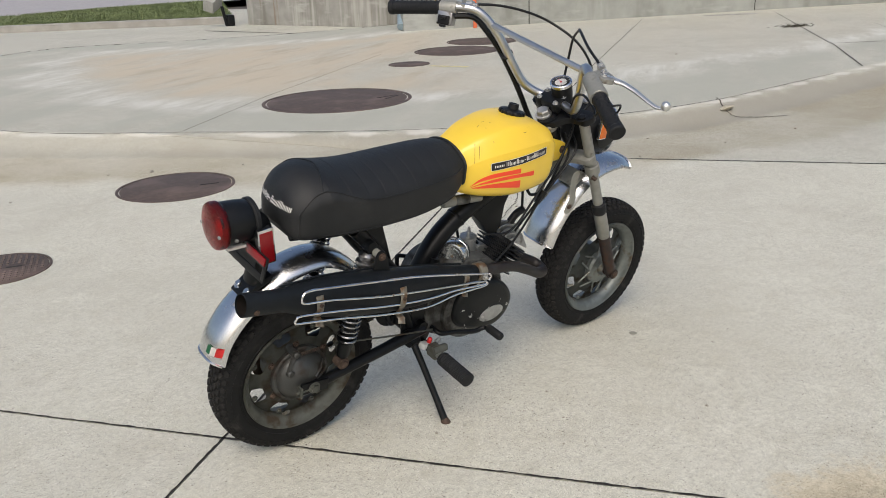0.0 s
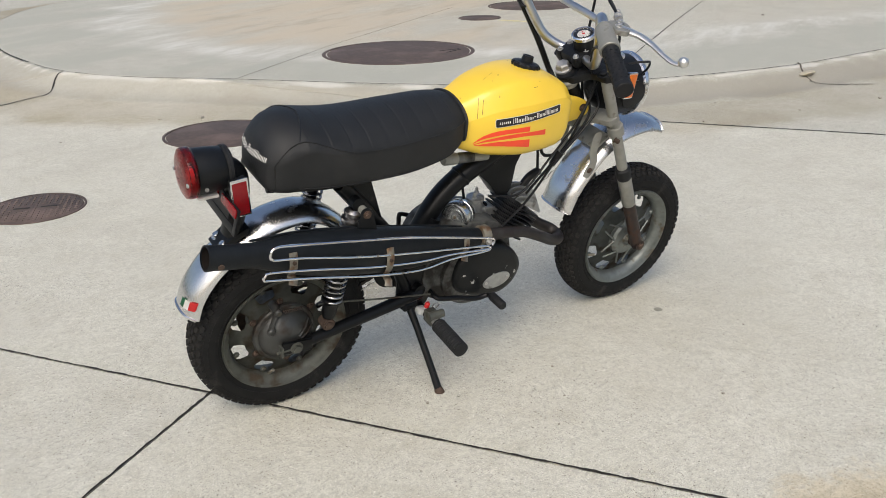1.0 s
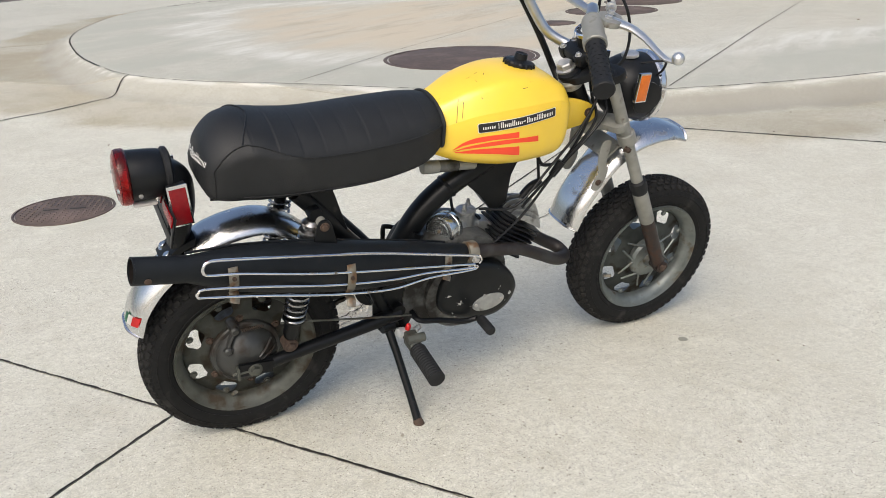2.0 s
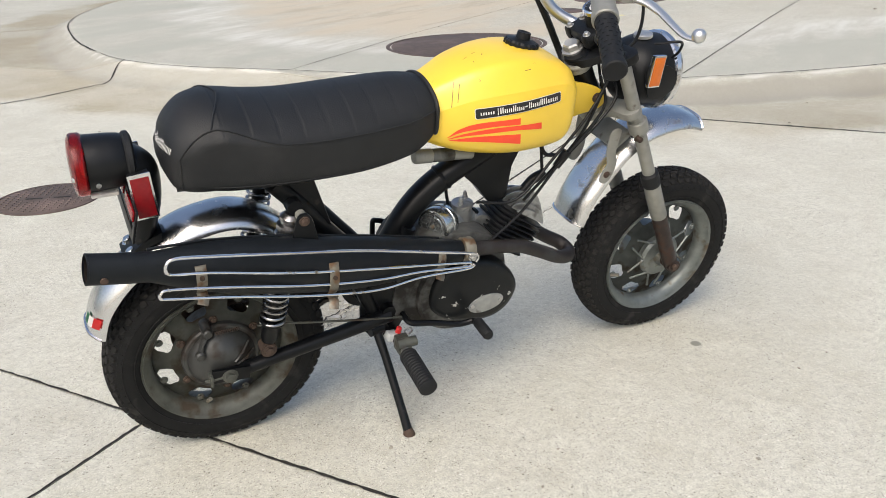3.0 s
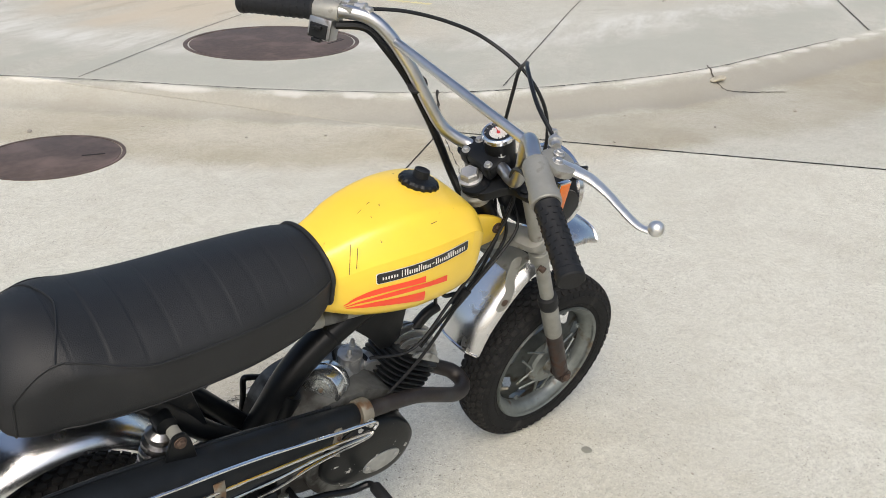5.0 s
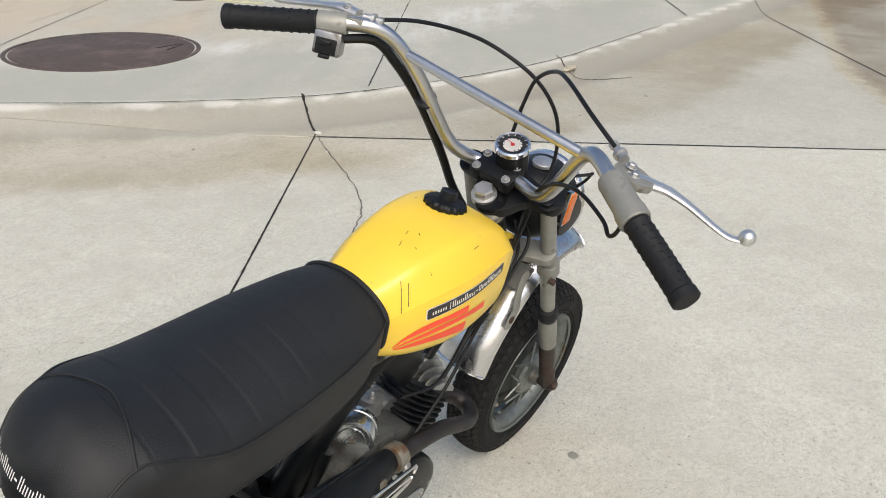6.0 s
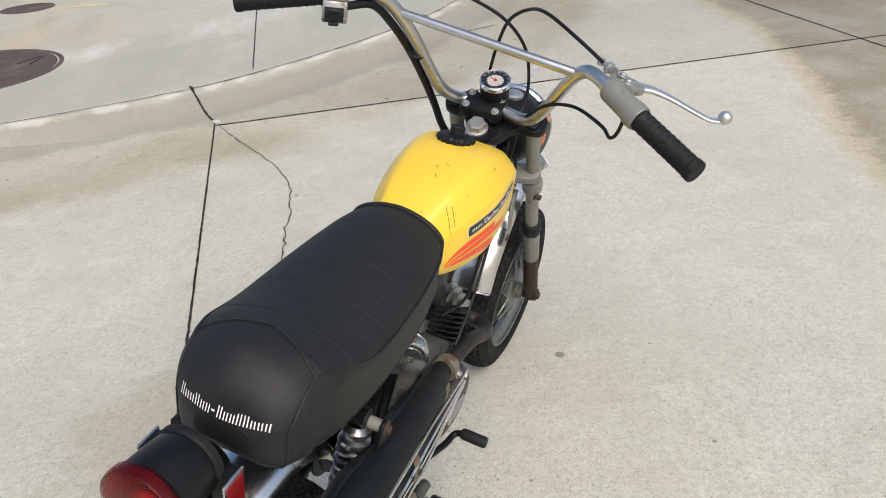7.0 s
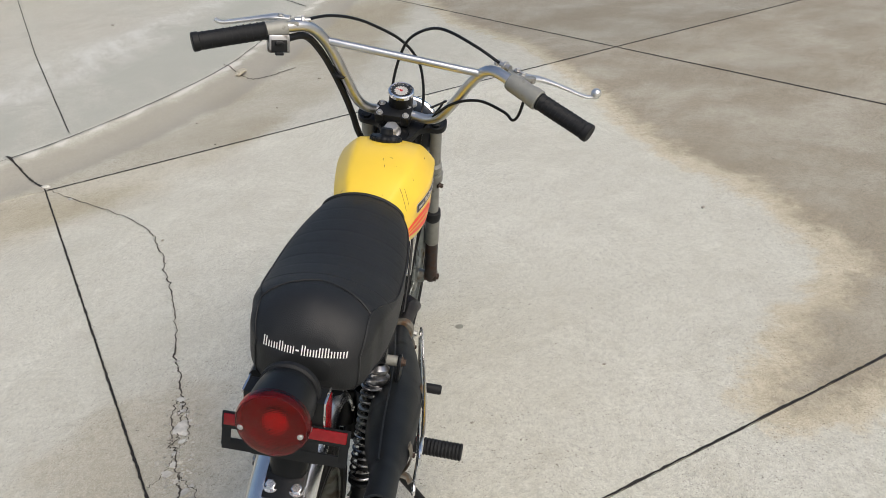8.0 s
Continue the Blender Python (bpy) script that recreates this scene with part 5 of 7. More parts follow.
for i, h in enumerate((1.0, 0.70, 0.70, 1.0, 0.70, 0.72, -1, 1.0, 0.70, 0.70, 0.95, 1.0, 0.70, 0.70, 0.70)):
    y0, hh = 0.0475 - 0.00825 * i, 0.0132 * (h if h > 0 else 0.17)
    z0 = 0.6490 + (0.0042 if h < 0 else 0)
    bm = bmesh.new()
    for y, w in ([(y0, 0.0046)] if h < 0 else [(y0, 0.0017), (y0 - 0.0040, 0.0017)]):
        q = [[bm.verts.new(on_rear(y - w * a, z0 + hh * b)) for a in (0, 1)] for b in (0, 0.33, 0.67, 1)]
        for b in range(3):
            bm.faces.new((q[b][0], q[b + 1][0], q[b + 1][1], q[b][1]))
    bmesh.ops.recalc_face_normals(bm, faces=bm.faces)
    part("letter_bar", bm, WHITE, seat, "white printed bar")


# --- fenders ---
def fender(name, path, half, drop, mat_, label, taper=1.0):
    """A bent strip along path (x, z) with rounded, turned-down sides and a rolled edge."""
    pts = spline([(x, 0, z) for x, z in path], 8)
    loops = []
    for i, q in enumerate(pts):
        t = (pts[min(i + 1, len(pts) - 1)] - pts[max(i - 1, 0)]).normalized()
        nrm = Vector((-t.z, 0, t.x))
        if nrm.z < 0 and abs(nrm.z) > 0.2:
            nrm = -nrm
        sec = []
        for s in np.linspace(-1, 1, 17):
            sec.append(q + Y * half * s - nrm * drop * abs(s) ** 3.2)
        sec += [q + Y * (half + 0.0015) - nrm * (drop + 0.006), q + Y * (half - 0.002) - nrm * (drop + 0.007)]
        for s in np.linspace(1, -1, 17):
            sec.append(q + Y * (half - 0.002) * s - nrm * (drop * abs(s) ** 3.2 + 0.002))
        sec += [q - Y * (half - 0.002) - nrm * (drop + 0.007), q - Y * (half + 0.0015) - nrm * (drop + 0.006)]
        loops.append(sec)
    ob = part(name, loft(loops), mat_, moto, label, 50)
    for lp in (loops[0], loops[-1]):
        part("rolled_edge", sweep(lp[:17], 0.0028, 8), CHROME, ob)
    return ob


rear_path = [(-0.219, 0.318), (-0.203, 0.365), (-0.168, 0.415), (-0.120, 0.456), (-0.06, 0.492), (0.0, 0.508), (0.05, 0.508), (0.10, 0.488), (0.145, 0.45), (0.17, 0.41)]
rf = fender("rear_fender", rear_path, 0.050, 0.020, FENDER, "chrome rear fender with dull worn patches")
ff = fender("front_fender", [(0.740, 0.350), (0.757, 0.400), (0.783, 0.445), (0.811, 0.483), (0.840, 0.514), (0.888, 0.545), (0.945, 0.559), (0.997, 0.560), (1.036, 0.550)], 0.054, 0.018, FENDER, "chrome front fender mounted high above the tyre")
# three-colour sticker on the rear tip
for k, m_ in enumerate((GREEN, WHITE, REDTAPE)):
    q = []
    for i in range(3):
        y = -0.010 - 0.013 * (k + i / 2)
        s = abs(y / 0.050) ** 3.2
        q.append([(-0.2155 + 0.019 * s - 0.0025, y, 0.334), (-0.2085 + 0.019 * s - 0.0030, y, 0.352)])
    bm = bmesh.new()
    v = [[bm.verts.new(p) for p in col] for col in q]
    for i in range(2):
        bm.faces.new((v[i][0], v[i][1], v[i + 1][1], v[i + 1][0]))
    bmesh.ops.solidify(bm, geom=bm.faces[:], thickness=0.0006)
    part("sticker", bm, m_, rf, "one field of a small three-colour sticker")
strut = [(0.790, 0.560), (0.786, 0.515), (0.793, 0.488), (0.784, 0.468), (0.780, 0.450), (0.798, 0.444), (0.812, 0.466), (0.815, 0.490), (0.809, 0.515), (0.814, 0.560)]
for s in (-1, 1):
    part("stay", plate(round_outline(strut, 4), s * 0.058, s * 0.0555, 0.0008), GREY, ff, "flat grey fender stay")
    part("bolt", hexbolt((0.795, s * 0.058, 0.464), (0, s, 0), 0.005, 0.004), RUST, ff)

# --- tail lamp and its bracket ---
tail_c = Vector((-0.187, -0.008, 0.6215))
tail = part("tail_lamp", lathe([(0.001, 0.072), (0.041, 0.072), (0.0445, 0.066), (0.0465, 0.05), (0.0485, 0.012), (0.048, 0.010), (0.0475, 0.014)], tail_c, (1, 0, 0), 48, cap=False), PLASTIC, moto, "round black tail lamp housing with red lens")
part("lens", lathe([(0.0500, 0.013), (0.0525, 0.010), (0.053, 0.0), (0.051, -0.005), (0.042, -0.009), (0.024, -0.011), (0.001, -0.0115), (0.001, -0.0090), (0.024, -0.0085), (0.042, -0.0065), (0.0485, -0.003), (0.0495, 0.012)], tail_c, (1, 0, 0), 48, cap=False), LENS, tail, "domed red lens")
part("lamp_shell", lathe([(0.0465, 0.008), (0.045, 0.012), (0.019, 0.014)], tail_c, (1, 0, 0), 36, cap=False), mat("red_shell", (0.30, 0.012, 0.012), 0.4), tail, "red inner shell behind the lens")
# added white disc: the glow at the lens centre is put into its colour
part("reflector_bowl", lathe([(0.019, 0.0125), (0.017, 0.009), (0.010, 0.006), (0.001, 0.005)], tail_c + Vector((0, 0, -0.006)), (1, 0, 0), 36, cap=False), mat("white_glow_disc", (0.95, 0.93, 0.9), 0.35), tail, "white disc added for the bright centre of the lens")
for s in (-1, 1):
    part("screw", lathe([(0.0042, 0.0), (0.0042, 0.004), (0.003, 0.005)], tail_c + Vector((-0.006, s * 0.042, -0.006)), (-1, 0, 0), 12), STEEL, tail)
part("plate_window", box((0.04, 0.044, 0.006), Matrix.Translation(tail_c + Vector((0.032, -0.012, -0.0460))), 0.002), mat("cloudy_window", (0.5, 0.48, 0.44), 0.35), tail, "cloudy clear window under the housing")
part("side_screw", lathe([(0.004, 0), (0.004, 0.003), (0.0, 0.004)], tail_c + Vector((0.025, -0.0455, -0.02)), (0, -1, 0), 10), STEEL, tail)
part("gasket", lathe([(0.043, 0.070), (0.0465, 0.073), (0.0465, 0.080), (0.039, 0.084)], tail_c, (1, 0, 0), 40), GRIP, tail)
tail.matrix_local = Matrix.Translation(tail_c) @ Matrix.Diagonal((1, 0.935, 0.935, 1)) @ Matrix.Translation(-tail_c)
hood = [(-0.130, -0.007, 0.616), (-0.108, -0.007, 0.613), (-0.093, -0.008, 0.598), (-0.090, -0.009, 0.56), (-0.096, -0.009, 0.52), (-0.108, -0.009, 0.473)]
part("tail_bracket", sweep(spline(hood, 8), resample([0.034, 0.034, 0.031, 0.028, 0.025, 0.022], 8), 24, flat=0.8, wide=1.25, up=(0, 0, 1)), BLACK, moto, "black bracket between seat, lamp and fender")
foot = plate([(-0.140, 0.4455), (-0.10, 0.471), (-0.080, 0.479), (-0.078, 0.495), (-0.11, 0.482), (-0.144, 0.453)], -0.038, 0.020, 0.002)
base = part("bracket_foot", foot, BLACK, moto)
for s in (-1, 1):
    part("bolt", hexbolt((-0.129, s * 0.019 - 0.009, 0.4625), (-0.53, 0, 0.85), 0.0080, 0.007), ZINC, base)
holder = part("plate_holder", box((0.004, 0.182, 0.026), pose(-0.120, -0.007, 0.560, 0, 12, 0), 0.0015), PLASTIC, moto, "black number plate holder with reflectors")
part("lower_rail", box((0.004, 0.178, 0.017), pose(-0.1274, -0.007, 0.525, 0, 12, 0), 0.0015), PLASTIC, holder)
for s in (-1, 1):
    part("end_web", box((0.004, 0.013, 0.040), pose(-0.1243, s * 0.0835 - 0.007, 0.541, 0, 12, 0), 0.0015), PLASTIC, holder)
part("centre_web", box((0.004, 0.095, 0.040), pose(-0.124, -0.007, 0.534, 0, 12, 0), 0.0015), PLASTIC, holder)
for s in (-1, 1):
    part("red_strip", box((0.003, 0.078, 0.017), pose(-0.1235, s * 0.048 - 0.007, 0.5635, 0, 12, 0), 0.001), REDREF, holder, "red reflector strip facing the rear")
    rr = part("side_reflector", box((0.032, 0.018, 0.076), pose(-0.1015, s * 0.048 - 0.003, 0.578, 0, -5, 0), 0.002), PLASTIC, holder, "red side reflector in a chrome frame")
    part("reflector_frame", box((0.035, 0.003, 0.080), pose(-0.1015, s * 0.0572 - 0.003, 0.578, 0, -5, 0), 0.001), CHROME, holder, "thin chrome reflector frame")
    part("red_field", box((0.029, 0.003, 0.070), pose(-0.1013, s * 0.0585 - 0.003, 0.5765, 0, -5, 0), 0.001), REDREF, holder, "red reflector field")

# --- frame ---
frame_ = part("frame", sweep(spline([(0.70, 0, 0.62), (0.60, 0, 0.572), (0.52, 0, 0.530), (0.455, 0, 0.494), (0.407, 0, 0.458), (0.373, 0, 0.418), (0.348, 0, 0.374), (0.320, 0, 0.326), (0.298, 0, 0.288), (0.292, 0, 0.255)], 6), 0.0265, 20, flat=0.92), BLACK, moto, "black tubular steel frame")
part("weld_ring", lathe([(0.0262, -0.004), (0.0278, 0.0), (0.0262, 0.004)], (0.447, 0, 0.489), (0.80, 0, 0.60), 20), BLACK, frame_)
for s in (-1, 1):
    part("down_tube", sweep(spline([(0.372, s * 0.020, 0.405), (0.352, s * 0.020, 0.352), (0.322, s * 0.020, 0.28), (0.305, s * 0.020, 0.215)], 6), 0.0165, 14), BLACK, frame_)
    part("seat_gusset", plate([(0.072, 0.584), (0.165, 0.584), (0.200, 0.475), (0.172, 0.485), (0.128, 0.528)], s * 0.075, s * 0.066, 0.002), BLACK, frame_)
part("head_tube", lathe([(0.024, -0.07), (0.026, -0.065), (0.022, -0.055), (0.022, 0.055), (0.026, 0.065), (0.024, 0.07)], (0.748, 0, 0.648), (-0.46, 0, 0.888), 28), BLACK, frame_)
for s in (-1, 1):
    part("seat_strut", sweep(spline([(0.10, s * 0.070, 0.572), (0.15, s * 0.068, 0.515), (0.205, s * 0.06, 0.445), (0.262, s * 0.045, 0.380), (0.308, s * 0.034, 0.327)], 6), 0.0165, 14), BLACK, frame_)
    part("lower_tube", sweep(spline([(0.235, s * 0.048, 0.385), (0.262, s * 0.05, 0.315), (0.295, s * 0.052, 0.235), (0.315, s * 0.05, 0.195)], 5), 0.014, 12), BLACK, frame_)
    part("pivot_plate", plate(round_outline([(0.27, 0.30), (0.33, 0.31), (0.355, 0.26), (0.345, 0.20), (0.30, 0.185), (0.265, 0.22)], 4), s * 0.058, s * 0.052, 0.001), BLACK, frame_)
    part("seat_rail", sweep([(-0.05, s * 0.06, 0.588), (0.10, s * 0.07, 0.580), (0.22, s * 0.066, 0.582), (0.34, s * 0.04, 0.60)], 0.010, 10), BLACK, frame_)
part("gusset", plate([(0.478, 0.500), (0.505, 0.540), (0.600, 0.575), (0.614, 0.555), (0.590, 0.500), (0.585, 0.438), (0.568, 0.424), (0.545, 0.426), (0.518, 0.462)], -0.021, 0.021, 0.003), BLACK, frame_)
part("cross_tube", sweep([(0.315, -0.075, 0.252), (0.315, 0.075, 0.252)], 0.014, 14), BLACK, frame_)
part("foot_rest_tube", sweep([(0.33, -0.105, 0.192), (0.33, 0.09, 0.192)], 0.011, 12), BLACK, frame_)
for x0, x1, r_, m_ in ((0.372, 0.408, 0.0135, GREY), (0.408, 0.452, 0.0125, GRIMESHADE), (0.452, 0.492, 0.0115, GREY)):
    q_ = Vector((x0, -0.030, 0.5575 - (x0 - 0.372) * 0.08))
    part("toolbox_lug", lathe([(r_ * 0.9, 0), (r_, 0.003), (r_, x1 - x0 - 0.002), (r_ * 0.93, x1 - x0)], q_, (1, 0, -0.08), 20), m_, frame_, "grey metal lug under the seat nose")

# swing arm with axle
swing = part("swing_arm", joined(*[sweep(spline([(0.32, s * 0.066, 0.242), (0.22, s * 0.07, 0.227), (0.10, s * 0.073, 0.211), (0.02, s * 0.074, 0.199), (-0.02, s * 0.074, 0.196)], 5), resample([0.016, 0.0145, 0.0135, 0.013, 0.012], 5), 12) for s in (-1, 1)]), BLACK, moto, "black tubular swing arm")
for s in (-1, 1):
    part("axle_plate", box((0.07, 0.008, 0.028), pose(0.002, s * 0.085, 0.204, 0, 6, 0), 0.002), BLACK, swing)
    part("axle_nut", hexbolt((0.0, s * 0.089, 0.2035), (0, s, 0), 0.010, 0.010), RIMREAR, swing)
    part("chain_adjuster", joined(sweep([(-0.045, s * 0.087, 0.201), (0.0, s * 0.087, 0.2035)], 0.0035, 8), box((0.006, 0.016, 0.026), pose(-0.034, s * 0.086, 0.202), 0.001)), RIMREAR, swing)
part("axle", sweep([(0, -0.09, 0.2035), (0, 0.09, 0.2035)], 0.006, 10), STEEL, swing)

# shocks
for s in (-1, 1):
    a, b = Vector((0.128, s * 0.091, 0.535)), Vector((0.072, s * 0.083, 0.246))
    ax = (b - a).normalized()
    sh = part("shock_absorber", sweep([a + ax * 0.02, a + ax * 0.225], 0.012, 14), PLASTIC, moto, "rear shock absorber with chrome spring")
    turns, n_ = 14, 280
    u1 = ax.orthogonal().normalized()
    u2 = ax.cross(u1)
    coil = [a + ax * (0.052 + 0.182 * i / n_) + 0.0205 * (math.cos(turns * 2 * math.pi * i / n_) * u1 + math.sin(turns * 2 * math.pi * i / n_) * u2) for i in range(n_ + 1)]
    part("spring", sweep(coil, 0.0031, 8), SPRINGM, sh, "dull chrome coil spring")
    part("upper_cap", lathe([(0.012, 0.014), (0.016, 0.017), (0.0200, 0.021), (0.0200, 0.026), (0.0165, 0.029), (0.0165, 0.033), (0.0222, 0.036), (0.0232, 0.041), (0.0222, 0.045), (0.017, 0.048), (0.017, 0.052)], a, ax, 24), SPRINGM, sh, "stepped dull spring cap")
    part("lower_cup", lathe([(0.0225, 0.231), (0.0235, 0.236), (0.019, 0.242), (0.0165, 0.246), (0.0165, 0.270), (0.013, 0.280)], a, ax, 20), BLACK, sh)
    part("upper_eye", lathe([(0.014, -0.012), (0.014, 0.012)], a, Y, 16), BLACK, sh)
    part("lower_eye", lathe([(0.015, -0.012), (0.015, 0.012)], b, Y, 16), RUST, sh, "rusty lower eye and bolt")
    part("bolt", hexbolt(b + Vector((0, s * 0.012, 0)), (0, s, 0), 0.009, 0.008), RUST, sh)
part("shock_mount", sweep([(0.128, -0.10, 0.537), (0.128, 0.10, 0.537)], 0.011, 14), BLACK, frame_)

# --- exhaust ---
mpts = [(-0.205, -0.156, 0.524), (-0.16, -0.155, 0.515), (-0.115, -0.152, 0.5055), (-0.075, -0.148, 0.494), (-0.03, -0.144, 0.481), (0.03, -0.139, 0.465), (0.10, -0.134, 0.4475), (0.175, -0.126, 0.4275), (0.253, -0.116, 0.408), (0.33, -0.104, 0.391), (0.41, -0.091, 0.3755), (0.462, -0.082, 0.366)]
mr = [0.025, 0.0248, 0.0250, 0.033, 0.042, 0.048, 0.051, 0.051, 0.048, 0.041, 0.029, 0.021]
mpts = [(x, y + 0.1 * r, z) for (x, y, z), r in zip(mpts, mr)]
muf = part("exhaust", sweep(spline(mpts, 5), resample(mr, 5), 32, cap=False, wide=0.84), HEATBLACK, moto, "matt black upswept exhaust with wire heat guard")
part("tip_inside", sweep([Vector(p) + Vector((0.001, 0, 0)) for p in mpts[:3]], 0.0215, 24, cap=False, wide=0.86), SOOT, muf)
part("tip_ring", sweep([Vector(mpts[0]) + Vector((0.001 * i, 0.0001 * i, -0.0002 * i)) for i in (-1, 0, 1, 2)], [0.0220, 0.0252, 0.0252, 0.0225], 28, cap=False, wide=0.86), HEATBLACK, muf)
part("welded_seam", sweep([Vector(p) + Vector((0, 0.012, r - 0.001)) for p, r in list(zip(mpts, mr))[2:-1]], 0.0028, 6), HEATBLACK, muf)
part("tip_screw", lathe([(0.006, -0.002), (0.006, 0.002), (0.0, 0.003)], (-0.183, -0.1735, 0.511), (0, -1, -0.2), 12), RUST, muf)
hpts = [(0.44, -0.085, 0.373), (0.493, -0.084, 0.367), (0.540, -0.085, 0.362), (0.591, -0.086, 0.352), (0.645, -0.085, 0.326), (0.688, -0.080, 0.302), (0.722, -0.066, 0.288), (0.740, -0.044, 0.284), (0.734, -0.020, 0.291), (0.705, -0.008, 0.306), (0.655, -0.002, 0.338)]
part("header_pipe", sweep(spline(hpts, 8), resample([0.0150] * 2 + [0.0140] * 4 + [0.0150] * 3 + [0.0145] * 2, 8), 20), PIPE, muf, "brown heat-stained header pipe")
part("clamp", lathe([(0.0225, -0.011), (0.0235, -0.009), (0.0235, 0.009), (0.0225, 0.011)], (0.468, -0.084, 0.3715), (1, 0.05, -0.10), 24), BRASS, muf, "steel clamp band")
part("clamp_bolt", hexbolt((0.470, -0.107, 0.366), (0, -1, 0), 0.006, 0.008), STEEL, muf)
# wire guard: two long hairpins
up_pin = [(0.470, -0.122, 0.365), (0.474, -0.122, 0.375), (0.462, -0.124, 0.386), (0.40, -0.134, 0.408), (0.233, -0.156, 0.462), (0.10, -0.175, 0.498), (-0.03, -0.19, 0.53), (-0.081, -0.192, 0.5385), (-0.096, -0.194, 0.533), (-0.097, -0.194, 0.518), (-0.082, -0.192, 0.511), (-0.03, -0.19, 0.501), (0.10, -0.176, 0.461), (0.233, -0.156, 0.424), (0.40, -0.132, 0.382), (0.458, -0.125, 0.367)]
lo_pin = [(0.458, -0.125, 0.367), (0.450, -0.125, 0.36), (0.348, -0.14, 0.382), (0.257, -0.152, 0.394), (0.132, -0.168, 0.423), (0.0, -0.184, 0.463), (-0.093, -0.190, 0.4845), (-0.109, -0.192, 0.482), (-0.110, -0.192, 0.473), (-0.095, -0.190, 0.468), (0.0, -0.184, 0.444), (0.132, -0.168, 0.402), (0.257, -0.152, 0.372), (0.348, -0.139, 0.369), (0.450, -0.125, 0.355), (0.468, -0.122, 0.359)]
guard = part("heat_guard", sweep(spline(up_pin, 6), 0.0027, 8), CHROME, muf, "bright bent wire heat guard")
part("wire", sweep(spline(lo_pin, 6), 0.0027, 8), CHROME, guard)


def strap(x, label=""):
    y0 = float(np.interp(x, [p[0] for p in mpts], [p[1] for p in mpts]))
    z0 = float(np.interp(x, [p[0] for p in mpts], [p[2] for p in mpts]))
    r0 = float(np.interp(x, [p[0] for p in mpts], mr)) + 0.003
    pts = [Vector((x, y0 + r0 * 0.86 * math.cos(radians(a)), z0 + r0 * math.sin(radians(a)))) for a in range(150, 240, 8)]
    pts = [Vector((x, min(p.y, y0 - 0.02), p.z)) for p in pts]
    pts += [Vector((x, y0 - r0 * 0.80, z0 - r0 * 0.95)), Vector((x - 0.004, y0 - r0 * 0.95, z0 - r0 * 1.12))]
    part("strap", sweep(pts, 0.0085, 8, flat=0.2, up=(0, -1, 0)), BRASS, guard, "worn brass-coloured guard strap")
    part("rivet", lathe([(0.004, 0), (0.004, 0.003), (0, 0.004)], (x, y0 - r0 * 0.86 - 0.002, z0 + 0.002), (0, -1, 0), 10), RUST, guard)


for x in (-0.045, 0.173, 0.40):
    strap(x)
lug = part("hanger", plate(round_outline([(0.112, 0.48), (0.122, 0.527), (0.135, 0.537), (0.148, 0.527), (0.160, 0.48), (0.165, 0.455), (0.107, 0.462)], 4), -0.128, -0.122, 0.002), BLACK, muf, "black hanger lug")
part("spacer", lathe([(0.009, 0), (0.009, 0.022)], (0.135, -0.122, 0.524), Y, 16), GREY, muf)
part("hanger_bolt", hexbolt((0.135, -0.128, 0.524), (0, -1, 0), 0.0062, 0.007), RUST, muf, "rusty bolt")

# --- engine ---
case = part("engine", plate(round_outline([(0.33, 0.24), (0.34, 0.33), (0.38, 0.385), (0.46, 0.395), (0.54, 0.37), (0.575, 0.30), (0.555, 0.22), (0.48, 0.195), (0.38, 0.20)], 5), -0.062, 0.075, 0.004), GRIMESHADE, moto, "air-cooled engine with grey cast crankcase")
outl = [(0.396, 0.277), (0.411, 0.320), (0.459, 0.344), (0.515, 0.340), (0.562, 0.312), (0.588, 0.274), (0.588, 0.242), (0.568, 0.210), (0.530, 0.194), (0.470, 0.201), (0.423, 0.220), (0.400, 0.245)]
outl = round_outline(outl, 5)
cx_, cz_ = 0.492, 0.270
rows_ = []
for y, k in ((-0.060, 1.0), (-0.084, 0.995), (-0.092, 0.965), (-0.097, 0.90), (-0.0995, 0.80), (-0.1005, 0.4)):
    rows_.append([(cx_ + (x - cx_) * k, y, cz_ + (z - cz_) * k) for x, z in outl])
cov = part("side_cover", loft(rows_), CHIPPED, case, "chipped black clutch cover")
ov = [(0.515 + 0.039 * math.cos(a), 0.242 + 0.0205 * math.sin(a) + 0.003 * math.cos(a)) for a in (2 * math.pi * i / 32 for i in range(32))]
part("oval_plate", plate(ov, -0.0985, -0.1025, 0.001), ALU, cov, "oval bare metal plate")
for x, z in ((0.484, 0.241), (0.546, 0.245)):
    part("rivet", lathe([(0.004, 0), (0.004, 0.002), (0.0, 0.0025)], (x, -0.1025, z), (0, -1, 0), 10), STEEL, cov)
for x, z in ((0.415, 0.250), (0.451, 0.299), (0.470, 0.330), (0.532, 0.312), (0.574, 0.268), (0.560, 0.222), (0.500, 0.208), (0.440, 0.222)):
    part("cover_screw", lathe([(0.006, 0), (0.006, 0.004), (0.004, 0.005), (0.0, 0.003)], (x, -0.092, z), (0, -1, 0), 12), STEEL, cov)
part("ring_cover", lathe([(0.086, 0.0), (0.086, 0.014), (0.081, 0.019), (0.0, 0.019)], (0.462, -0.062, 0.262), (0, -1, 0), 36), GRIMESHADE, case, "round grey cast cover")
part("left_cover", lathe([(0.075, 0.0), (0.075, 0.02), (0.06, 0.03), (0.0, 0.032)], (0.43, 0.075, 0.29), Y, 36), GRIMESHADE, case)
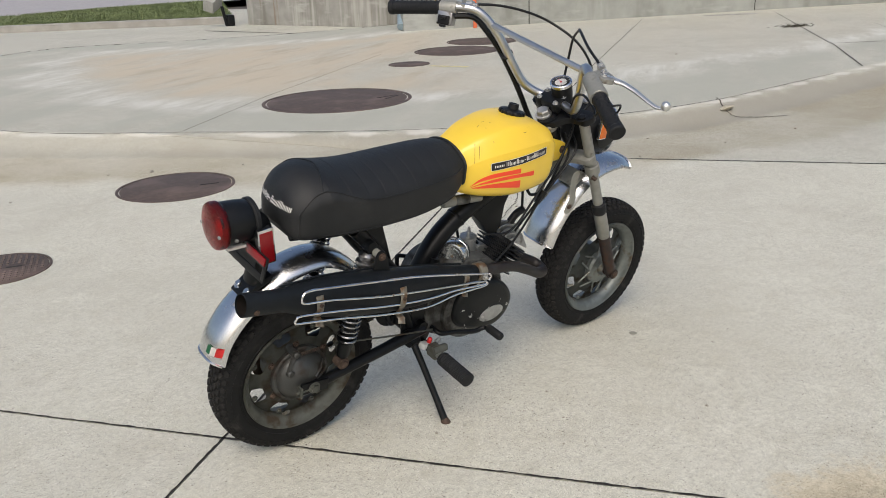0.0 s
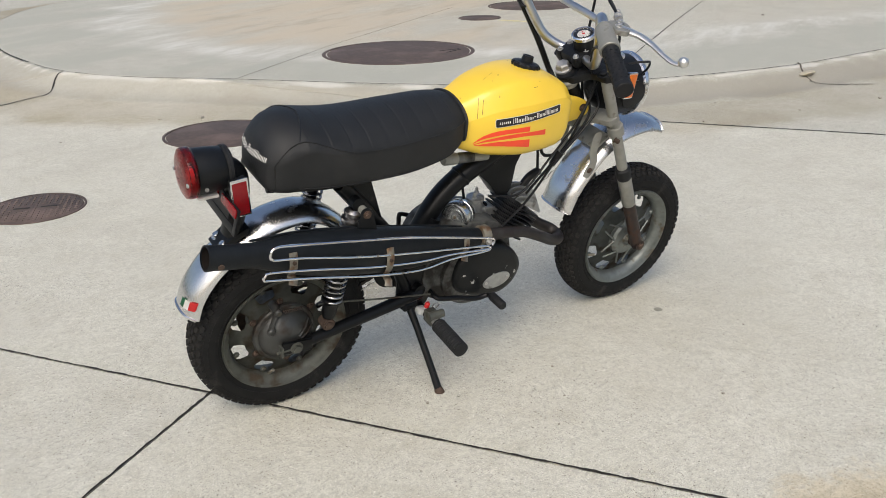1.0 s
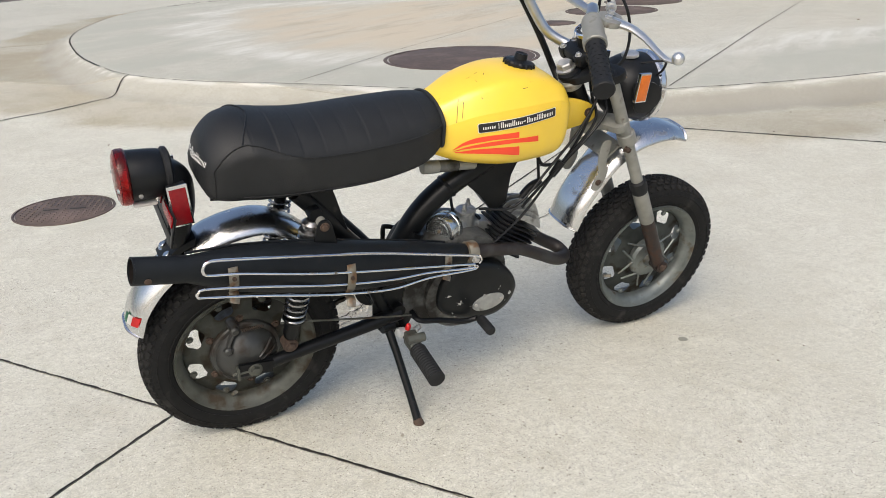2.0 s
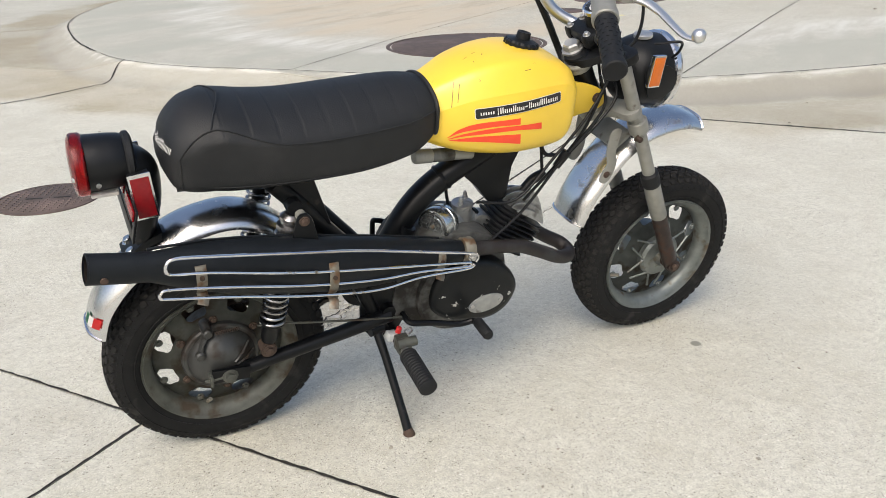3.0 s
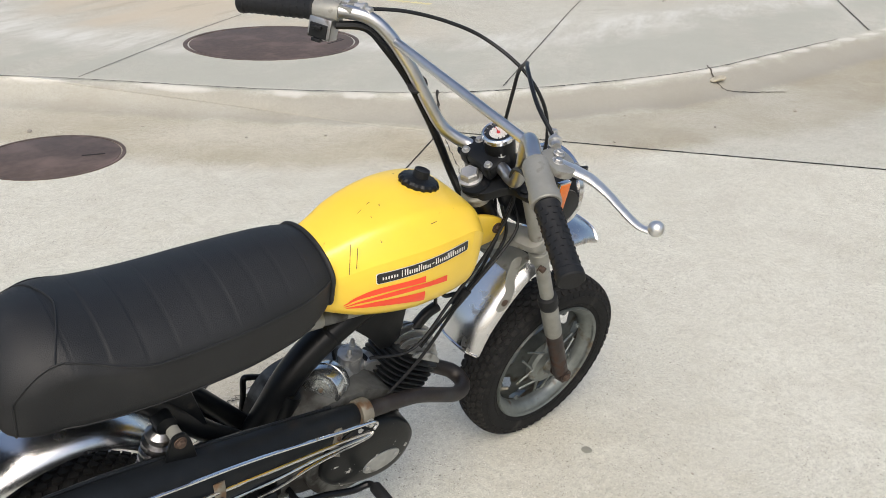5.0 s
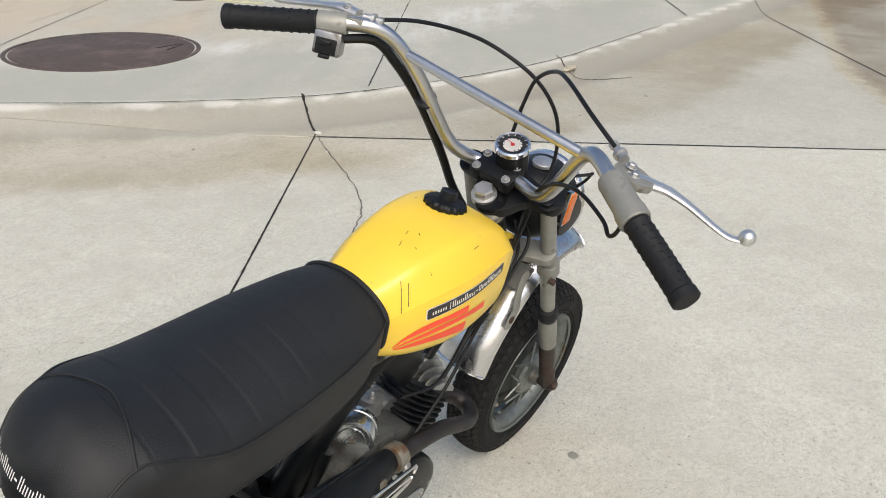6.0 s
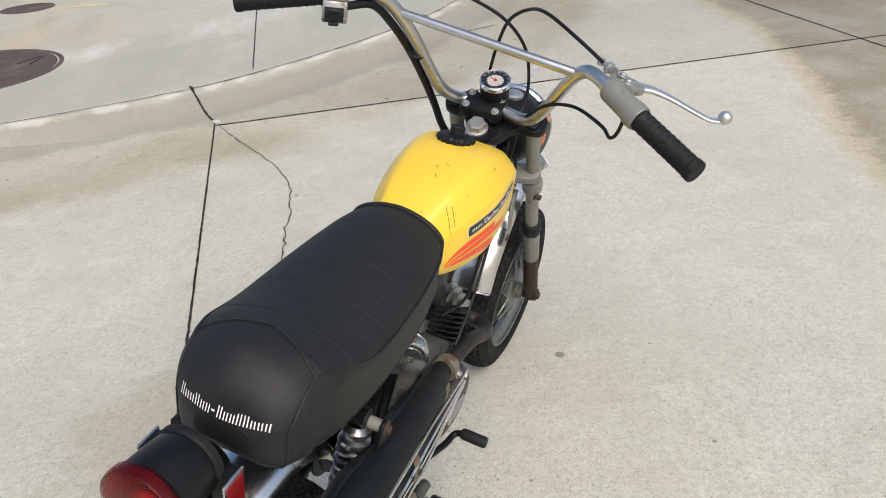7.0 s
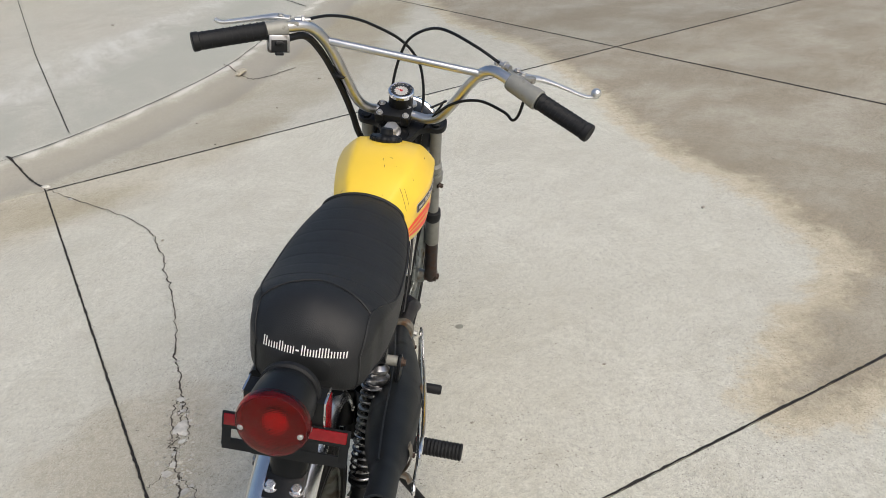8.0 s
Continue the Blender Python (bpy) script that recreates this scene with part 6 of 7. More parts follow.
part("drain_plug", lathe([(0.016, 0), (0.016, 0.012), (0.01, 0.014)], (0.45, -0.045, 0.197), (0, 0, -1), 14), BLACK, case)
cyl_a, cyl_o = Vector((0.53, 0, 0.848)).normalized(), Vector((0.572, 0.0, 0.324))
cyl_f = Vector((cyl_a.z, 0, -cyl_a.x))


def fin(h, lx, ly, thick, mat_, shift=0.0, parent=None, name="fin"):
    m = Matrix((cyl_f, Y, cyl_a)).transposed().to_4x4()
    m.translation = cyl_o + cyl_a * h + cyl_f * shift
    bm = bmesh.new()
    n = 32
    rr = []
    for hh, k in ((-thick / 2, 0.985), (-thick / 4, 1), (thick / 4, 1), (thick / 2, 0.985)):
        rr.append([m @ Vector((k * lx / 2 * math.copysign(abs(math.cos(a)) ** 0.5, math.cos(a)), k * ly / 2 * math.copysign(abs(math.sin(a)) ** 0.5, math.sin(a)), hh)) for a in (2 * math.pi * i / n for i in range(n))])
    bm.free()
    return part(name, loft(rr), mat_, parent)


barrel = part("cylinder", lathe([(0.038, -0.02), (0.038, 0.088)], cyl_o, cyl_a, 32), HEATBLACK, case, "black finned cylinder barrel")
for i in range(8):
    fin(0.004 + 0.0102 * i, 0.118 if i > 1 else 0.10, 0.108, 0.0035, HEATBLACK, 0.012, barrel)
# dark core: the shade between the head fins is put into its colour
head = part("cylinder_head", lathe([(0.044, 0.086), (0.044, 0.094), (0.030, 0.104), (0.014, 0.112), (0.0, 0.113)], cyl_o + cyl_f * 0.010, cyl_a, 32), GRIMESHADE, case, "bare aluminium cylinder head with upright fins")
for i in range(9):
    y = -0.050 + 0.0125 * i
    o = cyl_o + cyl_f * 0.012 + cyl_a * 0.086 + Y * y
    k = 1 - 0.66 * (abs(i - 4) / 4) ** 1.25
    arc = [o + cyl_f * 0.058 * (0.5 + 0.5 * k) * math.cos(a) + cyl_a * 0.044 * k * math.sin(a) for a in np.linspace(0, math.pi, 18)]
    bm = bmesh.new()
    sides = [[bm.verts.new(p + Y * d) for p in arc] for d in (-0.0015, 0.0015)]
    bm.faces.new(sides[0]), bm.faces.new(sides[1][::-1])
    for j in range(len(arc)):
        jj = (j + 1) % len(arc)
        bm.faces.new((sides[0][j], sides[1][j], sides[1][jj], sides[0][jj]))
    bmesh.ops.recalc_face_normals(bm, faces=bm.faces)
    part("head_fin", bm, ALU, head)
part("insulator", lathe([(0.008, 0.108), (0.009, 0.112), (0.009, 0.118), (0.006, 0.120), (0.006, 0.132)], cyl_o + cyl_f * 0.003, cyl_a, 14), WHITE, head, "white spark plug insulator")
plug = part("spark_plug_cap", sweep(spline([cyl_o + cyl_a * 0.118, cyl_o + cyl_a * 0.150 + cyl_f * 0.006, cyl_o + cyl_a * 0.172 + cyl_f * 0.022], 5), 0.0105, 12), PLASTIC, moto, "black spark plug cap and lead")
part("lead", sweep(spline([cyl_o + cyl_a * 0.168 + cyl_f * 0.02, (0.655, -0.01, 0.54), (0.63, -0.02, 0.552), (0.618, -0.02, 0.57)], 6), 0.0035, 8), PLASTIC, plug)

# carburettor and air can
carb = part("carburettor", joined(lathe([(0.018, -0.03), (0.018, 0.055)], (0.482, -0.026, 0.408), (0.90, 0.36, -0.22), 20), lathe([(0.017, -0.036), (0.020, -0.03), (0.020, 0.028), (0.022, 0.030), (0.022, 0.036), (0.016, 0.038)], (0.484, -0.026, 0.412), (-0.05, 0, 1), 20), lathe([(0.013, -0.055), (0.016, -0.05), (0.016, -0.03)], (0.486, -0.026, 0.410), (0, 0, 1), 18)), ALU, moto, "grey cast carburettor with chrome air can")
carb.location = (0.016, 0.028, -0.025)
part("air_can", lathe([(0.0, -0.034), (0.007, -0.034), (0.008, -0.0365), (0.021, -0.0365), (0.0215, -0.0345), (0.0275, -0.0345), (0.0285, -0.0365), (0.0325, -0.0355), (0.0352, -0.031), (0.0352, -0.012), (0.0338, -0.011), (0.0338, -0.008), (0.0356, -0.007), (0.0356, 0.004), (0.033, 0.008), (0.018, 0.010)], (0.431, -0.044, 0.424), (0.84, 0.52, -0.12), 36), ZINC, carb, "zinc-plated air filter can")
part("can_screw", lathe([(0.004, 0), (0.004, 0.003), (0, 0.004)], (0.4025, -0.0617, 0.4281), (-0.84, -0.52, 0.12), 10), BRASS, carb)
part("clamp_ring", lathe([(0.0215, -0.004), (0.0215, 0.004)], (0.512, -0.014, 0.401), (0.90, 0.36, -0.22), 20), BLACK, carb)
part("intake_flange", plate(round_outline([(0.515, 0.415), (0.555, 0.405), (0.578, 0.384), (0.566, 0.368), (0.52, 0.38)], 4), -0.036, -0.006, 0.002), ALU, carb)
part("flange_bolt", hexbolt((0.560, -0.036, 0.385), (0, -1, 0), 0.006, 0.007), STEEL, carb)
for dx in (-0.008, 0.012):
    part("top_nipple", lathe([(0.006, 0), (0.006, 0.006), (0.004, 0.007), (0.004, 0.013), (0.0025, 0.017)], (0.482 + dx, -0.026 + dx, 0.448), (-0.05, 0, 1), 10), ALU, carb)
part("fuel_pipe", sweep(spline([(0.455, -0.02, 0.44), (0.45, -0.015, 0.49), (0.48, -0.01, 0.53), (0.50, -0.01, 0.56)], 6), 0.0035, 8), PLASTIC, carb)

# foot rest, gear pedal, side stand, left lever
peg = part("foot_rest", sweep([(0.332, -0.10, 0.193), (0.327, -0.145, 0.195)], 0.009, 12), STEEL, moto, "folding foot rest with ribbed black rubber")
pp = [Vector((0.328, -0.142, 0.195)).lerp(Vector((0.324, -0.246, 0.197)), i / 56) for i in range(57)]
part("rubber", sweep(pp, [0.0165 if i % 4 < 2 else 0.0180 for i in range(56)] + [0.0150], 20), GRIP, peg, "ribbed black rubber")
part("clevis", joined(box((0.026, 0.034, 0.03), pose(0.332, -0.108, 0.194, 0, 0, 0), 0.003), lathe([(0.010, -0.02), (0.010, 0.02)], (0.334, -0.120, 0.207), (1, 0, 0), 14)), RIMREAR, peg)
gear = part("gear_pedal", sweep(spline([(0.345, -0.070, 0.240), (0.352, -0.098, 0.234), (0.40, -0.104, 0.225), (0.45, -0.112, 0.214), (0.478, -0.118, 0.219), (0.482, -0.132, 0.225)], 6), 0.0062, 10), BLACK, moto, "black gear pedal with rubber")
part("pedal_rubber", sweep([(0.482, -0.130, 0.225), (0.482, -0.134, 0.225), (0.482, -0.176, 0.225), (0.482, -0.180, 0.225)], [0.009, 0.011, 0.011, 0.009], 14), GRIP, gear)
stand = part("side_stand", sweep([(0.292, -0.062, 0.215), (0.300, -0.10, 0.165), (0.309, -0.165, 0.083), (0.313, -0.198, 0.040)], [0.0095, 0.0085, 0.0085, 0.0095], 12), BLACK, moto, "black side stand with worn rusty foot")
part("foot", lathe([(0.0085, -0.016), (0.0115, -0.006), (0.0125, 0.0), (0.011, 0.004)], (0.3133, -0.1995, 0.0385), (0.06, -0.61, -0.79), 16), RUST, stand)
part("pivot", lathe([(0.014, -0.014), (0.014, 0.014)], (0.292, -0.064, 0.213), (0.9, 0.1, 0), 16), BLACK, stand)
sw = part("brake_switch", box((0.036, 0.02, 0.016), pose(0.326, -0.078, 0.196, 0, 15, 10), 0.003), mat("pale_plastic", (0.5, 0.52, 0.52), 0.4), moto, "small pale switch with red cap")
part("red_cap", lathe([(0.006, 0), (0.006, 0.012), (0.003, 0.016)], (0.333, -0.080, 0.203), (0.1, -0.2, 1), 12), mat("red_plastic", (0.6, 0.02, 0.02), 0.4), sw, "red plastic cap")
part("switch_clip", sweep(spline([(0.352, -0.09, 0.200), (0.358, -0.094, 0.212), (0.350, -0.095, 0.220), (0.342, -0.092, 0.212), (0.352, -0.09, 0.200)], 5), 0.0018, 6), STEEL, sw)
part("brake_rod", sweep(spline([(0.353, -0.080, 0.237), (0.27, -0.080, 0.252), (0.19, -0.079, 0.268), (0.10, -0.075, 0.285), (0.06, -0.068, 0.286)], 6), 0.0022, 8), RIMREAR, moto, "thin steel brake rod")
lever = part("left_lever", sweep(spline([(0.335, 0.075, 0.300), (0.340, 0.082, 0.335), (0.343, 0.088, 0.360), (0.352, 0.088, 0.362), (0.388, 0.084, 0.350)], 5), 0.0055, 10), BLACK, moto, "black lever and linkage beyond the frame")
part("knob", lathe([(0.006, 0), (0.009, 0.004), (0.009, 0.014), (0.006, 0.018)], (0.386, 0.084, 0.350), (1, 0, 0), 12), RUST, lever)
part("starter_case", box((0.075, 0.03, 0.036), pose(0.275, 0.07, 0.325, 0, 15, 0), 0.012), GRIMESHADE, moto, "grey cast cover on the far side")

# chain
bm = bmesh.new()
run = []
for i in range(40):
    f = i / 39
    run.append((Vector((0.04, 0.062, 0.245)).lerp(Vector((0.36, 0.062, 0.300)), f) - Vector((0, 0, 0.010 * math.sin(math.pi * f)))))
    run.append((Vector((0.04, 0.062, 0.162)).lerp(Vector((0.36, 0.062, 0.262)), f) - Vector((0, 0, 0.012 * math.sin(math.pi * f)))))
bm.free()
links = [box((0.0105, 0.008 if (i // 2) % 2 else 0.011, 0.008), Matrix.Translation(p) @ pose(0, 0, 0, 0, -12, 0), 0.0015) for i, p in enumerate(run)]
ch = part("chain", joined(*links[0::2]), mat("oily_chain", (0.05, 0.042, 0.035), 0.5, 0.6, 0.4, 90), moto, "oily drive chain")
part("chain_return", joined(*links[1::2]), ch.data.materials[0], ch)
part("sprocket", lathe([(0.078, -0.002), (0.078, 0.002), (0.05, 0.002), (0.05, -0.002)], (0, 0.062, 0.2035), Y, 48), RUST, ch)

# --- front end ---
FA, FB = Vector((0.772, 0, 0.708)), Vector((1.006, -0.003, 0.2090))
fdir = (FB - FA).normalized()
fl = (FB - FA).length
SP = 0.078
fork = part("fork", joined(*[sweep([FA + Y * s * SP - fdir * 0.012, FA + Y * s * SP + fdir * 0.33], 0.0135, 18) for s in (-1, 1)]), GREY, moto, "telescopic fork with grey tubes and rusty lower ends")
for s in (-1, 1):
    o = FA + Y * s * SP
    part("dust_seal", lathe([(0.0145, 0.268), (0.019, 0.272), (0.020, 0.290), (0.0185, 0.302), (0.0175, 0.304)], o, fdir, 20), GRIP, fork, "black rubber dust seal")
    part("slider", lathe([(0.0178, 0.300), (0.0178, 0.392), (0.0165, 0.396)], o, fdir, 24), GREY, fork, "grey upper slider")
    part("lower_slider", lathe([(0.0168, 0.394), (0.0168, fl - 0.012), (0.014, fl + 0.006), (0.008, fl + 0.010)], o, fdir, 24), SLIDER, fork, "brown rusted lower slider")
    part("axle_boss", lathe([(0.015, -0.017), (0.015, 0.017)], FB + Y * s * SP - fdir * 0.006, Y, 18), SLIDER, fork)
    part("axle_nut", hexbolt(FB + Y * s * (SP + 0.015) - fdir * 0.006, (0, s, 0), 0.009, 0.008), RUST, fork)
part("axle", sweep([FB - Y * 0.09, FB + Y * 0.09], 0.006, 10), STEEL, fork)
# lower yoke
ycen = Vector((0.777, 0, 0.590))
for s in (-1, 1):
    o = FA + Y * s * SP + fdir * 0.145
    part("yoke_clamp", lathe([(0.0185, -0.014), (0.020, -0.012), (0.020, 0.012), (0.0185, 0.014)], o, fdir, 24), GREY, fork, "grey cast yoke clamp")
    part("pinch_bolt", hexbolt(o + Vector((-0.006, s * 0.012, -0.020)), (0.3, s, -0.3), 0.006, 0.012), RUST, fork)
web = round_outline([(-0.030, 0.0), (-0.020, -0.026), (0.008, -0.046), (0.022, -0.088), (0.042, -0.096), (0.058, -0.084), (0.052, -0.050), (0.040, -0.020), (0.036, 0.0), (0.040, 0.020), (0.052, 0.050), (0.058, 0.084), (0.042, 0.096), (0.022, 0.088), (0.008, 0.046), (-0.020, 0.026)], 4)
bm = plate(web, -0.009, 0.009, 0.004)
bmesh.ops.transform(bm, matrix=Matrix.Translation(ycen) @ pose(0, 0, 0, 0, -27.4, 0) @ Matrix.Rotation(radians(90), 4, "X"), verts=bm.verts)
part("yoke_web", bm, GREY, fork, "grey cast lower yoke")
part("yoke", lathe([(0.027, -0.012), (0.029, -0.010), (0.029, 0.010), (0.026, 0.012)], ycen, (-0.46, 0, 0.888), 28), GREY, fork)
part("lower_bearing", lathe([(0.026, 0.012), (0.027, 0.018), (0.024, 0.024)], ycen, (-0.46, 0, 0.888), 28), STEEL, fork)
part("fender_bridge", box((0.05, 0.10, 0.006), pose(0.83, 0, 0.53, 0, -40, 0), 0.002), GREY, fork)
# top yoke
ty = Vector((0.752, 0.0, 0.713))
tym = Matrix.Translation(ty) @ pose(0, 0, 0, 0, -24, 0)
out_ = round_outline([(-0.055, 0.0), (-0.040, -0.030), (-0.005, -0.050), (0.005, -0.092), (0.030, -0.100), (0.045, -0.085), (0.040, -0.040), (0.055, 0.0), (0.040, 0.040), (0.045, 0.085), (0.030, 0.100), (0.005, 0.092), (-0.005, 0.050), (-0.040, 0.030)], 4)
bm = bmesh.new()
f = bm.faces.new([bm.verts.new((x, y, -0.009)) for x, y in out_])
ext = bmesh.ops.extrude_face_region(bm, geom=[f])
bmesh.ops.translate(bm, vec=(0, 0, 0.018), verts=[v for v in ext["geom"] if isinstance(v, bmesh.types.BMVert)])
bmesh.ops.recalc_face_normals(bm, faces=bm.faces)
bmesh.ops.bevel(bm, geom=bm.edges[:], offset=0.003, segments=2, affect="EDGES", profile=0.6)
bmesh.ops.transform(bm, matrix=tym, verts=bm.verts)
top = part("top_yoke", bm, PLASTIC, moto, "black top yoke with bar clamps")
part("stem_nut", joined(lathe([(0.021, -0.008), (0.021, 0.003), (0.017, 0.004)], (0.717, 0.013, 0.711), (-0.42, 0, 0.9), 24), lathe([(0.0170, 0.003), (0.0170, 0.014), (0.0145, 0.0170), (0.0, 0.0175)], (0.717, 0.013, 0.711), (-0.42, 0, 0.9), 6)), STEEL, top, "large bright stem nut")
part("stem_collar", lathe([(0.024, -0.03), (0.026, -0.026), (0.026, -0.014), (0.023, -0.01)], (0.715, 0.0, 0.705), (-0.46, 0, 0.888), 24), GREY, top)
clm = Matrix.Translation((0.743, 0.0155, 0.745)) @ pose(0, 0, 0, 0, -26, 0)
clamp = part("bar_clamp", joined(box((0.044, 0.082, 0.022), clm, 0.008), box((0.040, 0.062, 0.034), clm @ Matrix.Translation((0.002, 0, -0.026)), 0.004), *[box((0.017, 0.020, 0.026), clm @ Matrix.Translation((dx, dy, -0.002)), 0.006) for dx in (-0.0165, 0.0165) for dy in (-0.0285, 0.0285)]), PLASTIC, top, "wide black cast bar clamp block")
for dx in (-0.0148, 0.0148):
    for dy in (-0.0285, 0.0285):
        part("clamp_bolt", hexbolt(clm @ Vector((dx, dy, 0.0095)), (clm.to_3x3() @ Vector((0, 0, 1))), 0.0052, 0.007), STEEL, clamp)
for s in (-1, 1):
    part("fork_cap", hexbolt(FA + Y * s * SP - fdir * 0.012 + Vector((-0.008, 0, 0.006)), -fdir, 0.011, 0.008), PLASTIC, top)

# headlamp
hc, ha = Vector((0.893, 0.006, 0.660)), Vector((0.985, 0, -0.10)).normalized()
lampb = part("headlamp", lathe([(0.02, -0.075), (0.045, -0.066), (0.064, -0.048), (0.074, -0.02), (0.077, 0.012), (0.078, 0.030)], hc, ha, 44), PLASTIC, moto, "round black headlamp with chrome rim")
part("rim", lathe([(0.078, 0.028), (0.083, 0.031), (0.0845, 0.040), (0.081, 0.047), (0.074, 0.049)], hc, ha, 44, cap=False), CHROME, lampb, "chrome headlamp rim")
part("glass", lathe([(0.075, 0.047), (0.060, 0.056), (0.03, 0.061), (0.001, 0.062)], hc, ha, 40), GLASS, lampb)
part("reflector_bowl", lathe([(0.074, 0.045), (0.06, 0.015), (0.03, -0.01), (0.001, -0.02)], hc, ha, 40, cap=False), CHROME, lampb)
part("warning_lens", lathe([(0.020, -0.002), (0.020, 0.004), (0.017, 0.006), (0.0, 0.0065)], hc + Vector((-0.012, -0.004, 0.0765)), (-0.12, 0, 1), 28), STEEL, lampb, "pale round disc on top of the shell")
for s in (-1, 1):
    part("ear", plate(round_outline([(0.845, 0.70), (0.90, 0.695), (0.925, 0.665), (0.91, 0.635), (0.86, 0.63)], 4), s * 0.078, s * 0.072, 0.001), PLASTIC, lampb)
    rx = part("side_reflector", box((0.034, 0.010, 0.068), Matrix.Translation((0.866, s * 0.080 + 0.004, 0.688)) @ pose(0, 0, 0, 0, 4, -s * 6), 0.0025), CHROME, lampb, "orange side reflector in a chrome frame")
    part("orange_field", box((0.027, 0.004, 0.060), Matrix.Translation((0.866, s * 0.0850 + 0.004, 0.688)) @ pose(0, 0, 0, 0, 4, -s * 6), 0.001), ORANGEREF, rx, "orange reflector field")

# speedometer
gc, ga = Vector((0.760, 0.005, 0.774)), Vector((-0.36, -0.02, 0.93)).normalized()
ga_u = Vector((ga.z, 0, -ga.x)).normalized()
ga_v = ga.cross(ga_u)
speedo = part("speedometer", lathe([(0.022, -0.062), (0.029, -0.05), (0.031, -0.01), (0.031, 0.020)], gc, ga, 36), PLASTIC, moto, "small round speedometer with chrome bezel")
part("bezel", lathe([(0.0305, 0.016), (0.033, 0.018), (0.033, 0.026), (0.0305, 0.029), (0.0275, 0.028), (0.0270, 0.022)], gc, ga, 40, cap=False), CHROME, speedo, "chrome bezel")
part("dial", lathe([(0.0285, 0.0215), (0.001, 0.022)], gc, ga, 36), BLACKDECAL, speedo, "black dial face")
part("dial_ring", lathe([(0.0175, 0.0222), (0.0175, 0.0228), (0.0035, 0.0230), (0.0035, 0.0222)], gc, ga, 36), WHITE, speedo, "white ring with short bars")
for k in range(11):
    a = radians(-40 + 26 * k)
    d = (math.cos(a) * ga_v + math.sin(a) * ga_u)
    part("tick", sweep([gc + ga * 0.0232 + d * 0.0245, gc + ga * 0.0232 + d * 0.0268], 0.0008, 5), WHITE, speedo)
    part("dial_bar", sweep([gc + ga * 0.0234 + d * 0.0150, gc + ga * 0.0234 + d * 0.0185], 0.0011, 5), BLACKDECAL, speedo)
part("needle", sweep([gc + ga * 0.0242 - ga_v * 0.004, gc + ga * 0.0242 + ga_v * 0.015 + ga_u * 0.005], [0.0014, 0.0006], 6), REDTAPE, speedo, "red needle")
part("pivot", lathe([(0.0036, 0.0228), (0.0036, 0.0255), (0.0, 0.026)], gc, ga, 16), REDTAPE, speedo)
part("speedo_glass", lathe([(0.0272, 0.0262), (0.015, 0.0280), (0.001, 0.0285)], gc, ga, 32, cap=False), GLASS, speedo).visible_shadow = False
speedo.matrix_local = Matrix.Translation(gc) @ Matrix.Scale(0.86, 4) @ Matrix.Translation(-gc)

lampb.matrix_local = Matrix.Translation(hc + Vector((-0.010, 0, -0.003))) @ Matrix.Scale(0.94, 4) @ Matrix.Translation(-hc)

# handlebar
RB = [(0.746, 0.0155, 0.744), (0.745, -0.026, 0.744), (0.733, -0.060, 0.745), (0.716, -0.088, 0.760), (0.690, -0.116, 0.800), (0.650, -0.150, 0.860), (0.622, -0.175, 0.894), (0.602, -0.200, 0.903), (0.577, -0.239, 0.892), (0.551, -0.290, 0.8730), (0.505, -0.388, 0.8395)]
LB = [(0.746, 0.0155, 0.744), (0.743, 0.054, 0.747), (0.722, 0.074, 0.758), (0.701, 0.088, 0.776), (0.680, 0.104, 0.812), (0.650, 0.126, 0.870), (0.620, 0.146, 0.915), (0.596, 0.166, 0.940), (0.572, 0.188, 0.947), (0.540, 0.230, 0.941), (0.468, 0.352, 0.917)]
bar = part("handlebar", sweep(spline(LB[::-1] + RB[1:], 6), 0.0108, 18), BARCHROME, moto, "high chrome handlebar with cross brace")
part("cross_brace", sweep([(0.622, 0.147, 0.914), (0.624, -0.166, 0.890)], 0.0075, 14), BARCHROME, bar)


def grip(a, b, name):
    a, b = Vector(a), Vector(b)
    d = (b - a).normalized()
    g = part(name, sweep([a, a + d * 0.003, a + d * 0.006, b - d * 0.010, b - d * 0.008, b + d * 0.002, b + d * 0.004], [0.0165, 0.0175, 0.0162, 0.0165, 0.0180, 0.0180, 0.0160], 28), GRIP, bar, "black rubber grip with raised dashes")
    u = d.orthogonal().normalized()
    w = d.cross(u)
    ln = (b - a).length
    bits = []
    for k in range(10):
        for j in range(9):
            an = 2 * math.pi * (k + 0.5 * (j % 2)) / 10
            q = a + d * (0.014 + (ln - 0.032) * j / 8) + 0.0164 * (math.cos(an) * u + math.sin(an) * w)
            t = (-math.sin(an) * u + math.cos(an) * w)
            rot = Matrix((t, d, (q - a - d * (q - a).dot(d)).normalized())).transposed().to_4x4()
            rot.translation = q
            bits.append(box((0.0050, 0.0022, 0.0016), rot, 0))
    tagged(part("grip_pattern", joined(*bits), GRIP, g), kind="stuff")
    return g


grip(RB[-2], RB[-1], "grip")
grip((0.535, 0.238, 0.939), LB[-1], "grip")


def along(pts, f):
    s = spline(pts, 10)
    return s[int(f * (len(s) - 1))]


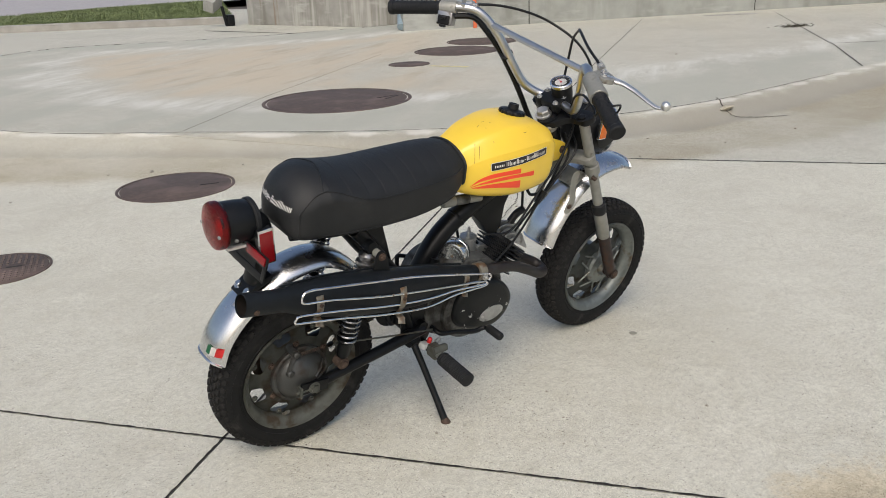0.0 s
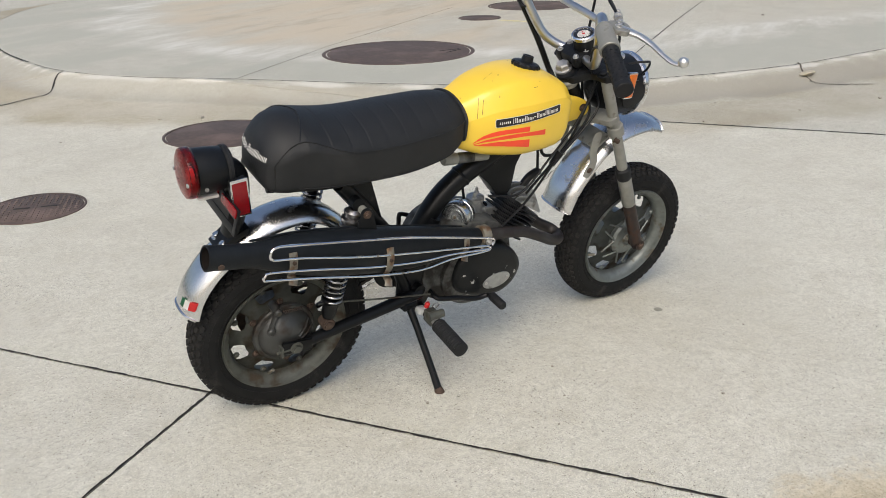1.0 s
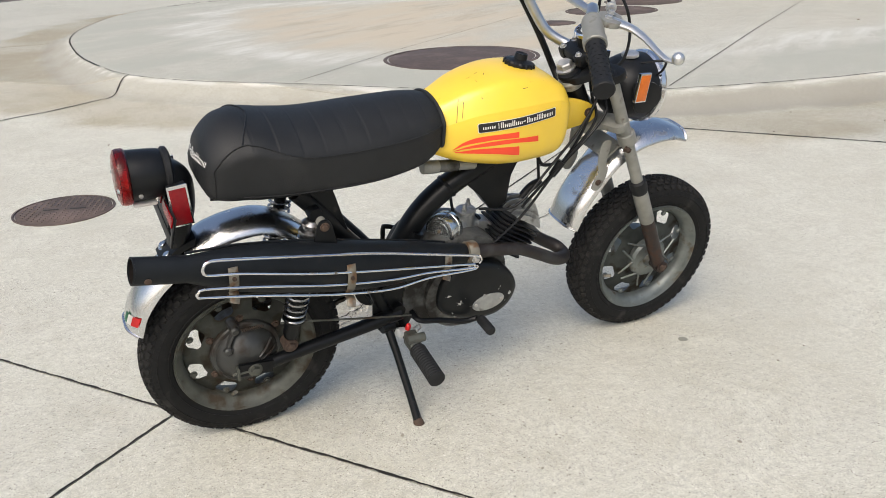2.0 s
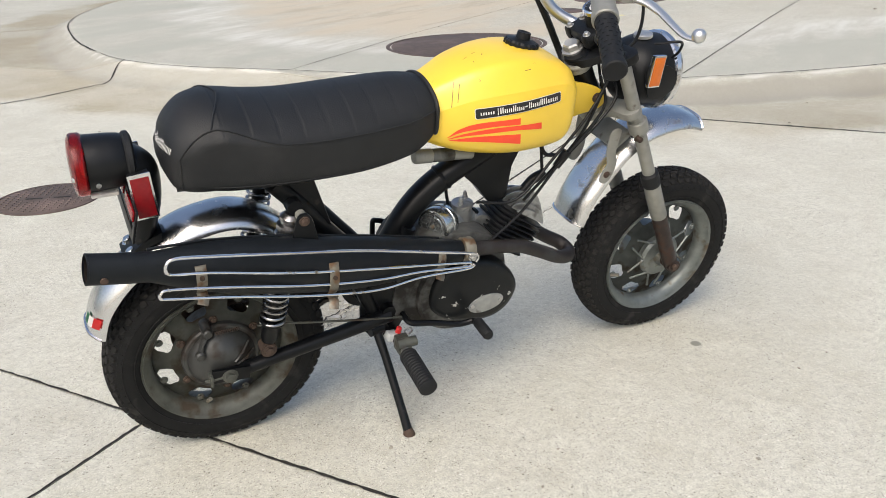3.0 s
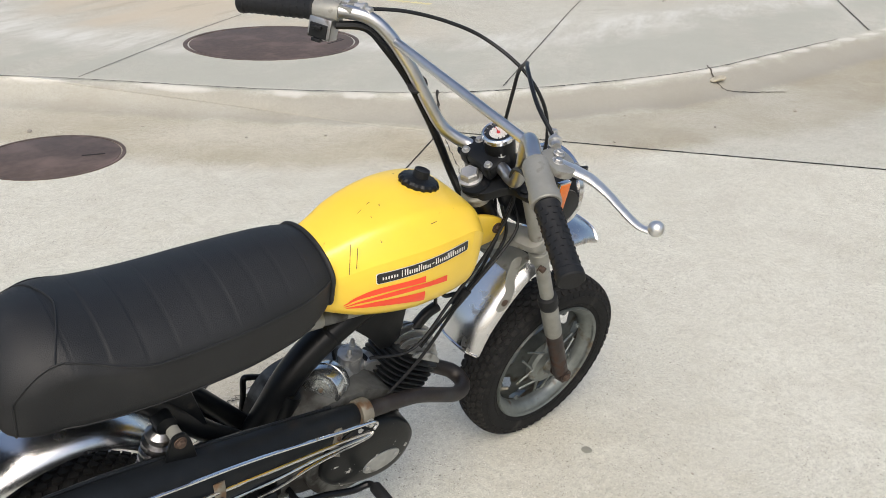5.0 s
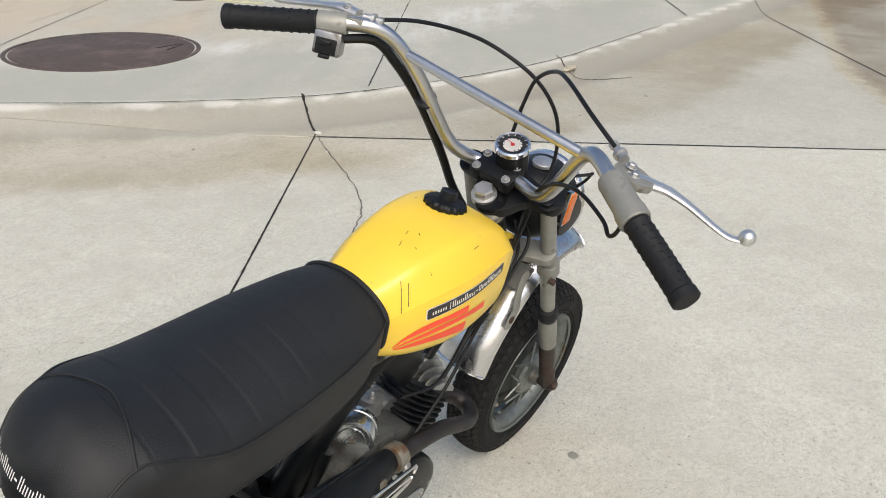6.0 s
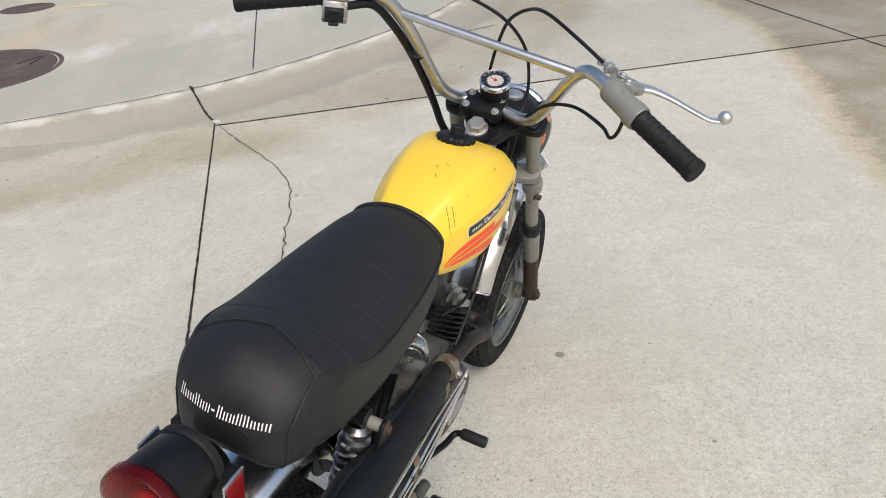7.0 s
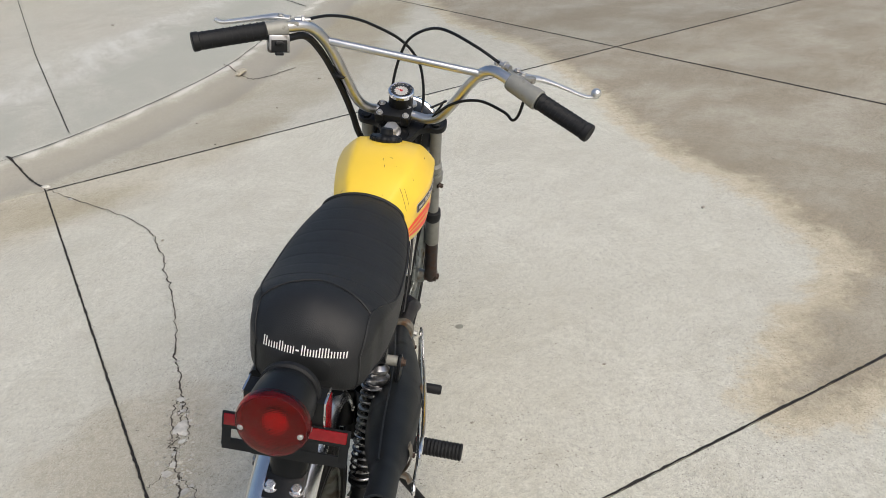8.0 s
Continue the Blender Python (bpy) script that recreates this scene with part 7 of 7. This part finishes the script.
# right perch: throttle housing, lever with ball end
ra, rb = Vector(RB[-3]), Vector(RB[-2])
rd = (rb - ra).normalized()
perch = part("throttle_housing", lathe([(0.0165, -0.012), (0.0185, -0.006), (0.0185, 0.036), (0.0205, 0.044), (0.0205, 0.058), (0.019, 0.060)], ra, rd, 28), GREY, bar, "grey cast throttle and lever housing")
part("lever_mount", plate(round_outline([(0.0, 0.0), (0.035, 0.004), (0.040, 0.026), (0.012, 0.040), (-0.016, 0.034), (-0.014, 0.008)], 4), -0.005, 0.005, 0.001), GREY, perch).matrix_local = Matrix.Translation((0.590, -0.232, 0.902)) @ Matrix((Vector((-0.35, -0.93, -0.1)).normalized(), Vector((0.05, -0.13, 0.99)).normalized(), Vector((0.93, -0.35, 0)).normalized())).transposed().to_4x4()
for q in ((0.612, -0.240, 0.908), (0.600, -0.252, 0.904)):
    part("lever_screw", hexbolt(q, (0.05, -0.13, 0.99), 0.0055, 0.006), STEEL, perch)
lv = spline([(0.602, -0.240, 0.902), (0.613, -0.266, 0.898), (0.623, -0.290, 0.895), (0.627, -0.320, 0.888), (0.626, -0.350, 0.880), (0.627, -0.377, 0.873), (0.632, -0.393, 0.873)], 6)
lever_r = part("brake_lever", sweep(lv, resample([0.010, 0.013, 0.011, 0.0085, 0.0075, 0.007, 0.007], 6), 14, flat=0.5, up=(0, 0, 1)), ALLOY, bar, "bright alloy lever with ball end")
bm = bmesh.new()
bmesh.ops.create_uvsphere(bm, u_segments=20, v_segments=12, radius=0.0105, matrix=Matrix.Translation((0.633, -0.399, 0.880)))
part("ball", bm, ALLOY, lever_r)
part("cable_adjuster", joined(lathe([(0.007, 0), (0.007, 0.010), (0.0095, 0.011), (0.0095, 0.016), (0.005, 0.018)], (0.622, -0.225, 0.908), (0.55, 0.75, 0.12), 14), lathe([(0.0045, 0.016), (0.0045, 0.030), (0.007, 0.031), (0.007, 0.036)], (0.622, -0.225, 0.908), (0.55, 0.75, 0.12), 12)), STEEL, perch)
# left perch, switch box, lever
la, lb = Vector((0.552, 0.215, 0.942)), Vector((0.527, 0.252, 0.9365))
part("clutch_perch", lathe([(0.0155, -0.012), (0.017, -0.008), (0.017, 0.030), (0.0155, 0.034)], la, (lb - la).normalized(), 26), GREY, bar, "grey cast clutch lever perch")
swx = part("switch_box", box((0.030, 0.040, 0.034), Matrix.Translation((0.535, 0.214, 0.918)) @ pose(0, 0, 0, 0, 10, 28), 0.004), SPRINGM, bar, "grey metal switch box with black levers")
part("switch_face", box((0.003, 0.030, 0.022), Matrix.Translation((0.5205, 0.207, 0.917)) @ pose(0, 0, 0, 0, 10, 28), 0.001), PLASTIC, swx)
for dz in (0.006, -0.014):
    part("switch_lever", box((0.009, 0.016, 0.006), Matrix.Translation((0.518, 0.206, 0.917 + dz)) @ pose(0, 0, 0, 0, 10, 28), 0.002), PLASTIC, swx)
ll = spline([(0.580, 0.205, 0.957), (0.575, 0.235, 0.957), (0.570, 0.262, 0.952), (0.555, 0.296, 0.946), (0.540, 0.326, 0.942), (0.535, 0.338, 0.947)], 6)
lever_l = part("clutch_lever", sweep(ll, resample([0.011, 0.0135, 0.0105, 0.009, 0.0082, 0.007], 6), 14, flat=0.5, up=(0, 0, 1)), ALLOY, bar, "bright alloy clutch lever")
part("pivot_screw", hexbolt((0.574, 0.222, 0.961), (0, 0, 1), 0.0055, 0.005), STEEL, lever_l)
part("perch_arm", box((0.034, 0.036, 0.011), Matrix.Translation((0.568, 0.206, 0.951)) @ pose(0, 0, 0, 0, 0, 30), 0.003), GREY, lever_l)
part("cable_adjuster", lathe([(0.006, 0), (0.006, 0.012), (0.009, 0.013), (0.009, 0.018), (0.0045, 0.020), (0.0045, 0.03)], (0.580, 0.196, 0.955), (0.35, -0.92, 0.05), 14), STEEL, lever_l)

# cables
def cable(pts, r, label, m_=None):
    part("cable", sweep(spline(pts, 8), r, 8), m_ or PLASTIC, moto, label)


cable([(0.590, 0.176, 0.957), (0.645, 0.148, 0.957), (0.705, 0.115, 0.946), (0.757, 0.080, 0.926), (0.795, 0.022, 0.893), (0.819, -0.016, 0.848), (0.832, -0.031, 0.795), (0.825, -0.036, 0.74), (0.79, -0.03, 0.69), (0.72, -0.05, 0.56), (0.60, -0.06, 0.44)], 0.0032, "black clutch cable in a high loop")
cable([(0.636, -0.206, 0.911), (0.646, -0.155, 0.935), (0.690, -0.085, 0.950), (0.735, -0.040, 0.936), (0.765, 0.0, 0.903), (0.783, 0.020, 0.855), (0.790, 0.030, 0.80), (0.785, 0.032, 0.73), (0.80, 0.03, 0.66), (0.86, 0.05, 0.52)], 0.0032, "black brake cable in a high loop")
cable([(0.592, -0.262, 0.862), (0.598, -0.255, 0.825), (0.603, -0.244, 0.812), (0.615, -0.225, 0.822), (0.640, -0.170, 0.830), (0.680, -0.110, 0.800), (0.735, -0.060, 0.735), (0.77, -0.045, 0.68), (0.73, -0.05, 0.60), (0.66, -0.055, 0.52), (0.58, -0.065, 0.45), (0.50, -0.05, 0.45)], 0.003, "black throttle cable")
cable([(0.545, 0.205, 0.925), (0.590, 0.178, 0.925), (0.618, 0.155, 0.895), (0.655, 0.135, 0.845), (0.685, 0.115, 0.79), (0.71, 0.10, 0.74), (0.735, 0.085, 0.685), (0.74, 0.05, 0.65)], 0.0072, "thick black wiring sleeve along the bar")
cable([(0.76, -0.03, 0.67), (0.77, -0.045, 0.62), (0.74, -0.055, 0.58), (0.68, -0.06, 0.52), (0.60, -0.07, 0.43), (0.53, -0.075, 0.375)], 0.003, "black control cable")
cable([(0.80, -0.02, 0.66), (0.79, -0.05, 0.63), (0.755, -0.055, 0.585), (0.69, -0.058, 0.525)], 0.003, "black control cable")
cable([(0.64, -0.04, 0.575), (0.635, -0.045, 0.55), (0.645, -0.05, 0.53), (0.67, -0.05, 0.525)], 0.004, "black lead under the tank")
part("lead_boot", sweep([(0.690, -0.056, 0.532), (0.672, -0.052, 0.500)], [0.010, 0.008], 12), PLASTIC, plug)
cable([(0.86, -0.05, 0.73), (0.885, -0.080, 0.742), (0.905, -0.075, 0.735), (0.91, -0.065, 0.715), (0.905, -0.055, 0.70)], 0.0028, "thin lamp wire")
for x, y, z in ((0.664, 0.122, 0.842), (0.712, 0.075, 0.0)):
    if z:
        part("tie", lathe([(0.017, -0.003), (0.017, 0.003)], (x, y, z), (-0.45, -0.4, 0.8), 14), PLASTIC, bar)
